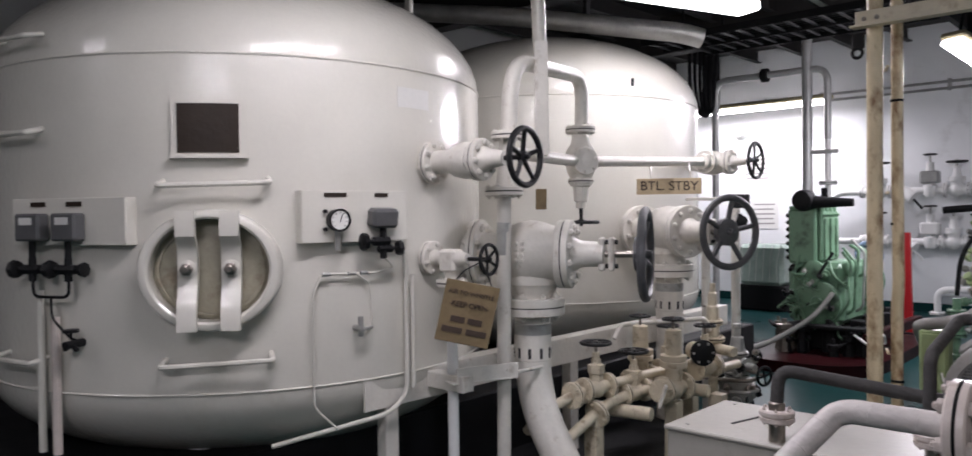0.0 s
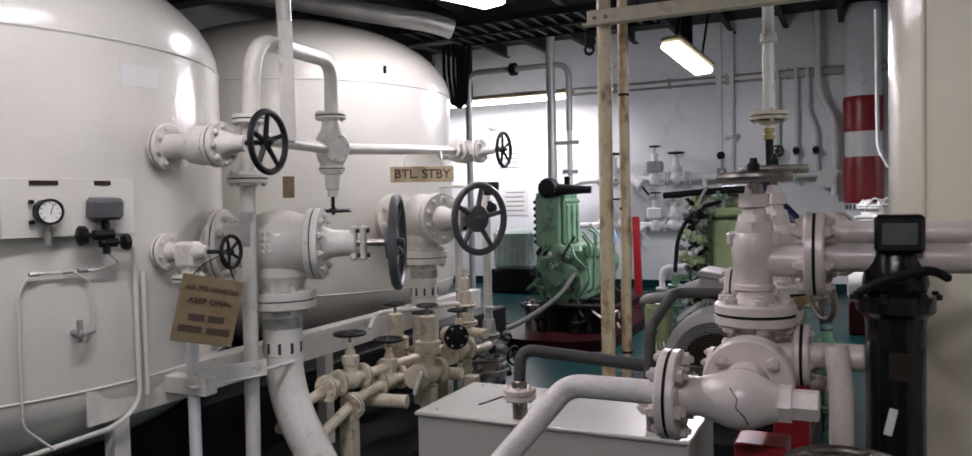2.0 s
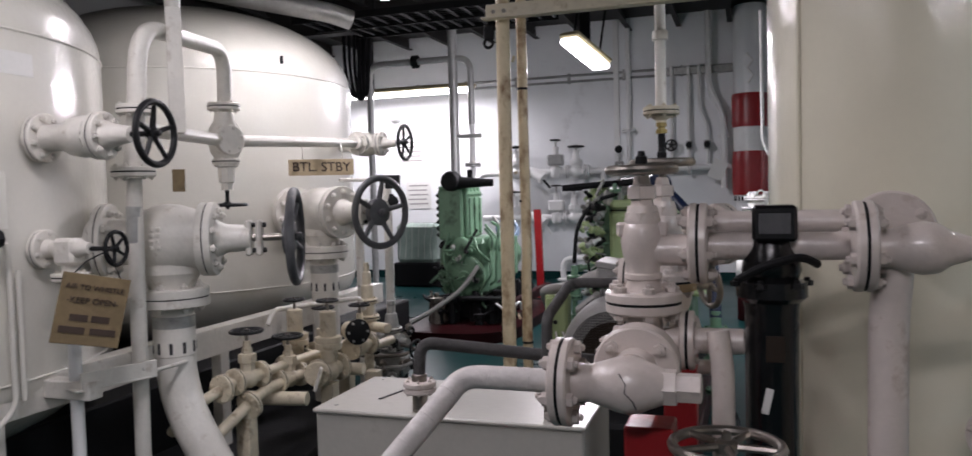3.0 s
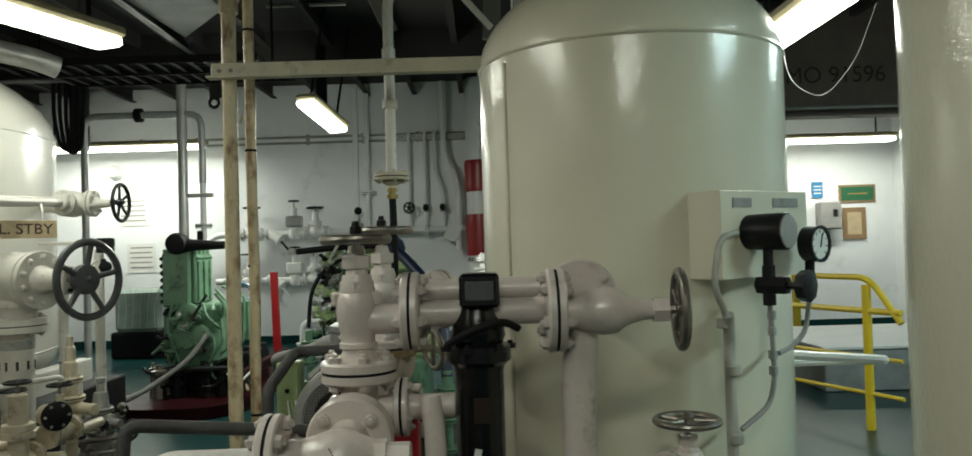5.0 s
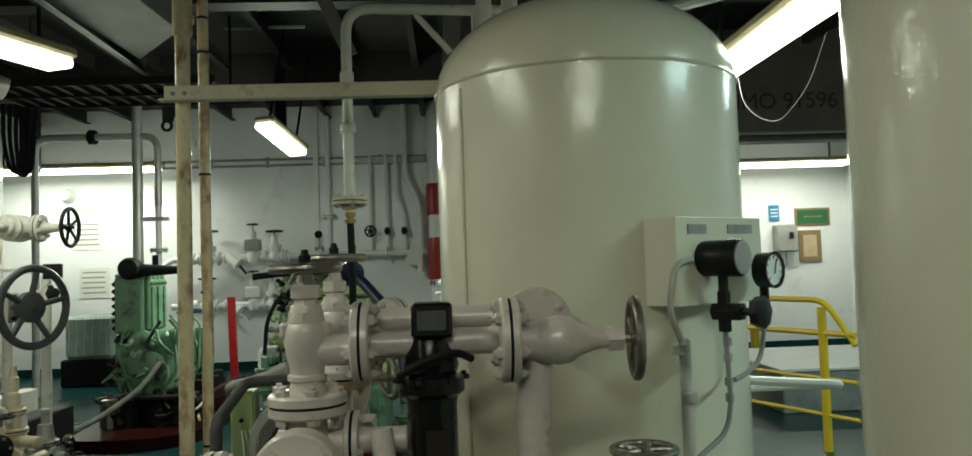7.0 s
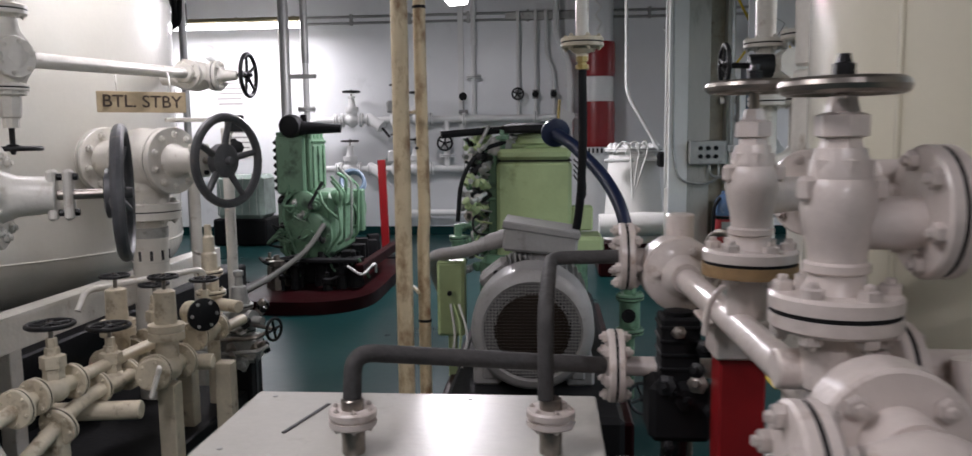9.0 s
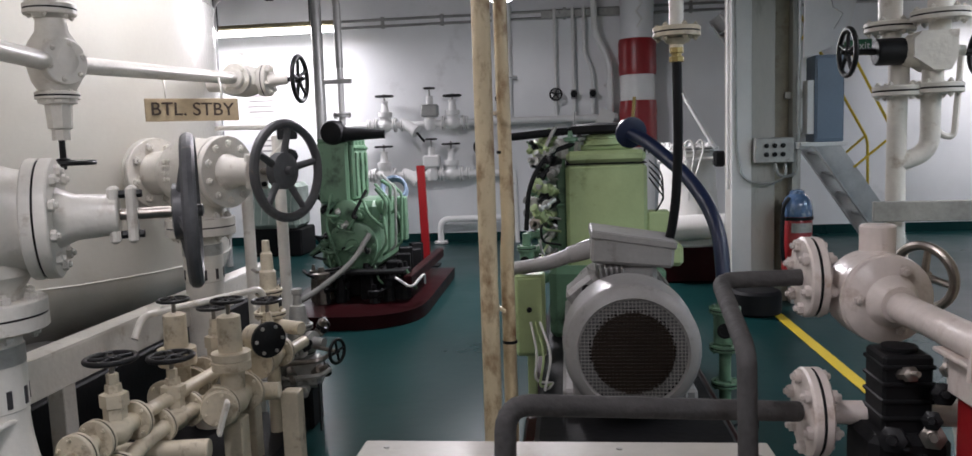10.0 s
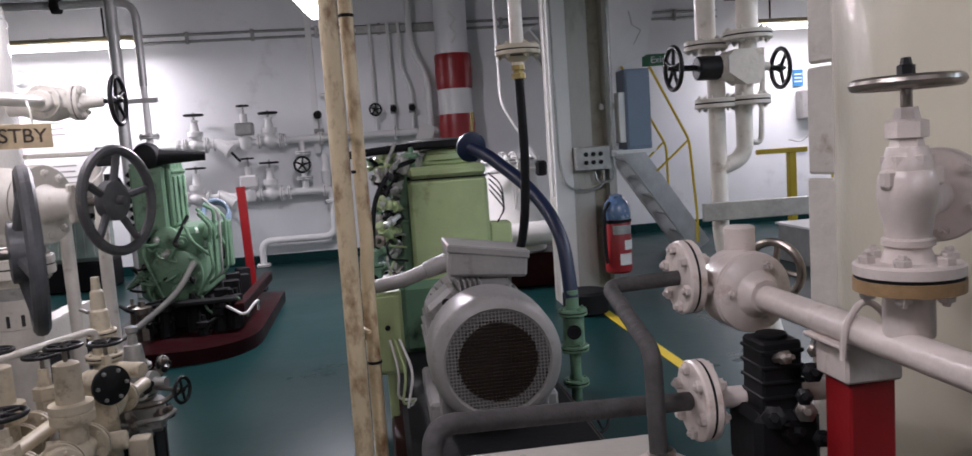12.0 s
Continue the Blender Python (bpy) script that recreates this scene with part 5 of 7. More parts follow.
# near-black disc added as the shade inside the cowl
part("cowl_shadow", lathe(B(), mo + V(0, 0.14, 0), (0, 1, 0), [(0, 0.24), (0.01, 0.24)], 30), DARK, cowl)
for s in (-1, 1):
    part("foot", box(B(), (mo.x + s * 0.2, mo.y + 0.47, 0.305), (0.12, 0.56, 0.09), 0, 0.012), MOTOR, mot)
    part("foot_rib", box(B(), (mo.x + s * 0.19, mo.y + 0.20, 0.37), (0.06, 0.04, 0.16), 0, 0.008), MOTOR, mot)
part("terminal_neck", box(B(), (-0.455, 4.90, 0.775), (0.22, 0.26, 0.09), 0, 0.02), MOTOR, mot)
tb = part("terminal_box", box(B(), (-0.445, 4.88, 0.865), (0.33, 0.29, 0.105), 0, 0.012, 5), MOTOR, mot)
part("box_lid", box(B(), (-0.441, 4.88, 0.918), (0.345, 0.305, 0.034), 0, 0.006, 9), MOTOR, tb)
part("cable_gland", rod(B(), (-0.60, 4.88, 0.87), (-0.70, 4.88, 0.84), 0.042, 0.036, 14), MOTOR, tb)
part("power_cable", tube(B(), [(-0.68, 4.88, 0.845), (-0.80, 4.90, 0.80), (-0.95, 4.98, 0.77), (-1.0, 5.2, 0.7), (-0.95, 5.6, 0.3)], 0.03, 12, 0.1), MOTOR, c1)
lug = part("lifting_lug", box(B(), (mo.x - 0.165, mo.y + 0.36, mo.z + 0.175), (0.15, 0.16, 0.09), 0, 0.02, -38), MOTOR, mot)
part("lug_hole", lathe(B(), (mo.x - 0.16, mo.y + 0.279, mo.z + 0.19), (0, -1, 0), [(0, 0.016), (0.004, 0.016), (0.005, 0.012)], 14), DARK, lug)
for i in range(5):
    part("frame_rib", box(B(), (mo.x - 0.10 + 0.022 * i, mo.y + 0.33, mo.z + 0.245 - 0.001 * i), (0.008, 0.10, 0.05), 0, 0.002, -8), MOTOR, mot)
for s in (-1, 1):
    part("frame_shoulder", box(B(), (mo.x + s * 0.195, mo.y + 0.30, mo.z - 0.03), (0.085, 0.10, 0.26), 0, 0.03), MOTOR, mot)
gb = part("starter_box", box(B(), (-0.872, 4.98, 0.57), (0.13, 0.10, 0.36), 0, 0.008), LIME, c1)
part("box_door", box(B(), (-0.872, 4.925, 0.57), (0.11, 0.012, 0.33), 0, 0.004), LIME, gb)
part("push_button", lathe(B(), (-0.875, 4.918, 0.60), (0, -1, 0), [(0, 0.012), (0.01, 0.012), (0.012, 0.008)], 10), BLACK, gb)
part("box_leg", box(B(), (-0.872, 4.99, 0.2), (0.04, 0.04, 0.4), 0, 0.003), LIME, gb)
for i in range(3):
    part("loose_cable", tube(B(), [(-0.87 + 0.02 * i, 4.90, 0.55), (-0.84 + 0.03 * i, 4.84, 0.42), (-0.86 + 0.02 * i, 4.85, 0.30 - 0.03 * i), (-0.78, 4.9, 0.28)], 0.006, 6, 0.06), (PAPER, LIME, PAPER)[i], c1)

# ---- white cabinet with lagged pipes on it ----
wb = thing("drain_cabinet", (-0.70, 2.95, 0), "white painted steel cabinet with flanged pipe stubs", "cabinet")
part("casing", box(B(), (-0.722, 3.025, 0.33), (0.855, 0.42, 0.66), 0, 0.006), GREY_WHITE, wb)
part("lid", box(B(), (-0.722, 3.025, 0.667), (0.87, 0.435, 0.014), 0, 0.004), GREY_WHITE, wb)
part("lid_slot", box(B(), (-0.97, 3.05, 0.6755), (0.008, 0.20, 0.003), -14, 0), INK, wb)
for x, y in ((-1.10, 2.86), (-1.10, 3.20), (-0.34, 2.86), (-0.6, 3.20)):
    part("screw", lathe(B(), (x, y, 0.6735), (0, 0, 1), [(0, 0.007), (0.003, 0.006)], 8), SILVER, wb)
for x, y in ((-0.81, 2.86), (-0.40, 2.88)):
    flange(wb, (x, y, 0.75), (0, 0, 1), 0.050, 0.018, 6, PINK)
    part("stub", rod(B(), (x, y, 0.665), (x, y, 0.79), 0.024, seg=14), BARE, wb)
lag = thing("lagged_pipe", (-0.6, 2.95, 0.85), "grey lagged drain pipes rising from white cabinet", "pipe", "lagged pipes")
part("lower_run", tube(B(), [(-0.81, 2.86, 0.79), (-0.808, 2.87, 0.885), (-0.28, 3.05, 0.81)], 0.019, 14, 0.05), LAG_DARK, lag)
part("upper_run", tube(B(), [(-0.41, 2.87, 0.79), (-0.41, 2.88, 0.97), (-0.40, 3.17, 1.036), (-0.22, 3.185, 1.038)], 0.0165, 16, 0.035), LAG_DARK, lag)
lag2 = thing("lagged_pipe", (-0.45, 1.9, 0), "pale cloth lagged pipe bending down to deck", "pipe", "lagged pipes")
run_ = [V(-0.19, 2.03, 1.0), V(-0.34, 2.03, 1.0), V(-0.365, 2.025, 0.99), V(-0.47, 1.86, 0.84), V(-0.50, 1.80, 0.0)]
part("run", tube(B(), run_, 0.0215, 16, 0.022), LAG, lag2)
for a, b in zip(run_, run_[1:]):
    n = max(1, int((b - a).length / 0.055))
    for i in range(n):
        p = a.lerp(b, (i + 0.5) / n)
        part("tape_edge", ring(B(), p, (b - a) + V(0.02, 0.01, 0.03), 0.0205, 0.0016, 20, 6), LAG, lag2)

# ---- pinkish valve group ----
HX = -0.06
hd = thing("valve_header", (HX, 2.7, 0), "pinkish painted header pipe on red pedestal", "pipe")
part("header_pipe", tube(B(), [(HX - 0.035, 3.08, 1.0), (HX - 0.012, 2.7, 0.992), (HX + 0.005, 2.15, 0.985)], 0.027, 24), PINK, hd)
part("end_bowl", lathe(B(), (HX - 0.047, 3.175, 1.006), (0.10, -1, -0.02), [(-0.075, 0.02), (-0.065, 0.06), (-0.03, 0.082), (0.0, 0.086), (0.05, 0.086), (0.052, 0.083), (0.056, 0.083), (0.058, 0.086), (0.066, 0.084), (0.070, 0.078), (0.078, 0.05), (0.105, 0.034)], 36), PINK, hd)
for q in range(3):
    bolt(hd, (HX - 0.040 + 0.060 * math.cos(1.2 + q * 1.9), 3.098, 1.006 + 0.060 * math.sin(1.2 + q * 1.9)), (0.12, -1, 0), 0.010, PINK)
part("bowl_cap", rod(B(), (HX - 0.035, 3.185, 1.07), (HX - 0.035, 3.185, 1.140), 0.033, seg=20), PINK, hd)
part("side_neck", rod(B(), (-0.23, 3.185, 1.038), (HX - 0.05, 3.185, 1.02), 0.026, seg=18), PINK, hd)
flange(hd, (-0.221, 3.185, 1.038), (1, 0, 0), 0.080, 0.018, 6, PINK, size=0.013)
part("clamp", tube(B(), [(HX - 0.052, 2.78, 0.95), (HX - 0.048, 2.78, 1.01), (HX - 0.01, 2.78, 1.055), (HX + 0.03, 2.78, 1.02), (HX + 0.032, 2.78, 0.95)], 0.006, 8, 0.03), PINK, hd)
part("pedestal_top", box(B(), (HX + 0.028, 2.86, 0.928), (0.108, 0.10, 0.072), 0, 0.005), PINK, hd)
part("pedestal_plate", box(B(), (HX + 0.015, 2.85, 0.967), (0.13, 0.12, 0.008), 0, 0.002), PINK, hd)
part("pedestal", box(B(), (HX + 0.030, 2.86, 0.446), (0.088, 0.08, 0.892), 0, 0.004), RED, hd, "red painted pedestal")
handwheel(hd, (0.03, 3.27, 1.02), (0.8, 0.5, 0.1), 0.075, 0.010, BARE, 4)
part("stem", rod(B(), (HX, 3.2, 1.03), (0.03, 3.27, 1.02), 0.012, seg=8), BARE, hd)


def upright_valve(x, y, zf, zb, zw, wr, fr, label, out, out_y=0.0):
    t = thing("globe_valve", (x, y, zf - 0.1), label, "valve", "pinkish stop valves")
    flange(t, (x, y, zf), (0, 0, 1), fr, 0.022, 6, PINK, size=0.014)
    part("lower_neck", rod(B(), (x, y, zf - 0.10), (x, y, zf - 0.02), 0.038, seg=20), PINK, t)
    part("body", lathe(B(), (x, y, zf + 0.02), (0, 0, 1), [(0, 0.040), (0.02, 0.033), (0.05, 0.034), (zb - zf - 0.065, 0.036), (zb - zf - 0.05, 0.040), (zb - zf - 0.025, 0.044), (zb - zf, 0.042), (zb - zf + 0.012, 0.038), (zb - zf + 0.014, 0.036), (zb - zf + 0.022, 0.036), (zb - zf + 0.05, 0.029)], 32), PINK, t)
    top = zb + 0.055
    part("bonnet", lathe(B(), (x, y, zb + 0.03), (0, 0, 1), [(0, 0.033), (0.010, 0.037), (0.026, 0.037), (0.030, 0.027), (0.052, 0.023), (0.054, 0.031), (0.078, 0.031), (0.082, 0.020), (0.10, 0.016)], 6), PINK, t)
    part("cast_rib", lathe(B(), (x, y, zf + 0.045), (0, 0, 1), [(0, 0.034), (0.003, 0.0385), (0.012, 0.0385), (0.015, 0.034)], 28), PINK, t)
    part("spindle", rod(B(), (x, y, zb + 0.11), (x, y, zw + 0.02), 0.009, seg=10), BARE, t)
    handwheel(t, (x, y, zw), (0, 0, 1), wr, 0.010, BARE, 5, 0.2, 0.0, 0.4, "worn bare steel handwheel")
    part("spindle_nut", lathe(B(), (x, y, zw + 0.012), (0, 0, 1), [(0, 0.013), (0.014, 0.013), (0.016, 0.009), (0.026, 0.007)], 6), BLACK, t)
    part("side_outlet", rod(B(), (x, y, zb - 0.02), (x + out, y + out_y, zb - 0.02), 0.032, seg=20), PINK, t)
    for s in (-1, 1):
        part("gland_lug", box(B(), (x + 0.040 * s, y - 0.01, zb + 0.022), (0.022, 0.02, 0.03), 12, 0.005), PINK, t)
    return t


vf = upright_valve(-0.055, 2.69, 1.105, 1.235, 1.402, 0.082, 0.080, "pinkish upright stop valve with rusty flange and bare wheel", 0.24, 0.2)
part("rust_band", lathe(B(), (-0.055, 2.69, 1.082), (0, 0, 1), [(0, 0.0803), (0.02, 0.0806), (0.0205, 0.07)], 32, False), RUST, vf, "rust-stained lower flange edge")
flange(vf, (0.08, 2.80, 1.215), (0.77, 0.64, 0), 0.08, 0.018, 6, PINK)
vn = upright_valve(-0.055, 2.262, 1.11, 1.235, 1.377, 0.074, 0.077, "pinkish upright stop valve joined to black strainer", 0.12)
flange(vn, (0.055, 2.262, 1.228), (1, 0, 0), 0.080, 0.018, 6, PINK, size=0.013)
part("run_pipe", rod(B(), (0.06, 2.262, 1.222), (0.34, 2.262, 1.222), 0.027, seg=20), PINK, vn)
part("bypass_pipe", rod(B(), (0.02, 2.36, 1.262), (0.42, 2.36, 1.262), 0.026, seg=18), PINK, vn)
st = thing("strainer", (0.19, 2.24, 0), "black chipped strainer housing beside pinkish valves", "strainer")
part("housing", lathe(B(), (0.19, 2.235, 0.10), (0, 0, 1), [(0, 0.045), (0.02, 0.050), (1.0, 0.050), (1.02, 0.054)], 32), GLOSS_BLACK, st)
part("collar", lathe(B(), (0.19, 2.235, 1.115), (0, 0, 1), [(0, 0.054), (0.01, 0.066), (0.04, 0.066), (0.045, 0.050), (0.06, 0.056), (0.085, 0.052), (0.12, 0.042)], 32), GLOSS_BLACK, st)
for i in range(6):
    q = i * math.pi / 3 + 0.2
    bolt(st, (0.19 + 0.066 * math.cos(q), 2.235 + 0.066 * math.sin(q), 1.145), (0, 0, 1), 0.012, BLACK)
part("cap", box(B(), (0.195, 2.215, 1.268), (0.080, 0.08, 0.068), 0, 0.006), GLOSS_BLACK, st)
part("cap_recess", box(B(), (0.195, 2.174, 1.268), (0.056, 0.004, 0.038), 0, 0.001), WHEEL, st)
part("cable", tube(B(), [(0.13, 2.165, 1.165), (0.17, 2.15, 1.19), (0.24, 2.155, 1.21), (0.27, 2.2, 1.19)], 0.008, 8, 0.03), RUBBER, st)
part("paint_chip", box(B(), (0.18, 2.186, 0.93), (0.014, 0.004, 0.05), 0, 0.001, 12), PAPER, st, "chipped patch of bare pale paint")
part("name_plate", box(B(), (0.195, 2.185, 1.03), (0.034, 0.004, 0.05), 0, 0.001), BROWN, st)
st.location.y += 0.05
vn.location.y += 0.02
vr = thing("globe_valve", (0.45, 2.22, 1.1), "pinkish globe valve with bare wheel beside air receiver", "valve", "pinkish stop valves")
flange(vr, (0.345, 2.235, 1.225), (1, 0, 0), 0.083, 0.018, 6, PINK, size=0.013)
part("body", lathe(B(), (0.35, 2.232, 1.222), (1, -0.08, 0), [(0, 0.036), (0.035, 0.034), (0.06, 0.042), (0.09, 0.048), (0.115, 0.044), (0.132, 0.031), (0.165, 0.020), (0.19, 0.018)], 32), PINK, vr)
part("tank_pad", lathe(B(), (0.455, 2.80, 1.245), (-0.1, -1, 0), [(0, 0.05), (0.40, 0.05), (0.41, 0.078), (0.455, 0.078), (0.46, 0.074)], 32), PINK, vr)
for q in (0.6, 2.5, 3.9, 5.4):
    bolt(vr, (0.41 + 0.06 * math.cos(q), 2.345, 1.245 + 0.06 * math.sin(q)), (-0.1, -1, 0), 0.012, PINK)
part("gland_nut", lathe(B(), (0.535, 2.216, 1.222), (1, -0.08, 0), [(0, 0.026), (0.03, 0.026), (0.032, 0.016)], 6), PINK, vr)
part("spindle", rod(B(), (0.56, 2.214, 1.222), (0.60, 2.21, 1.222), 0.008, seg=8), BARE, vr)
handwheel(vr, (0.588, 2.212, 1.222), (1, -0.08, 0), 0.083, 0.009, BARE, 5, 0.2, 0.0, 0.5, "worn bare steel handwheel")
part("down_pipe", tube(B(), [(0.40, 2.26, 1.20), (0.39, 2.26, 1.08), (0.385, 2.26, 0.0)], 0.034, 18, 0.03), PINK, vr)
vp = thing("check_valve", (-0.06, 2.05, 0.9), "pinkish cracked check valve with round bolted cover", "valve", "pinkish stop valves")
flange(vp, (-0.165, 2.03, 1.0), (1, 0, 0), 0.078, 0.017, 6, PINK, size=0.013)
part("body", lathe(B(), (-0.16, 2.03, 1.0), (1, 0, 0), [(0, 0.036), (0.04, 0.033), (0.065, 0.040), (0.09, 0.048), (0.11, 0.051), (0.13, 0.047), (0.15, 0.038), (0.17, 0.03)], 32), PINK, vp)
part("crack", tube(B(), [(-0.062, 1.989, 1.028), (-0.050, 1.981, 1.012), (-0.052, 1.979, 0.998), (-0.038, 1.983, 0.982), (-0.034, 1.990, 0.968)], 0.0012, 6), INK, vp)
part("end_nut", lathe(B(), (0.0, 2.03, 1.0), (1, 0, 0), [(0, 0.032), (0.03, 0.032), (0.031, 0.026), (0.07, 0.026), (0.072, 0.02)], 6), PINK, vp)
part("round_cover", lathe(B(), (-0.05, 2.16, 1.01), (0, -1, 0), [(0, 0.074), (0.0, 0.078), (0.05, 0.078), (0.054, 0.074), (0.054, 0.04), (0.10, 0.038)], 36), PINK, vp)
for q in (0.7, 2.4, 3.9, 5.5):
    bolt(vp, (-0.05 + 0.058 * math.cos(q), 2.106, 1.01 + 0.058 * math.sin(q)), (0, -1, 0), 0.013, PINK)
part("pedestal", box(B(), (-0.03, 2.16, 0.45), (0.09, 0.09, 0.90), 0, 0.004), RED, vp, "red painted pedestal")
part("drain_pipe", tube(B(), [(0.09, 2.25, 1.06), (0.10, 2.24, 0.98), (0.10, 2.23, 0.1)], 0.022, 14, 0.03), PINK, vp)
flange(vp, (0.03, 2.30, 1.03), (1, 0, 0), 0.06, 0.014, 4, PINK)
part("back_pipe", rod(B(), (-0.12, 2.30, 1.03), (0.14, 2.30, 1.03), 0.026, seg=16), PINK, vp)
vl = thing("solenoid_valve", (-0.14, 3.03, 0), "black boxy actuator between two pinkish flanges", "valve")
flange(vl, (-0.255, 3.05, 0.81), (1, 0, 0), 0.082, 0.018, 6, PINK, size=0.013)
part("actuator", box(B(), (-0.125, 3.0, 0.85), (0.082, 0.085, 0.18), 0, 0.005), RUBBER, vl)
for i in range(5):
    part("actuator_rib", box(B(), (-0.125, 3.0, 0.80 + 0.030 * i), (0.088, 0.092, 0.008), 0, 0.002), RUBBER, vl)
for i in range(10):
    x, z = -0.195 + 0.14 * rr_.random(), 0.66 + 0.26 * rr_.random()
    k = 0.008 + 0.010 * rr_.random()
    part("actuator_fitting", lathe(B(), (x, 2.96, z), (rr_.random() - 0.5, -1, 0.3), [(0, k), (0.02, k), (0.022, k * 1.4), (0.036, k * 1.4), (0.04, k * 0.6), (0.055, k * 0.5)], 6), (BLACK, RUBBER, BARE)[i % 3], vl)
part("signal_pipe", tube(B(), [(-0.07, 2.95, 0.93), (-0.04, 2.93, 0.98), (-0.01, 2.95, 0.90), (-0.02, 2.97, 0.80)], 0.006, 6, 0.03), SILVER, vl)
part("actuator_cap", lathe(B(), (-0.125, 3.0, 0.96), (0, 0, 1), [(-0.02, 0.02), (-0.018, 0.03), (-0.012, 0.03), (-0.01, 0.018)], 16), RUBBER, vl)
part("actuator_base", box(B(), (-0.125, 3.0, 0.74), (0.135, 0.13, 0.13), 0, 0.014), RUBBER, vl)
part("pipe", rod(B(), (-0.26, 3.05, 0.81), (0.05, 3.03, 0.81), 0.022, seg=14), PINK, vl)
part("stand_foot", rod(B(), (-0.125, 3.0, 0), (-0.125, 3.0, 0.69), 0.035, seg=14), GLOSS_BLACK, vl)
lw = thing("globe_valve", (0.68, 2.56, 0.75), "small pinkish valve with rusty horizontal wheel near deck", "valve", "pinkish stop valves")
part("body", lathe(B(), (0.682, 2.564, 0.765), (0, 0, 1), [(0, 0.03), (0.015, 0.045), (0.04, 0.05), (0.065, 0.042), (0.085, 0.03)], 20), PINK, lw)
part("inlet", rod(B(), (0.66, 2.52, 0.807), (0.69, 2.76, 0.80), 0.022, seg=14), PINK, lw)
flange(lw, (0.625, 2.50, 0.807), (0.75, 0.65, 0), 0.06, 0.012, 6, PINK)
part("neck", rod(B(), (0.625, 2.50, 0.807), (0.685, 2.555, 0.807), 0.026, seg=14), PINK, lw)
part("bonnet_nut", lathe(B(), (0.682, 2.564, 0.84), (0, 0, 1), [(0, 0.028), (0.018, 0.028), (0.020, 0.020), (0.026, 0.020), (0.028, 0.026), (0.048, 0.026), (0.050, 0.014)], 6), PINK, lw)
part("spindle", rod(B(), (0.682, 2.564, 0.87), (0.682, 2.564, 0.932), 0.008, seg=8), BARE, lw)
handwheel(lw, (0.682, 2.564, 0.922), (0, 0, 1), 0.083, 0.009, BARE, 5)
lw2 = thing("globe_valve", (0.1, 1.85, 0.75), "small pinkish valve with worn wheel below check valve", "valve", "pinkish stop valves")
handwheel(lw2, (0.11, 2.03, 0.905), (0, 0, 1), 0.098, 0.009, BARE, 5)
part("spindle", rod(B(), (0.11, 2.03, 0.75), (0.11, 2.03, 0.91), 0.008, seg=8), BARE, lw2)
part("body", lathe(B(), (0.11, 2.03, 0.0), (0, 0, 1), [(0, 0.03), (0.6, 0.03), (0.65, 0.05), (0.72, 0.045), (0.76, 0.02)], 18), PINK, lw2)

# ---- small valve manifold before the receivers ----
def small_valve(x, y, z, zw, wr, run, mat, label, tall=False, r=0.036, fl=0.062, half=0.085):
    run = Vector(run).normalized()
    t = thing("globe_valve", (x, y, max(0, z - 0.1)), label, "valve", "manifold valves")
    c = V(x, y, z)
    part("body", lathe(B(), c - run * half, run, [(0, r * 0.8), (half * 0.5, r * 0.85), (half * 0.8, r * 1.25), (half, r * 1.35), (half * 1.2, r * 1.25), (half * 1.5, r * 0.85), (half * 2, r * 0.8)], 20), mat, t)
    for s in (-1, 1):
        flange(t, c + run * s * half, run, fl, 0.012, 4, mat, seg=24, turn=0.78)
    h = zw - z
    if tall:
        part("bonnet_flange", lathe(B(), c + V(0, 0, r), (0, 0, 1), [(0, r), (h * 0.18, r), (h * 0.19, fl * 0.95), (h * 0.27, fl * 0.95), (h * 0.28, fl * 0.9), (h * 0.29, fl * 0.95), (h * 0.36, fl * 0.95), (h * 0.37, r)], 24), mat, t)
        part("bonnet", lathe(B(), c + V(0, 0, r + h * 0.36), (0, 0, 1), [(0, r), (h * 0.36, r * 0.95), (h * 0.38, r * 0.6)], 20), mat, t)
    else:
        part("bonnet", lathe(B(), c + V(0, 0, r * 0.6), (0, 0, 1), [(0, r * 0.95), (h * 0.22, r * 0.95), (h * 0.24, r * 1.15), (h * 0.42, r * 1.15), (h * 0.44, r * 0.7), (h * 0.55, r * 0.65)], 6), mat, t)
        part("gland_nut", rod(B(), c + V(0, 0, h * 0.6), c + V(0, 0, h * 0.8), r * 0.5, seg=6), mat, t)
    part("spindle", rod(B(), c + V(0, 0, h * 0.6), c + V(0, 0, h + 0.015), 0.008, seg=8), BARE, t)
    handwheel(t, (x, y, zw), (0, 0, 1), wr, wr * 0.11, BLACK, 5, 0.22, 0.0, x * 3)
    return t


YD = (0.12, 1, 0)
small_valve(-2.07, 3.752, 0.50, 0.72, 0.08, YD, CREAM_DIRTY, "worn cream manifold valve with black wheel")
small_valve(-2.05, 4.06, 0.43, 0.64, 0.08, YD, CREAM_DIRTY, "worn cream manifold valve with black wheel")
small_valve(-2.15, 4.29, 0.44, 0.79, 0.06, YD, CREAM_DIRTY, "tall yellowed manifold valve with black wheel", True, 0.043, 0.072)
small_valve(-1.91, 4.22, 0.44, 0.80, 0.06, YD, CREAM_DIRTY, "tall yellowed manifold valve with black wheel", True, 0.043, 0.072)
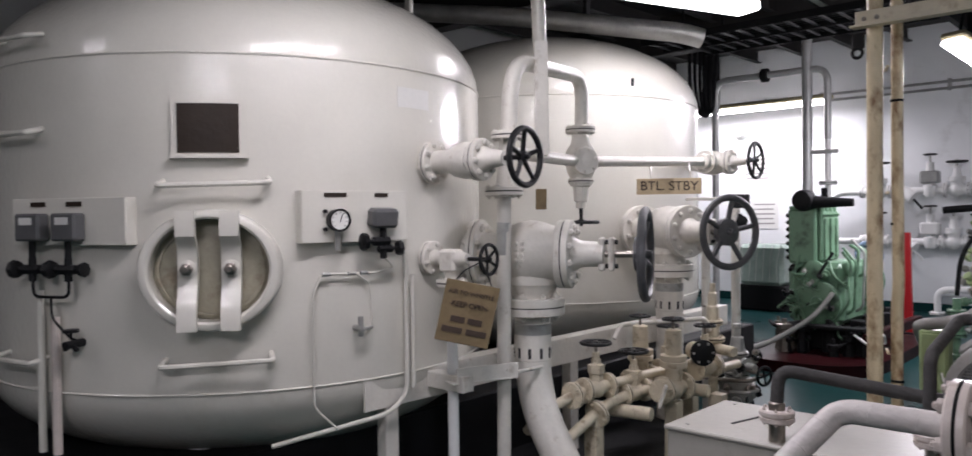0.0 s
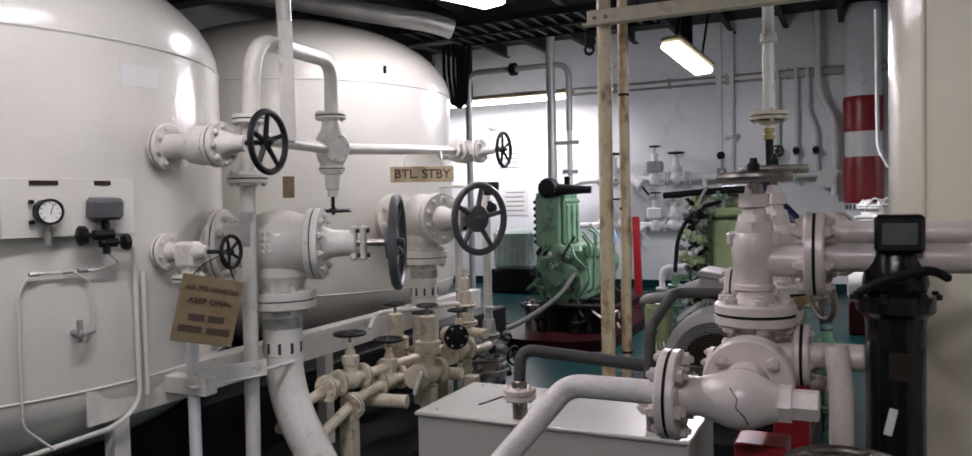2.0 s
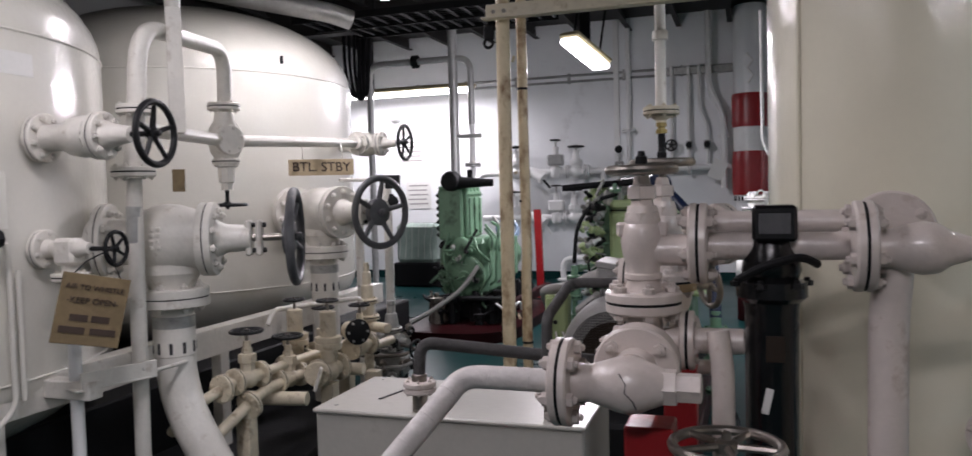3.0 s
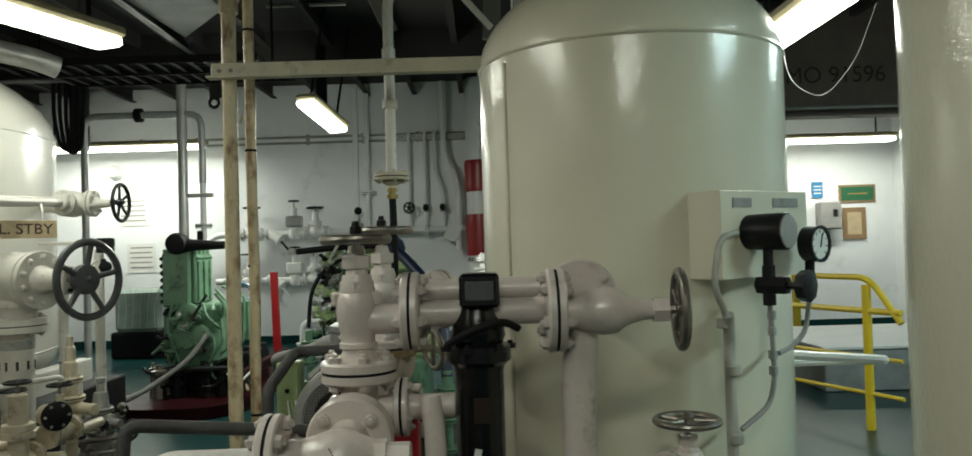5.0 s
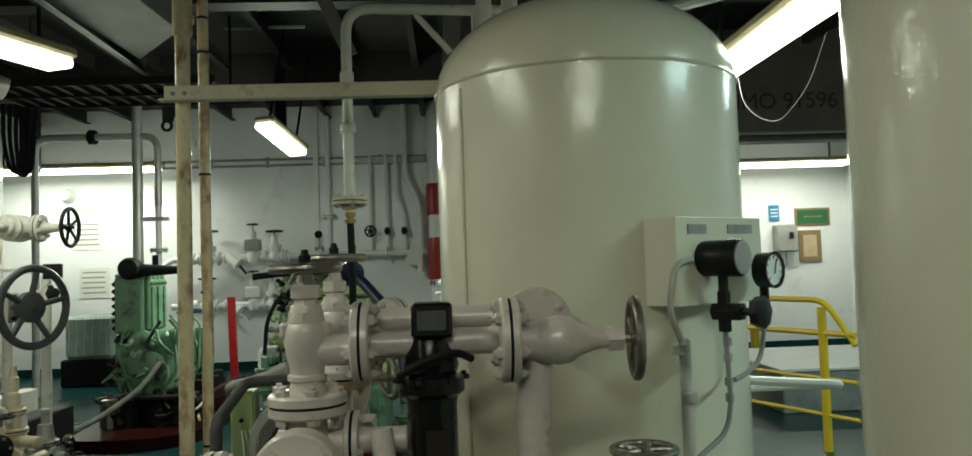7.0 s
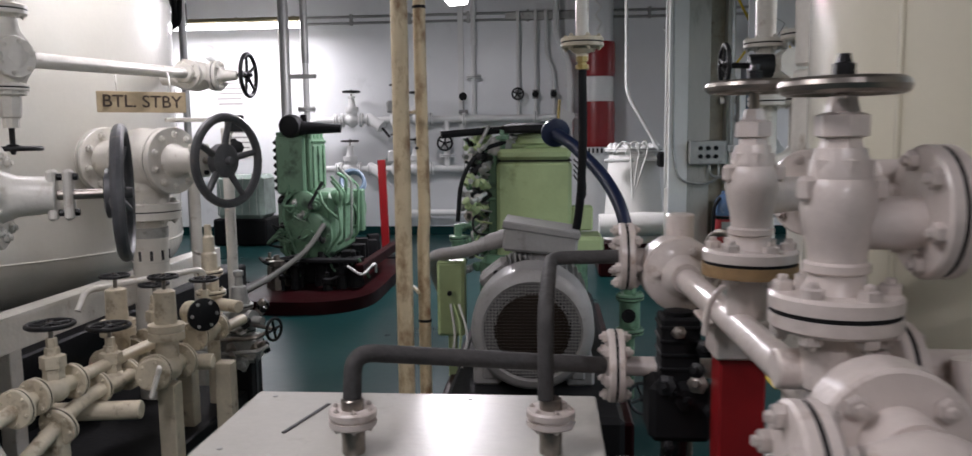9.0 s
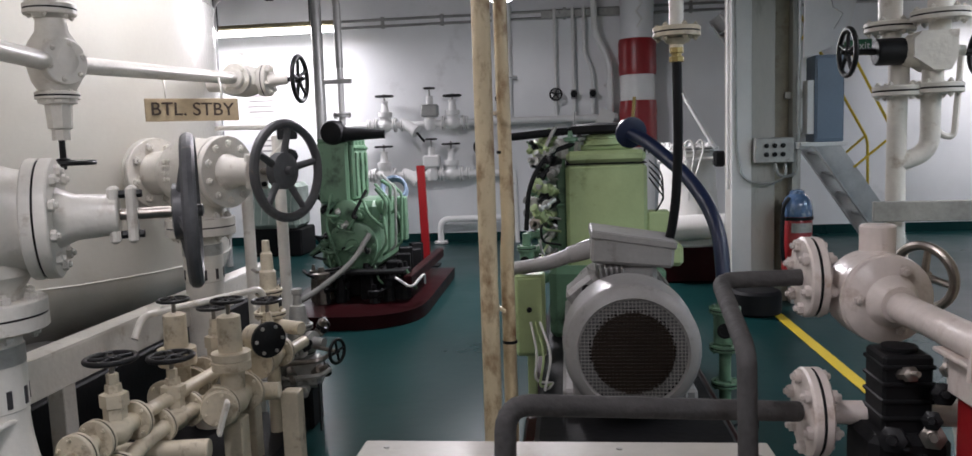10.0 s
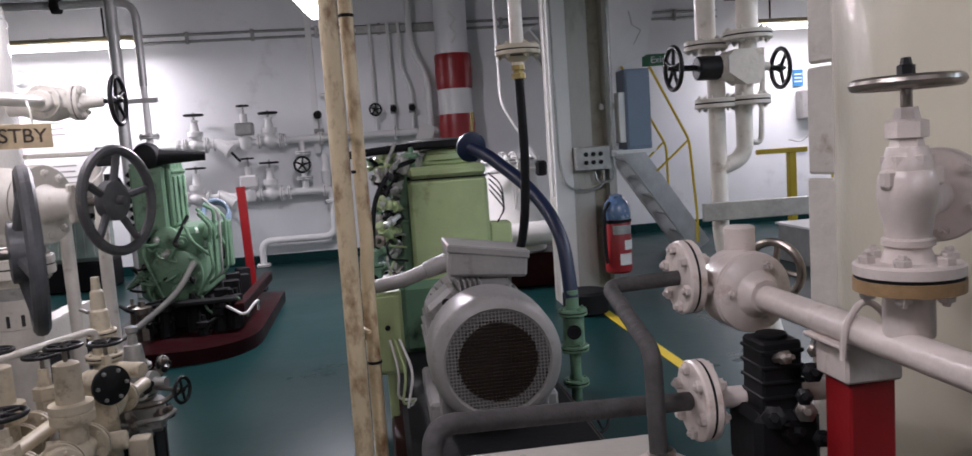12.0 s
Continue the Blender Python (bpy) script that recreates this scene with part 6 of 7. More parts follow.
small_valve(-2.10, 4.50, 0.48, 0.717, 0.065, YD, CREAM_DIRTY, "worn cream manifold valve with black wheel")
small_valve(-1.90, 4.55, 0.50, 0.73, 0.062, YD, CREAM_DIRTY, "worn cream manifold valve with black wheel")
mp = thing("manifold_pipe", (-2.0, 4.1, 0), "worn cream manifold pipes joining small valves", "pipe")
part("pipe", tube(B(), [(-2.30, 3.50, 0.30), (-2.20, 3.47, 0.40), (-2.10, 3.50, 0.47), (-2.08, 3.66, 0.50), (-2.0, 4.9, 0.50)], 0.024, 14, 0.08), CREAM_DIRTY, mp)
part("pipe", tube(B(), [(-2.10, 3.15, 0.08), (-2.08, 3.36, 0.24), (-2.03, 3.62, 0.37), (-2.05, 3.86, 0.425), (-1.90, 4.95, 0.46)], 0.026, 14, 0.10), CREAM_DIRTY, mp)
part("header", rod(B(), (-2.2, 3.9, 0.36), (-1.88, 3.95, 0.36), 0.034, seg=20), CREAM_DIRTY, mp)
part("header", rod(B(), (-2.2, 4.38, 0.40), (-1.82, 4.43, 0.40), 0.034, seg=20), CREAM_DIRTY, mp)
flange(mp, (-2.085, 3.58, 0.49), YD, 0.064, 0.014, 6, CREAM_DIRTY)
flange(mp, (-2.03, 3.70, 0.39), (0.1, 1, 0.25), 0.066, 0.014, 6, CREAM_DIRTY)
flange(mp, (-1.90, 4.08, 0.45), (0.4, -0.9, 0), 0.062, 0.014, 6, CREAM_DIRTY)
part("lever_handle", box(B(), (-1.86, 4.02, 0.44), (0.016, 0.045, 0.12), 30, 0.006, 18), CREAM, mp)
for x, y in ((-2.05, 3.7), (-1.9, 4.2), (-2.02, 4.6), (-1.80, 4.5)):
    part("support", box(B(), (x, y, 0.19), (0.07, 0.07, 0.38), 0, 0.004), CREAM_DIRTY, mp)
part("cover_disc", lathe(B(), (-1.86, 4.44, 0.60), (0.75, -0.65, 0), [(0, 0.07), (0.012, 0.07), (0.014, 0.066)], 28), BLACK, mp, "round black blank cover")
part("cover_neck", rod(B(), (-1.96, 4.53, 0.59), (-1.86, 4.44, 0.60), 0.05, seg=18), CREAM_DIRTY, mp)
for i in range(6):
    q = i * math.pi / 3
    e = V(-1.86, 4.44, 0.60) + V(0.75, -0.65, 0).normalized() * 0.013 + V(0.65, 0.75, 0).normalized() * 0.054 * math.cos(q) + V(0, 0, 0.054 * math.sin(q))
    bolt(mp, e, (0.75, -0.65, 0), 0.008, SILVER)
part("rail_pipe", tube(B(), [(-2.27, 4.22, 0.66), (-2.26, 4.27, 0.735), (-2.02, 4.78, 0.735), (-2.01, 4.82, 0.66)], 0.014, 10, 0.03), CREAM, mp)
rv2 = thing("relief_valve", (-2.03, 4.90, 0.35), "yellowed cream relief valve with brass cap", "valve", "manifold valves")
part("body", lathe(B(), (-2.03, 4.90, 0.45), (0, 0, 1), [(0, 0.04), (0.06, 0.05), (0.10, 0.045), (0.14, 0.04), (0.34, 0.036), (0.35, 0.028), (0.42, 0.026), (0.43, 0.018), (0.48, 0.016)], 20), CREAM_DIRTY, rv2)
flange(rv2, (-2.03, 4.90, 0.60), (0, 0, 1), 0.07, 0.013, 6, CREAM_DIRTY)
flange(rv2, (-2.03, 4.90, 0.70), (0, 0, 1), 0.06, 0.013, 6, CREAM_DIRTY)
part("side_outlet", rod(B(), (-2.03, 4.90, 0.55), (-1.86, 4.82, 0.55), 0.03, seg=14), CREAM_DIRTY, rv2)
part("inlet_pipe", rod(B(), (-2.03, 4.90, 0.0), (-2.03, 4.90, 0.46), 0.03, seg=14), CREAM_DIRTY, rv2)
part("lever", box(B(), (-2.07, 4.86, 0.80), (0.016, 0.10, 0.012), 35, 0.003), BARE, rv2)
# oily silver reducing set beside the walkway
sv = thing("reducing_valve", (-1.98, 5.15, 0), "oily grey reducing valve set with small side wheel", "valve")
part("stand", box(B(), (-2.0, 5.15, 0.10), (0.16, 0.16, 0.20), 0, 0.01), DARK, sv)
part("lower_block", box(B(), (-1.98, 5.12, 0.27), (0.20, 0.13, 0.14), 10, 0.02), SILVER, sv)
flange(sv, (-1.99, 5.14, 0.36), (0, 0, 1), 0.075, 0.014, 6, SILVER)
part("body", lathe(B(), (-1.99, 5.14, 0.37), (0, 0, 1), [(0, 0.045), (0.03, 0.055), (0.06, 0.058), (0.09, 0.045), (0.10, 0.040)], 20), SILVER, sv)
flange(sv, (-1.99, 5.14, 0.485), (0, 0, 1), 0.068, 0.012, 6, SILVER)
part("spring_housing", lathe(B(), (-1.99, 5.14, 0.495), (0, 0, 1), [(0, 0.046), (0.04, 0.043), (0.09, 0.036), (0.095, 0.022), (0.14, 0.018), (0.15, 0.026), (0.17, 0.026), (0.175, 0.012)], 18), SILVER, sv)
part("arm", lathe(B(), (-2.0, 5.13, 0.42), (1, -0.35, 0), [(0, 0.035), (0.07, 0.030), (0.075, 0.05), (0.10, 0.05), (0.105, 0.025), (0.16, 0.022)], 16), SILVER, sv)
part("back_arm", lathe(B(), (-2.0, 5.13, 0.42), (-1, 0.2, 0), [(0, 0.035), (0.08, 0.030), (0.085, 0.05), (0.11, 0.05), (0.115, 0.03), (0.22, 0.03)], 16), SILVER, sv)
rr_ = random.Random(3)
for i in range(14):
    a = V(-2.12 + 0.26 * rr_.random(), 5.02 + 0.2 * rr_.random(), 0.2 + 0.32 * rr_.random())
    d = V(rr_.random() - 0.3, -rr_.random(), rr_.random() - 0.4).normalized()
    k = 0.014 + 0.014 * rr_.random()
    part("fitting", lathe(B(), a, d, [(0, k), (0.03, k), (0.032, k * 1.3), (0.055, k * 1.3), (0.06, k * 0.7), (0.10, k * 0.6), (0.105, k * 0.2)], 8), (SILVER, BARE, BLACK)[i % 3], sv)
for z in (0.27, 0.34):
    part("tube", tube(B(), [(-2.25, 5.0, z), (-2.0, 5.0, z), (-1.84, 4.98, z + 0.02), (-1.82, 5.05, z + 0.03)], 0.012, 8, 0.05), (SILVER, BARE)[int(z > 0.3)], sv)
part("spindle", rod(B(), (-1.90, 5.08, 0.40), (-1.77, 5.03, 0.39), 0.01, seg=8), BARE, sv)
handwheel(sv, (-1.775, 5.033, 0.39), (0.92, -0.35, 0), 0.062, 0.008, BLACK, 4)
part("hanging_strip", box(B(), (-1.83, 4.92, 0.17), (0.008, 0.05, 0.22), 10, 0.002), BLACK, sv)
bs = thing("pipe_stand", (-2.22, 5.62, 0), "cream pipe upright with switch box by standby valve", "pipe")
part("upright", rod(B(), (-2.22, 5.62, 0), (-2.22, 5.62, 1.40), 0.030, seg=14), CREAM, bs)
part("shelf", box(B(), (-2.24, 5.25, 1.435), (0.26, 0.12, 0.02), 30, 0.003), CREAM, bs)
part("switch_box", box(B(), (-2.12, 5.50, 1.42), (0.10, 0.08, 0.09), 20, 0.006), BLACK, bs)
needle_valve(bs, (-2.12, 5.47, 1.29), (0.5, -0.8, 0), 1.6)
part("sensing_pipe", tube(B(), [(-2.12, 5.48, 1.38), (-2.16, 5.45, 1.32), (-2.2, 5.4, 1.28)], 0.006, 6, 0.03), CREAM, bs)

# ---- slim receiver fittings ----
part("weld_line", tube(B(), [(R3[0] - 0.40, R3[1] - 0.255, 0.4), (R3[0] - 0.40, R3[1] - 0.255, 1.88)], 0.006, 6), TANK_B, tank3)
nz = V(R3[0], R3[1], 2.18)
part("top_neck", rod(B(), nz, nz + V(0, 0, 0.12), 0.06, seg=18), CREAM, tank3)
flange(tank3, nz + V(0, 0, 0.10), (0, 0, 1), 0.11, 0.02, 8, CREAM)
part("top_pipe", rod(B(), nz + V(0, 0, 0.1), V(R3[0], R3[1], 3.28), 0.035, seg=14), CREAM, tank3)
part("step_rung", tube(B(), [(1.10, 3.05, 1.0), (1.38, 2.98, 0.985), (1.36, 3.14, 0.96), (1.12, 3.20, 0.95)], 0.014, 8, 0.02), WHITE, tank3)
A3, N3 = V(0.741, 2.712, 0), V(0.574, -0.819, 0)
U3 = V(0.819, 0.574, 0)
B3 = A3 + N3 * 0.10
def on3(u, n, z):
    p = B3 + U3 * u + N3 * n
    return (p.x, p.y, z)
gp = part("gauge_panel", box(B(), on3(0.185, 0, 1.365), (0.37, 0.005, 0.225), 35, 0.001), TANK_B, tank3)
for u in (0.003, 0.367):
    part("side_plate", box(B(), on3(u, -0.055, 1.365), (0.006, 0.11, 0.225), 35, 0.001), TANK_B, gp)
for u, w in ((0.085, 0.075), (0.27, 0.11)):
    part("tag_plate", box(B(), on3(u, 0.004, 1.447), (w, 0.003, 0.024), 35, 0), MOTOR, gp)
gd = V(0.66, -0.75, 0).normalized()
gd2 = V(0.60, -0.80, 0.0).normalized()
bd = part("pressure_switch", lathe(B(), V(*on3(0.12, 0.05, 1.37)), gd, [(-0.06, 0.03), (-0.055, 0.045), (0.05, 0.048), (0.055, 0.045), (0.057, 0.03)], 24), BLACK, gp, "black drum-shaped pressure switch")
part("switch_dial", lathe(B(), V(*on3(0.12, 0.05, 1.37)) + gd * 0.055, gd, [(0, 0.042), (0.004, 0.042), (0.005, 0.038)], 24), MOTOR, bd)
dial_gauge(gp, V(*on3(0.275, 0.055, 1.335)), gd2, 0.046)
part("switch_stem", rod(B(), on3(0.12, 0.05, 1.33), on3(0.12, 0.05, 1.21), 0.013, seg=8), BLACK, gp)
needle_valve(gp, V(*on3(0.12, 0.05, 1.235)), gd, 1.7)
part("gauge_stem", tube(B(), [on3(0.285, 0.06, 1.30), on3(0.285, 0.06, 1.22), on3(0.27, 0.05, 1.10), on3(0.2, 0.05, 1.07), on3(0.15, 0.05, 1.06)], 0.007, 8, 0.04), SILVER, gp)
part("gauge_gland", rod(B(), on3(0.285, 0.06, 1.29), on3(0.285, 0.06, 1.255), 0.013, seg=8), BLACK, gp)
part("sensing_pipe", tube(B(), [on3(0.12, 0.05, 1.2), on3(0.13, 0.05, 1.0), on3(0.12, 0.04, 0.93), on3(0.03, 0.02, 0.88)], 0.007, 8, 0.05), MOTOR, gp)
for z in (1.17, 1.13, 1.07, 1.03):
    part("pipe_union", rod(B(), on3(0.125, 0.05, z), on3(0.125, 0.05, z - 0.022), 0.011, seg=6), SILVER, gp)
part("conduit", tube(B(), [on3(0.05, 0.01, 1.37), on3(-0.03, 0.02, 1.36), on3(-0.06, 0.02, 1.24), on3(-0.02, 0.03, 1.16), on3(0.02, 0.0, 1.08), on3(0.02, 0.0, 0.3)], 0.008, 10, 0.05), COLUMN, gp)
part("conduit", tube(B(), [on3(-0.02, 0.03, 1.17), on3(0.02, 0.0, 1.09), on3(0.02, 0.0, 0.25)], 0.0145, 12, 0.03), COLUMN, gp)
for z in (1.16, 1.04, 0.87):
    part("clamp", rod(B(), on3(0.02 if z < 1.1 else -0.01, 0.01, z), on3(0.02 if z < 1.1 else -0.01, 0.01, z - 0.025), 0.020, seg=12), COLUMN, gp)

# ---- column and what hangs on it ----
solid("pillar", quad_prism(B(), [(0.56, 7.77), (0.87, 7.77), (0.87, 7.89), (1.00, 7.89), (1.00, 7.77), (1.06, 7.77), (1.06, 8.07), (0.56, 8.07)], 0, H0), COLUMN, "grey stained steel pillar from deck to deckhead", "pillar", kind="structure")
solid("trim_pillar", box(B(), (0.62, 7.76, H0 / 2), (0.15, 0.02, H0), 0, 0.004), WHITE, "white painted pillar edge strip", "trim", kind="structure")
solid("trim_groove", box(B(), (0.935, 7.885, H0 / 2), (0.125, 0.012, H0), 0, 0), OLD_CREAM, "rust stained groove of steel pillar", "trim", kind="structure")
cx_ = thing("switch_box", (0.84, 7.70, 1.1), "grey push button box on pillar", "switch")
part("case", box(B(), (0.845, 7.72, 1.19), (0.29, 0.09, 0.19), 0, 0.008), SILVER, cx_)
for i in range(3):
    for j in range(2):
        part("button", lathe(B(), (0.785 + 0.06 * i, 7.675, 1.16 + 0.065 * j), (0, -1, 0), [(0, 0.018), (0.012, 0.018), (0.015, 0.012)], 12), BLACK, cx_)
part("cable", tube(B(), [(0.93, 7.72, 1.12), (0.94, 7.70, 0.98), (0.80, 7.70, 0.93), (0.62, 7.72, 0.97), (0.58, 7.75, 1.2), (0.57, 7.76, 3.0)], 0.010, 8, 0.08), SILVER, cx_)
part("cable", tube(B(), [(0.86, 7.72, 1.12), (0.87, 7.70, 0.99), (1.02, 7.70, 1.0), (1.03, 7.75, 3.2)], 0.012, 8, 0.06), SILVER, cx_)
for i, x in enumerate((0.53, 0.56)):
    part("conduit", rod(B(), (x, 7.80, 0.9), (x, 7.80, H0 - 0.01), 0.011, seg=8), WHITE, cx_)
ex = thing("fire_extinguisher", (0.99, 7.60, 0.28), "red fire extinguisher with clear plastic cover on pillar", "extinguisher")
part("cylinder", lathe(B(), (0.99, 7.60, 0.27), (0, 0, 1), [(0, 0.09), (0.02, 0.108), (0.42, 0.108), (0.47, 0.08), (0.50, 0.03), (0.54, 0.025)], 28), RED, ex)
part("cover", lathe(B(), (0.99, 7.60, 0.70), (0, 0, 1), [(0, 0.110), (0.04, 0.112), (0.10, 0.104), (0.14, 0.085), (0.165, 0.055), (0.19, 0.05), (0.2, 0.02)], 20), CLEAR_BLUE, ex, "bluish plastic cover")
part("label_patch", wrap_patch(B(), (0.99, 7.60), 0.109, 0.585, 0.655, -125, -35), SILVER, ex)
part("label_patch", wrap_patch(B(), (0.99, 7.60), 0.109, 0.46, 0.535, -78, -25), PAPER, ex)
part("label_patch", wrap_patch(B(), (0.99, 7.60), 0.109, 0.34, 0.43, -100, -40), PAPER, ex)
part("hose", tube(B(), [(0.92, 7.55, 0.84), (0.87, 7.53, 0.78), (0.865, 7.53, 0.5), (0.88, 7.54, 0.36)], 0.014, 8, 0.05), RUBBER, ex)
part("strap", lathe(B(), (0.99, 7.60, 0.675), (0, 0, 1), [(0, 0.115), (0.022, 0.115)], 28), RUBBER, ex)
part("bracket", box(B(), (0.985, 7.72, 0.5), (0.1, 0.06, 0.4), 0, 0.004), DARK, ex)
bc = thing("wall_cabinet", (1.24, 7.75, 1.2), "blue grey enamelled cabinet fixed beside pillar", "cabinet")
part("case", box(B(), (1.24, 7.80, 1.56), (0.21, 0.22, 0.64), 0, 0.006), CABINET, bc)
part("door", box(B(), (1.24, 7.685, 1.56), (0.185, 0.012, 0.60), 0, 0.004), CABINET, bc)
part("side_panel", box(B(), (1.11, 7.76, 1.50), (0.05, 0.12, 0.40), 0, 0.004), WHITE, bc)
part("shelf", box(B(), (1.20, 7.74, 1.225), (0.34, 0.16, 0.03), 0, 0.003), WHITE, bc)
part("lamp_bracket", box(B(), (1.05, 7.72, 1.22), (0.1, 0.06, 0.05), 0, 0.004), WHITE, bc)
part("arm", box(B(), (1.06, 7.84, 1.6), (0.2, 0.04, 0.05), 0, 0.003), SILVER, bc)
# round block added in place of the pillar's black-painted foot
db = thing("pillar_foot", (0.70, 7.50, 0), "low black round block for black-painted pillar foot", "drum")
part("drum", lathe(B(), (0.66, 7.45, 0), (0, 0, 1), [(0, 0.16), (0.02, 0.18), (0.16, 0.18), (0.18, 0.16)], 24), RUBBER, db)

# ---- relief valve tree behind the slim receiver ----
rt = thing("relief_valve", (0.47, 4.47, 0), "cream twin relief valve tree with two black wheels", "valve")
part("body", lathe(B(), (0.44, 4.45, 1.585), (1, 0, -0.05), [(0, 0.03), (0.01, 0.045), (0.03, 0.052), (0.08, 0.052), (0.1, 0.04)], 24), CREAM, rt)
part("front_body", xz_prism(B(), [(0.49, 1.645), (0.605, 1.645), (0.605, 1.555), (0.585, 1.515), (0.53, 1.515), (0.465, 1.56), (0.465, 1.62)], 4.39, 4.51), CREAM, rt)
part("spindle_boss", lathe(B(), (0.60, 4.45, 1.58), (1, -0.1, 0), [(0, 0.035), (0.02, 0.03), (0.025, 0.02), (0.05, 0.016)], 12), CREAM, rt)
part("gland", rod(B(), (0.36, 4.45, 1.585), (0.455, 4.45, 1.585), 0.046, seg=12), BLACK, rt)
for x, s, z, r, n in ((0.27, -1, 1.59, 0.088, 5), (0.70, 1, 1.57, 0.082, 3)):
    part("spindle", rod(B(), (0.45, 4.45, 1.585), (x, 4.45, z), 0.011, seg=8), BLACK, rt)
    handwheel(rt, (x, 4.45, z), (s, -0.02, 0), r, 0.009, BLACK, n)
for x, y, z, r in ((0.45, 4.56, 1.68, 0.085), (0.57, 4.45, 1.70, 0.092), (0.45, 4.48, 1.452, 0.082), (0.565, 4.46, 1.456, 0.088)):
    flange(rt, (x, y, z), (0, 0, 1), r, 0.018, 6, CREAM)
for x, y, z0, z1 in ((0.57, 4.45, 1.63, 1.70), (0.555, 4.46, 1.45, 1.53), (0.46, 4.50, 1.45, 1.55), (0.45, 4.55, 1.55, 1.68)):
    part("neck", rod(B(), (x, y, z0), (x, y, z1), 0.034, seg=16), CREAM, rt)
for x, y in ((0.45, 4.56), (0.57, 4.45)):
    part("riser", rod(B(), (x, y, 1.70), (x, y, 3.28), 0.04, seg=18), CREAM, rt)
part("down_pipe", tube(B(), [(0.445, 4.47, 1.44), (0.445, 4.47, 0.90), (0.50, 4.45, 0.70), (0.62, 4.42, 0.62), (0.7, 4.4, 0)], 0.032, 16, 0.12), CREAM, rt)
part("down_pipe", tube(B(), [(0.555, 4.47, 1.44), (0.555, 4.47, 1.24), (0.445, 4.47, 1.20)], 0.032, 16, 0.12), CREAM, rt)
part("clamp_plate", box(B(), (0.60, 4.40, 1.04), (0.5, 0.02, 0.07), -4, 0.003), SILVER, rt)
for z in (0.96, 1.0):
    part("rail_stub", tube(B(), [(0.62, 4.1, z - 0.02), (0.75, 4.2, z + 0.04), (1.0, 4.2, z)], 0.016, 8, 0.03), CREAM, rt)
part("bent_pipe", tube(B(), [(0.66, 4.7, 1.6), (0.68, 4.7, 1.30), (0.74, 4.7, 1.28), (0.76, 4.7, 1.62)], 0.012, 8, 0.05), CREAM, rt)
pn_ = thing("lagging_panel", (0.36, 3.3, 0), "stacked pale insulation panels on receiver side", "panel")
for i, (z0, z1) in enumerate(((1.50, 1.72), (1.22, 1.49), (0.4, 1.21))):
    part("panel", box(B(), (0.275 - 0.004 * i, 3.42, (z0 + z1) / 2), (0.035, 0.12, z1 - z0), 20, 0.006), CREAM, pn_)

# ---- pipes and valves on the bulkhead ----
WY = 11.82
bp_ = thing("bulkhead_pipe", (-2.2, WY, 0), "white painted pipes and flanges along bulkhead", "pipe", "bulkhead pipes")
part("upper_pipe", tube(B(), [(-3.75, WY, 1.42), (-3.62, WY, 1.59), (-0.05, WY, 1.59)], 0.045, 14, 0.1), WHITE, bp_)
part("lower_pipe", tube(B(), [(-3.6, WY, 0.93), (-1.47, WY, 0.93)], 0.045, 14), WHITE, bp_)
part("drop_pipe", tube(B(), [(-1.47, WY, 0.95), (-1.47, WY, 0.33), (-2.40, WY, 0.33), (-2.40, WY, 0.0)], 0.042, 14, 0.14), WHITE, bp_)
part("end_pipe", tube(B(), [(-1.40, WY, 0.95), (-1.38, WY, 0.0)], 0.03, 12), WHITE, bp_)
flange(bp_, (-2.40, WY, 0.02), (0, 0, 1), 0.09, 0.015, 4, WHITE)
flange(bp_, (-1.47, WY, 0.78), (0, 0, 1), 0.085, 0.02, 4, WHITE)
for x in (-3.3, -2.85, -2.0, -1.55, -0.6):
    for z in (1.59, 0.93):
        if x < -1.4 or z > 1:
            flange(bp_, (x, WY, z), (1, 0, 0), 0.085, 0.022, 4, WHITE)
            part("bracket", box(B(), (x + 0.1, (WY + Y1) / 2, z), (0.05, Y1 - WY - 0.01, 0.05), 0, 0.004), WHITE, bp_)
part("cross_pipe", tube(B(), [(-1.79, WY, 1.59), (-1.79, WY, 0.93)], 0.04, 14), WHITE, bp_)


def wall_valve(x, z, zw, label, mat=WHITE, tall=0.0):
    t = thing("globe_valve", (x, WY, z - 0.1), label, "valve", "bulkhead valves")
    part("body", lathe(B(), (x - 0.13, WY, z), (1, 0, 0), [(0, 0.05), (0.05, 0.055), (0.09, 0.085), (0.13, 0.095), (0.17, 0.085), (0.21, 0.055), (0.26, 0.05)], 20), mat, t)
    for s in (-1, 1):
        flange(t, (x + 0.13 * s, WY, z), (1, 0, 0), 0.095, 0.02, 4, mat)
    h = zw - z
    part("bonnet", lathe(B(), (x, WY, z + 0.06), (0, 0, 1), [(0, 0.075), (h * 0.12, 0.075), (h * 0.13, 0.095), (h * 0.30, 0.095), (h * 0.31, 0.055), (h * 0.6, 0.04), (h * 0.61, 0.05), (h * 0.68, 0.05)], 16), mat, t)
    part("spindle", rod(B(), (x, WY, z + h * 0.6), (x, WY, zw + 0.03), 0.014, seg=8), SILVER, t)
    handwheel(t, (x, WY, zw), (0, 0, 1), 0.125, 0.014, BLACK, 4)
    return t


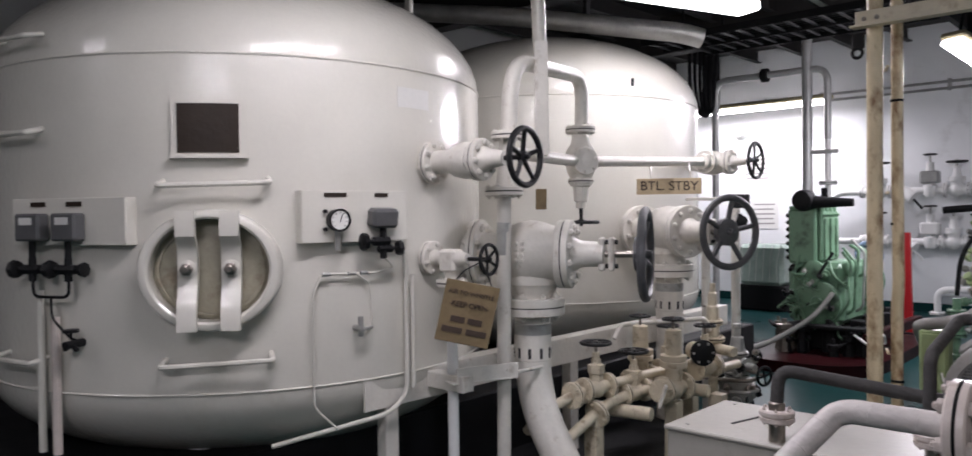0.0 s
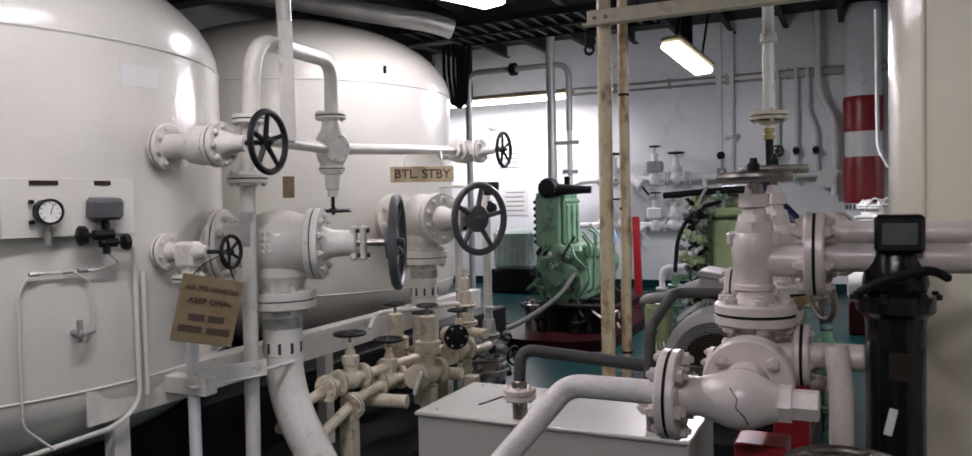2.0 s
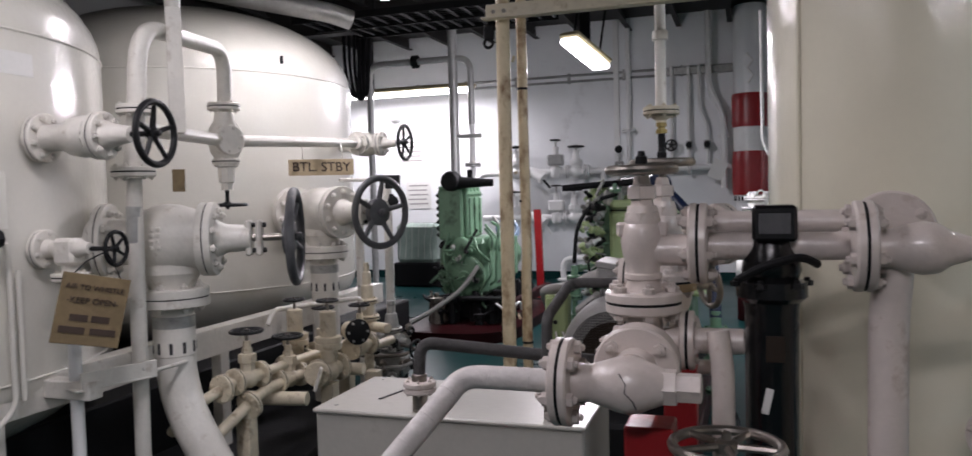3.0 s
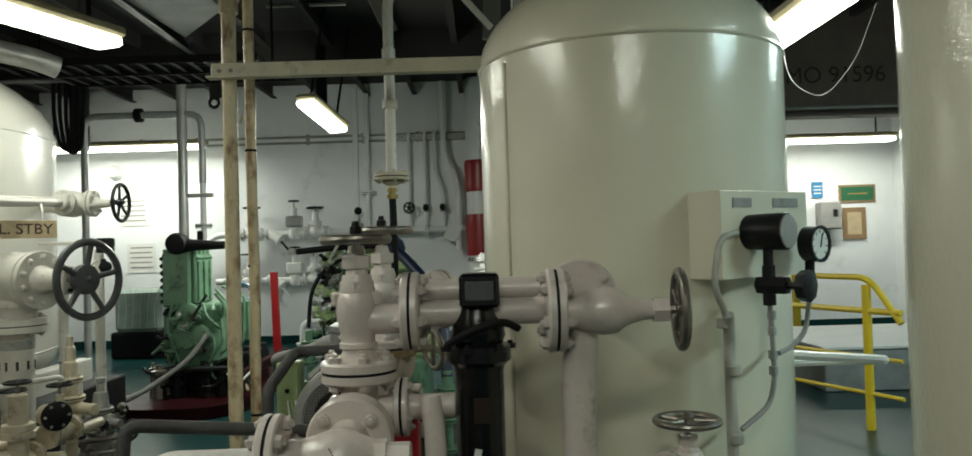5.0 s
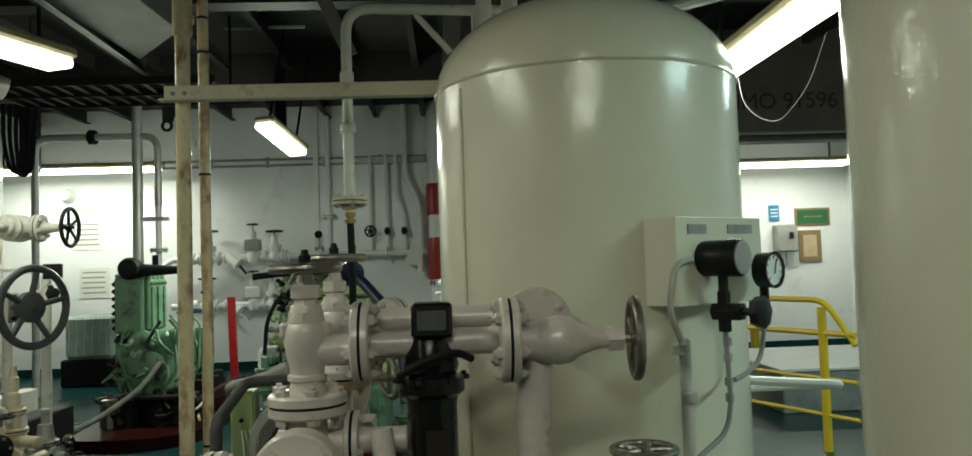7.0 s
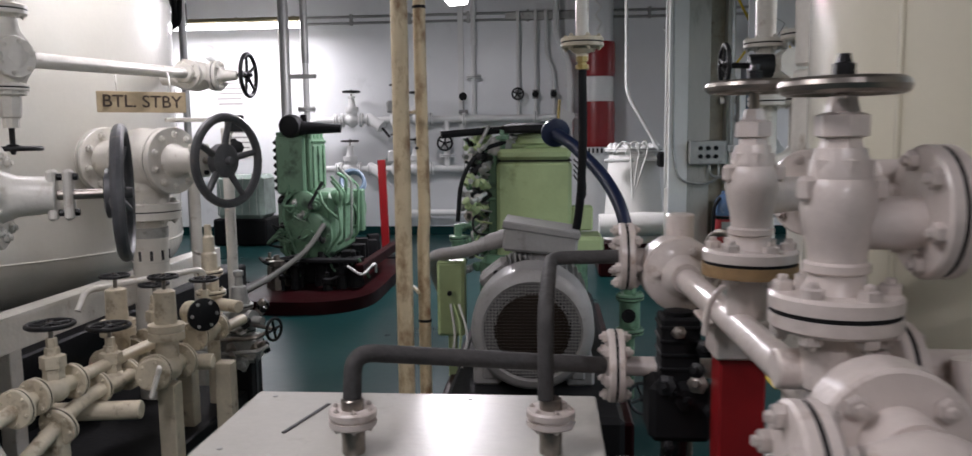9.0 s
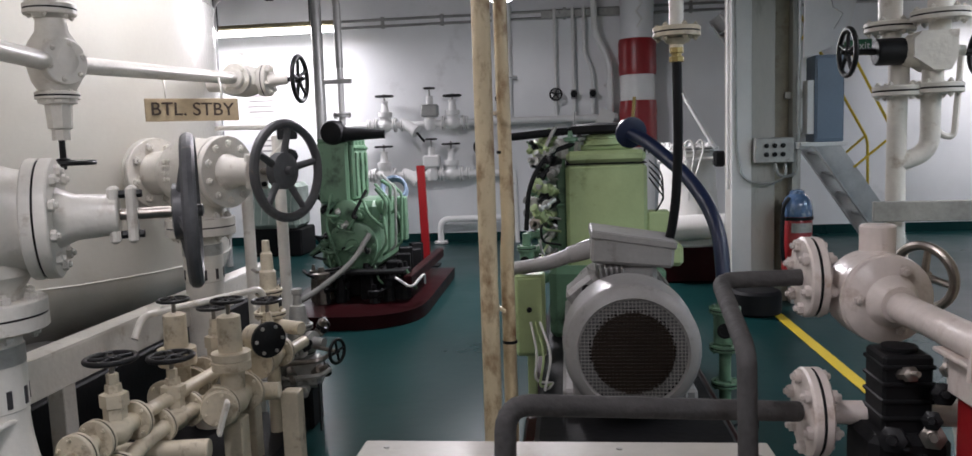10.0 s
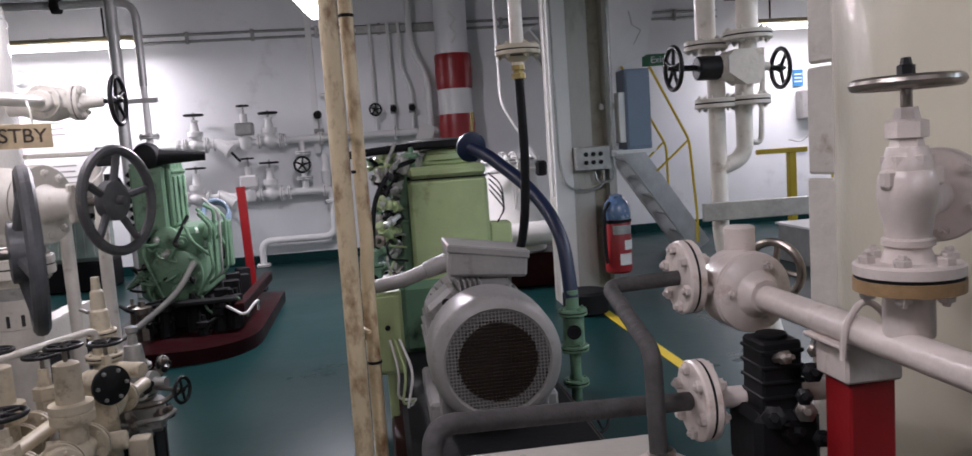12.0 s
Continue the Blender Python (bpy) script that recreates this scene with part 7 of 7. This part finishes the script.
for x, z, zw in ((-3.08, 1.59, 1.97), (-2.18, 1.59, 1.945), (-3.12, 0.93, 1.31), (-2.22, 0.93, 1.32)):
    wall_valve(x, z, zw, "white bulkhead stop valve with dark wheel")
for z in (1.59, 0.93):
    t = thing("control_valve", (-2.48, WY, z), "white bulkhead control valve with grey block", "valve", "bulkhead valves")
    part("body", lathe(B(), (-2.48, WY, z - 0.08), (0, 0, 1), [(0, 0.06), (0.05, 0.08), (0.14, 0.08), (0.16, 0.05), (0.42, 0.045), (0.44, 0.05)], 18), WHITE, t)
    part("block", box(B(), (-2.48, WY, z + 0.17), (0.22, 0.16, 0.16), 0, 0.02), STEEL if z > 1 else WHITE, t)
    handwheel(t, (-2.48, WY, z + 0.46), (0, 0, 1), 0.08, 0.012, BLACK, 4)
    part("spindle", rod(B(), (-2.48, WY, z + 0.3), (-2.48, WY, z + 0.48), 0.012, seg=8), SILVER, t)
    s_ = thing("strainer", (-2.75, WY, z), "white angled strainer on bulkhead pipe", "strainer", "bulkhead strainers")
    part("body", lathe(B(), (-2.86, WY, z + 0.04), (0.75, -0.2, -0.5), [(0, 0.06), (0.1, 0.075), (0.2, 0.07), (0.21, 0.09), (0.25, 0.09)], 16), WHITE, s_)
    part("drain_handle", box(B(), (-2.60, WY - 0.09, z - 0.17), (0.03, 0.03, 0.16), 0, 0.005, -40), BLACK if z > 1 else WHITE, s_)
t = thing("globe_valve", (-1.79, WY, 1.1), "white bulkhead valve with dark front wheel", "valve", "bulkhead valves")
part("body", lathe(B(), (-1.79, WY + 0.08, 1.26), (0, -1, 0), [(0, 0.06), (0.06, 0.09), (0.12, 0.09), (0.14, 0.05), (0.28, 0.035)], 18), WHITE, t)
handwheel(t, (-1.79, WY - 0.22, 1.27), (0, -1, 0), 0.11, 0.014, BLACK, 5)
flange(t, (-1.79, WY, 1.42), (0, 0, 1), 0.10, 0.02, 4, WHITE)
flange(t, (-1.79, WY, 1.10), (0, 0, 1), 0.10, 0.02, 4, WHITE)
t = thing("relief_valve", (-1.52, WY, 1.0), "slim white relief valve between bulkhead pipes", "valve", "bulkhead valves")
part("body", lathe(B(), (-1.52, WY, 0.97), (0, 0, 1), [(0, 0.04), (0.08, 0.06), (0.2, 0.065), (0.22, 0.05), (0.38, 0.045), (0.42, 0.02)], 14), WHITE, t)
t = thing("pressure_gauge", (-1.56, WY, 1.6), "small round gauge on bulkhead pipe", "gauge")
part("stem", rod(B(), (-1.56, WY, 1.6), (-1.56, WY, 1.82), 0.012, seg=8), SILVER, t)
part("case", lathe(B(), (-1.56, WY - 0.02, 1.88), (0, -1, 0), [(0, 0.05), (0.03, 0.055), (0.035, 0.045)], 18), DARK, t)
part("cock", rod(B(), (-1.62, WY, 1.68), (-1.5, WY, 1.68), 0.03, seg=8), MOTOR, t)
# vertical lines
vl_ = thing("bulkhead_pipe", (-1.6, 11.9, 0), "vertical white conduits on bulkhead", "pipe", "bulkhead pipes")
part("conduit", box(B(), (-1.60, 11.93, 2.55), (0.075, 0.05, 2.3), 0, 0.004), WHITE, vl_)
part("pipe", tube(B(), [(-1.42, 11.85, 1.6), (-1.42, 11.85, 3.7)], 0.032, 12), WHITE, vl_)
flange(vl_, (-1.42, 11.85, 2.14), (0, 0, 1), 0.1, 0.022, 4, WHITE)
for z in (2.55, 2.95):
    part("coupling", rod(B(), (-1.42, 11.85, z), (-1.42, 11.85, z + 0.09), 0.045, seg=12), WHITE, vl_)
for i, x in enumerate((-0.83, -0.60, -0.36)):
    d_ = thing("bulkhead_pipe", (x, 11.9, 0), "thin white drop pipe with small dark valve", "pipe", "bulkhead pipes")
    off = (0, 0, -0.1)[i]
    part("pipe", tube(B(), [(x + off, 11.88, 3.0), (x + off, 11.88, 2.4), (x, 11.88, 2.2), (x, 11.88, 1.6)], 0.022, 10, 0.1), WHITE, d_)
    part("valve_block", rod(B(), (x, 11.88, 1.84), (x, 11.88, 1.96), 0.04, seg=8), MOTOR, d_)
    if i == 0:
        handwheel(d_, (x, 11.72, 1.90), (0, -1, 0), 0.085, 0.012, BLACK, 5)
    else:
        part("knob", lathe(B(), (x, 11.84, 1.90), (0, -1, 0), [(0, 0.02), (0.03, 0.045), (0.06, 0.045), (0.065, 0.02)], 10), DARK, d_)
d_ = thing("bulkhead_pipe", (-0.2, 11.8, 0), "bent white vent pipe on bulkhead", "pipe", "bulkhead pipes")
part("pipe", tube(B(), [(-0.33, 11.8, 3.7), (-0.33, 11.8, 2.65), (-0.14, 11.8, 2.3), (-0.14, 11.8, 1.3)], 0.04, 12, 0.15), WHITE, d_)
part("rack", box(B(), (-0.45, 11.95, 2.93), (1.1, 0.06, 0.09), 0, 0.004), SILVER, d_)
part("clamp", box(B(), (-0.14, 11.85, 2.0), (0.14, 0.06, 0.04), 0, 0.004), WHITE, d_)
part("hanging_label", box(B(), (-0.22, 11.74, 1.55), (0.2, 0.006, 0.26), 0, 0.001, 25), PAPER, d_)
sp = thing("vent_pipe", (0.2, 11.75, 0), "thick lagged pipe with red and white bands", "pipe")
for z0, z1, m_, r_ in ((0.0, 1.10, WHITE, 0.20), (1.10, 1.20, WHITE, 0.21), (1.20, 1.78, RED, 0.235), (1.78, 2.10, WHITE, 0.215), (2.10, 2.54, RED, 0.235), (2.54, 3.7, WALL, 0.21)):
    n = 8
    prof = [(0, r_ * 0.97)] + [((z1 - z0) * i / n, r_ * (1 + 0.012 * math.sin(i * 2.4 + z0 * 5))) for i in range(1, n)] + [(z1 - z0, r_ * 0.97)]
    part("lagging_band", lathe(B(), (0.2, 11.75, z0), (0, 0, 1), prof, 28), m_, sp)
for i in range(12):
    q = math.pi + i * math.pi / 12
    part("vent_slot", box(B(), (0.2 + 0.213 * math.cos(q), 11.75 + 0.213 * math.sin(q), 1.15), (0.004, 0.025, 0.06), math.degrees(q), 0), DARK, sp)
part("chafe_mark", tube(B(), [(0.16, 11.535, 3.05), (0.24, 11.535, 2.95), (0.17, 11.535, 2.86), (0.24, 11.535, 2.76), (0.18, 11.535, 2.66)], 0.016, 8), WHITE, sp)
# rails of the cable run
ct = thing("cable_rack", (0, 12.0, 2.9), "twin cables clipped along bulkhead", "cable", )
for z in (2.90, 2.985):
    part("cable", rod(B(), (-5.9, 12.01, z), (3.9, 12.01, z), 0.018, seg=8), STEEL, ct)
for i in range(12):
    part("clip", box(B(), (-5.5 + i * 0.8, 12.015, 2.945), (0.04, 0.05, 0.15), 0, 0.003), STEEL, ct)

# ---- tall pipes by the far compressor ----
tp = thing("stand_pipe", (-3.43, 10.2, 0), "pale galvanised upright pipes behind compressor", "pipe")
part("pipe", rod(B(), (-3.43, 10.2, 0), (-3.43, 10.2, H0 - 0.2), 0.06, seg=18), GALV, tp)
part("pipe", tube(B(), [(-3.19, 10.2, 1.2), (-3.19, 10.2, 2.2)], 0.035, 12), WHITE, tp)
part("dark_pipe", tube(B(), [(-3.19, 10.2, 2.2), (-3.19, 10.2, 3.05), (-4.62, 10.2, 3.05), (-4.62, 10.2, 0)], 0.042, 12, 0.18), GALV, tp)
flange(tp, (-3.19, 10.2, 1.68), (0, 0, 1), 0.10, 0.022, 4, GALV)
flange(tp, (-3.95, 10.2, 3.05), (1, 0, 0), 0.085, 0.04, 4, DARK)
part("bracket", box(B(), (-3.27, 10.18, 2.05), (0.42, 0.03, 0.05), 0, 0.003), GALV, tp)
part("tail", rod(B(), (-3.22, 10.2, 1.2), (-3.22, 10.2, 1.62), 0.05, seg=12), DARK, tp)
part("bell_dome", lathe(B(), (-5.1, 12.04, 2.55), (0, -1, 0), [(0, 0.10), (0.03, 0.11), (0.05, 0.09), (0.12, 0.07), (0.14, 0.03)], 18), WHITE, tp)
for x0, z0, w, h in ((-4.85, 1.98, 0.46, 0.42), (-4.75, 1.30, 0.42, 0.42), (-4.85, 2.33, 0.44, 0.20)):
    n_ = thing("notice", (x0, Y1 - 0.01, z0 - h / 2), "printed paper notice on bulkhead", "notice", "bulkhead notices")
    part("sheet", box(B(), (x0, Y1 - 0.006, z0), (w, 0.006, h), 0, 0), PAPER, n_)
    for i in range(5):
        part("print_line", box(B(), (x0 - 0.02 * (i % 2), Y1 - 0.0105, z0 + h * (0.36 - 0.17 * i)), (w * 0.75, 0.003, h * 0.05), 0, 0), MOTOR, n_)
gc = thing("wrapped_crate", (-4.35, 11.2, 0), "green machine crate under clear plastic wrap", "crate")
part("crate", box(B(), (-4.35, 11.2, 0.62), (0.62, 0.5, 0.56), 0, 0.05), WRAP, gc)
part("pallet", box(B(), (-4.35, 11.2, 0.17), (0.7, 0.55, 0.34), 0, 0.02), RUBBER, gc)
for i in range(6):
    part("wrap_fold", tube(B(), [(-4.62 + 0.10 * i, 10.95, 0.40), (-4.58 + 0.09 * i, 10.95, 0.65), (-4.62 + 0.11 * i, 10.95, 0.88)], 0.003, 6, 0.1), PAPER, gc)
# ---- lagged vessel beside the pillar ----
lv = thing("lagged_vessel", (0.47, 9.0, 0), "white lagged heater vessel on dark red base", "vessel")
part("base", box(B(), (0.45, 9.0, 0.16), (0.8, 0.6, 0.32), 0, 0.02), OXIDE, lv)
part("vessel", lathe(B(), (0.40, 9.0, 0.32), (0, 0, 1), [(0, 0.28), (0.02, 0.30), (0.5, 0.26), (0.84, 0.24), (0.86, 0.22)], 28), PAPER, lv)
flange(lv, (0.40, 9.0, 1.20), (0, 0, 1), 0.28, 0.02, 10, WHITE)
part("lagged_pipe", tube(B(), [(0.05, 8.65, 0.50), (0.95, 8.65, 0.53)], 0.11, 18), PAPER, lv)
part("cross_pipe", rod(B(), (0.1, 8.72, 1.10), (0.72, 8.72, 1.12), 0.02, seg=10), WHITE, lv)
part("drive_block", box(B(), (0.63, 8.70, 1.11), (0.10, 0.1, 0.14), 0, 0.02), BLACK, lv)
for i in range(3):
    part("wire", tube(B(), [(0.2 + 0.1 * i, 8.72, 1.2), (0.28 + 0.1 * i, 8.70, 1.30), (0.34 + 0.08 * i, 8.70, 1.2), (0.36, 8.68, 0.75)], 0.010, 6, 0.08), PAPER, lv)
part("thin_pipe", tube(B(), [(0.29, 8.72, 3.0), (0.30, 8.72, 1.725), (0.60, 8.72, 1.20)], 0.018, 10, 0.1), WHITE, lv)

# ---- ladder, rails and signs beyond ----
ld = thing("inclined_ladder", (2.5, 10.6, 0), "grey inclined steel ladder with yellow handrails", "ladder")
for y in (10.25, 10.85):
    part("stringer", box(B(), (1.915, y, 1.33), (3.2, 0.02, 0.24), 0, 0.002, 55.8), GALV, ld)
    part("stringer_flange", box(B(), (1.82, y - 0.035, 1.268), (3.16, 0.05, 0.016), 0, 0.002, 55.8), GALV, ld)
for i in range(11):
    k = i / 11
    part("tread", box(B(), (2.76 - 1.78 * k, 10.55, 0.17 + 2.5 * k), (0.22, 0.56, 0.025), 0, 0.003), STEEL, ld)
part("handrail", tube(B(), [(1.60, 10.2, 3.40), (2.235, 10.2, 2.155), (2.69, 10.2, 1.262), (2.757, 10.2, 0.37), (2.757, 10.22, 0.08)], 0.015, 10, 0.08), YELLOW, ld)
part("handrail", tube(B(), [(1.70, 10.86, 3.05), (2.439, 10.86, 1.618), (2.664, 10.86, 1.206), (2.68, 10.86, 0.2)], 0.015, 10, 0.08), YELLOW, ld)
part("stanchion", rod(B(), (2.30, 10.22, 0.93), (2.69, 10.2, 1.262), 0.013, seg=8), YELLOW, ld)
part("stanchion", rod(B(), (2.38, 10.86, 1.02), (2.64, 10.86, 1.25), 0.013, seg=8), YELLOW, ld)
part("stanchion", rod(B(), (1.55, 10.22, 2.0), (2.0, 10.2, 2.62), 0.013, seg=8), YELLOW, ld)
sw = thing("screen_plate", (1.85, 9.5, 2.0), "white painted sloping screen plate hung from deckhead", "screen")
part("plate", xz_prism(B(), [(1.57, 2.02), (1.96, 2.16), (2.08, 2.70), (2.32, H0), (1.57, H0)], 9.48, 9.51), WHITE, sw)
part("scratch", tube(B(), [(1.80, 9.478, 2.62), (1.83, 9.478, 2.48), (1.92, 9.478, 2.42), (1.84, 9.478, 2.28)], 0.004, 6), MOTOR, sw)
es = thing("exit_sign", (2.24, 10.0, 2.1), "small green exit sign with white letters", "sign")
part("plate", box(B(), (2.24, 10.0, 2.16), (0.26, 0.02, 0.13), -8, 0.002), SIGN_GREEN, es)
part("sign_bracket", box(B(), (2.24, 10.12, 2.16), (0.03, 0.22, 0.03), -8, 0.002), STEEL, es)
text_on(es, "Exit", (2.275, 9.984, 2.16), (0.99, -0.139, 0), (0, 0, 1), 0.10, PAPER)
yr = thing("yellow_rail", (4.1, 10.5, 0), "yellow painted guard rail post with top bar", "railing", "guard rails")
part("post", box(B(), (4.1, 10.5, 0.52), (0.09, 0.09, 1.04), 0, 0.006), YELLOW, yr)
part("top_bar", box(B(), (3.95, 10.45, 1.05), (0.6, 0.07, 0.06), -8, 0.006), YELLOW, yr)
rl = thing("yellow_rail", (2.7, 6.4, 0), "yellow painted tubular guard rail round hatch", "railing", "guard rails")
ra, rb_ = V(2.46, 6.95, 0), V(2.95, 5.85, 0)
for k in (0.0, 0.12, 0.78):
    p = ra.lerp(rb_, k)
    part("post", tube(B(), [p, p + V(0, 0, 1.0)], 0.03 if k else 0.022, 12), YELLOW, rl)
for z in (1.05, 0.82, 0.50, 0.25):
    part("rail", tube(B(), [ra + V(0, 0, z), ra.lerp(rb_, 0.8) + V(0, 0, z), rb_ + V(0, 0, z - (0.3 if z > 1 else 0))], 0.022 if z > 0.7 else 0.014, 10, 0.1), YELLOW, rl)
hc = thing("hatch_coaming", (4.0, 8.0, 0), "grey painted hatch coaming with white edge", "hatch")
part("coaming", box(B(), (4.0, 8.2, 0.18), (1.8, 1.6, 0.36), 0, 0.01), STEEL, hc)
part("rim", box(B(), (4.0, 8.2, 0.372), (1.84, 1.64, 0.024), 0, 0.004), WHITE, hc)
gw = thing("web_girder", (4.3, 8.6, 2.55), "dark deep girder with painted ship number", "girder")
part("web", box(B(), (4.3, 8.6, 3.14), (3.7, 0.03, 1.2), 0, 0.002), GIRDER, gw)
part("face_plate", box(B(), (4.3, 8.56, 2.545), (3.7, 0.2, 0.02), 0, 0.002), GIRDER, gw)
part("pipe", rod(B(), (2.5, 8.45, 2.62), (6.1, 8.45, 2.62), 0.02, seg=8), STEEL, gw)
text_on(gw, "IMO 91596", (3.80, 8.582, 2.965), (1, 0, 0), (0, 0, 1), 0.235, STENCIL)
cb = thing("hanging_cable", (2.0, 4.9, 2.2), "thin white cable drooping from light fitting", "cable")
part("cable", tube(B(), [(1.80, 4.75, 2.38), (1.84, 4.78, 2.16), (1.98, 4.7, 2.05), (2.06, 4.5, 2.2), (2.02, 4.2, 2.40)], 0.002, 6, 0.15), STEEL, cb)
for nm, lab, x0, z0, w, h, m_ in (("safety_sign", "small blue safety sign on bulkhead", 5.08, 2.0, 0.155, 0.23, SIGN_BLUE), ("direction_sign", "dark green arrow sign in brown frame", 5.66, 1.93, 0.47, 0.2, SIGN_GREEN), ("notice_board", "brown framed notice on bulkhead", 5.6, 1.50, 0.34, 0.46, WOOD)):
    s_ = thing(nm, (x0, Y1 - 0.02, z0 - h / 2), lab, "sign", "bulkhead signs")
    if nm == "direction_sign":
        part("frame", box(B(), (x0, Y1 - 0.012, z0), (w + 0.06, 0.02, h + 0.06), 0, 0.003), WOOD, s_)
    part("plate", box(B(), (x0, Y1 - 0.022, z0), (w, 0.014, h), 0, 0.002), m_, s_)
    if nm != "safety_sign":
        part("print", box(B(), (x0, Y1 - 0.031, z0), (w * 0.6, 0.004, h * (0.12 if nm == "direction_sign" else 0.7)), 0, 0), BRASS if nm == "direction_sign" else BOARD_PALE, s_)
    else:
        for i in range(3):
            part("print", box(B(), (x0, Y1 - 0.031, z0 + 0.05 - 0.05 * i), (w * 0.7, 0.004, 0.018), 0, 0), PAPER, s_)
tb_ = thing("telephone_box", (5.18, Y1 - 0.1, 1.4), "grey bulkhead telephone box with hanging cord", "telephone")
part("case", box(B(), (5.20, Y1 - 0.09, 1.62), (0.32, 0.17, 0.40), 0, 0.02), MOTOR, tb_)
part("dial_block", box(B(), (5.26, Y1 - 0.18, 1.66), (0.06, 0.03, 0.09), 0, 0.003), BLACK, tb_)
part("cord", tube(B(), [(5.2, Y1 - 0.1, 1.42), (5.2, Y1 - 0.1, 1.2), (5.05, Y1 - 0.1, 1.1), (4.9, Y1 - 0.06, 1.15)], 0.012, 6, 0.08), STEEL, tb_)

# ---- overhead clutter ----
dk = thing("air_duct", (-1.5, 4.9, 2.9), "light galvanised ventilation duct under deckhead", "duct")
part("duct", quad_prism(B(), [(-1.977, 5.10), (-1.47, 5.10), (-1.447, 5.751), (-1.94, 6.403)], 2.94, 3.40), STEEL, dk)
part("duct_hanger", box(B(), (-1.75, 5.3, 3.57), (0.04, 0.04, 0.35), 0, 0.002), DARK, dk)
fb = thing("deckhead_beam", (-1.9, 5.7, 2.9), "dark angle beam with pale lip under deckhead", "beam")
part("web", box(B(), (-2.02, 5.68, 2.97), (0.03, 2.2, 0.14), 2, 0.003), DARK, fb)
part("lip", box(B(), (-1.985, 5.68, 2.905), (0.05, 2.2, 0.008), 2, 0.002), STEEL, fb)
for y in (4.8, 6.6):
    part("hanger", box(B(), (-2.02, y, 3.39), (0.03, 0.03, 0.72), 0, 0.002), DARK, fb)
dp = thing("hung_sheet", (-1.7, 9.4, 3.39), "dull green grey steel sheet hung under deckhead", "steel sheet")
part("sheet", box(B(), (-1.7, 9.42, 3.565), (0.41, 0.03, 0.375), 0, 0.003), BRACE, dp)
rd = thing("round_duct", (-2.9, 5.2, 2.7), "silver round overhead pipe above receivers", "duct")
part("pipe", tube(B(), [(-4.85, 4.5, 2.99), (-3.65, 5.0, 2.81), (-2.57, 5.55, 2.60), (-2.47, 5.65, 2.56)], 0.068, 18, 0.1), STEEL, rd)
part("hanger", box(B(), (-3.16, 5.25, 3.2), (0.03, 0.05, 1.0), 0, 0.002), DARK, rd)
for n_, (y0, x0, x1, z) in enumerate(((6.9, -3.6, -1.5, 2.86), (7.7, -3.6, -1.5, 2.95))):
    cl = thing("cable_tray", (x0, y0, z), "dark ladder cable tray under deckhead", "cable tray", "cable trays")
    for s in (-0.2, 0.2):
        part("side_rail", box(B(), ((x0 + x1) / 2, y0 + s, z), (x1 - x0, 0.012, 0.06), 0, 0.001), DARK, cl)
    for i in range(16):
        part("tray_rung", box(B(), (x0 + 0.07 + i * (x1 - x0 - 0.1) / 15, y0, z - 0.01), (0.025, 0.39, 0.012), 0, 0), DARK, cl)
    for i in range(5):
        part("cable", tube(B(), [(x0, y0 - 0.14 + 0.07 * i, z + 0.02), (x1, y0 - 0.14 + 0.07 * i, z + 0.022)], 0.016, 6), RUBBER, cl)
    for x in (x0 + 0.2, x1 - 0.2):
        part("hanger", rod(B(), (x, y0 + 0.2, z), (x, y0 + 0.2, H0 - 0.01), 0.012, seg=6), DARK, cl)
cb2 = thing("trunking", (-4.62, 10.2, 2.6), "dark steel trunking above thin upright pipe", "trunking")
part("trunk", box(B(), (-4.70, 10.25, 3.2), (0.16, 0.2, 1.08), 0, 0.01), DARK, cb2)
for i in range(6):
    part("cable", tube(B(), [(-4.9 + 0.08 * i, 10.05, 3.7), (-4.85 + 0.07 * i, 9.95, 3.0), (-4.8 + 0.05 * i, 10.0, 2.65), (-4.7, 10.1, 2.6)], 0.024, 8, 0.2), RUBBER, cb2)
bx = thing("deckhead_brace", (0.0, 5.6, 3.0), "pale diagonal braces under dark deckhead", "brace")
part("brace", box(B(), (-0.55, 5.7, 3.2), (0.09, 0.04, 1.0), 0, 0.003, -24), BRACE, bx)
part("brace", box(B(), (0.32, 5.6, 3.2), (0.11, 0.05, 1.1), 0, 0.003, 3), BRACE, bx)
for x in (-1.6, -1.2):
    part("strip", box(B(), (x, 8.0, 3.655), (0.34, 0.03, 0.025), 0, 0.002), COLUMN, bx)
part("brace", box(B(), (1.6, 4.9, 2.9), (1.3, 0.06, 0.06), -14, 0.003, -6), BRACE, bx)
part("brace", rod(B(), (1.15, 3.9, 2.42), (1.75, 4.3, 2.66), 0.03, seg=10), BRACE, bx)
lk = thing("lamp_bracket", (-1.2, 8.5, 2.75), "dark plate bracket holding short light", "bracket")
part("plate", box(B(), (-1.34, 8.35, 3.05), (0.10, 0.04, 0.62), 0, 0.003), DARK, lk)
hk = thing("shackle", (-1.05, 4.9, 2.1), "small dark pulley shackle under beam", "hook")
part("strap", box(B(), (-1.06, 4.42, 2.13), (0.05, 0.02, 0.07), 0, 0.003), DARK, hk)
part("eye", ring(B(), (-1.065, 4.42, 2.075), (0, 1, 0), 0.022, 0.008, 16, 6), DARK, hk)
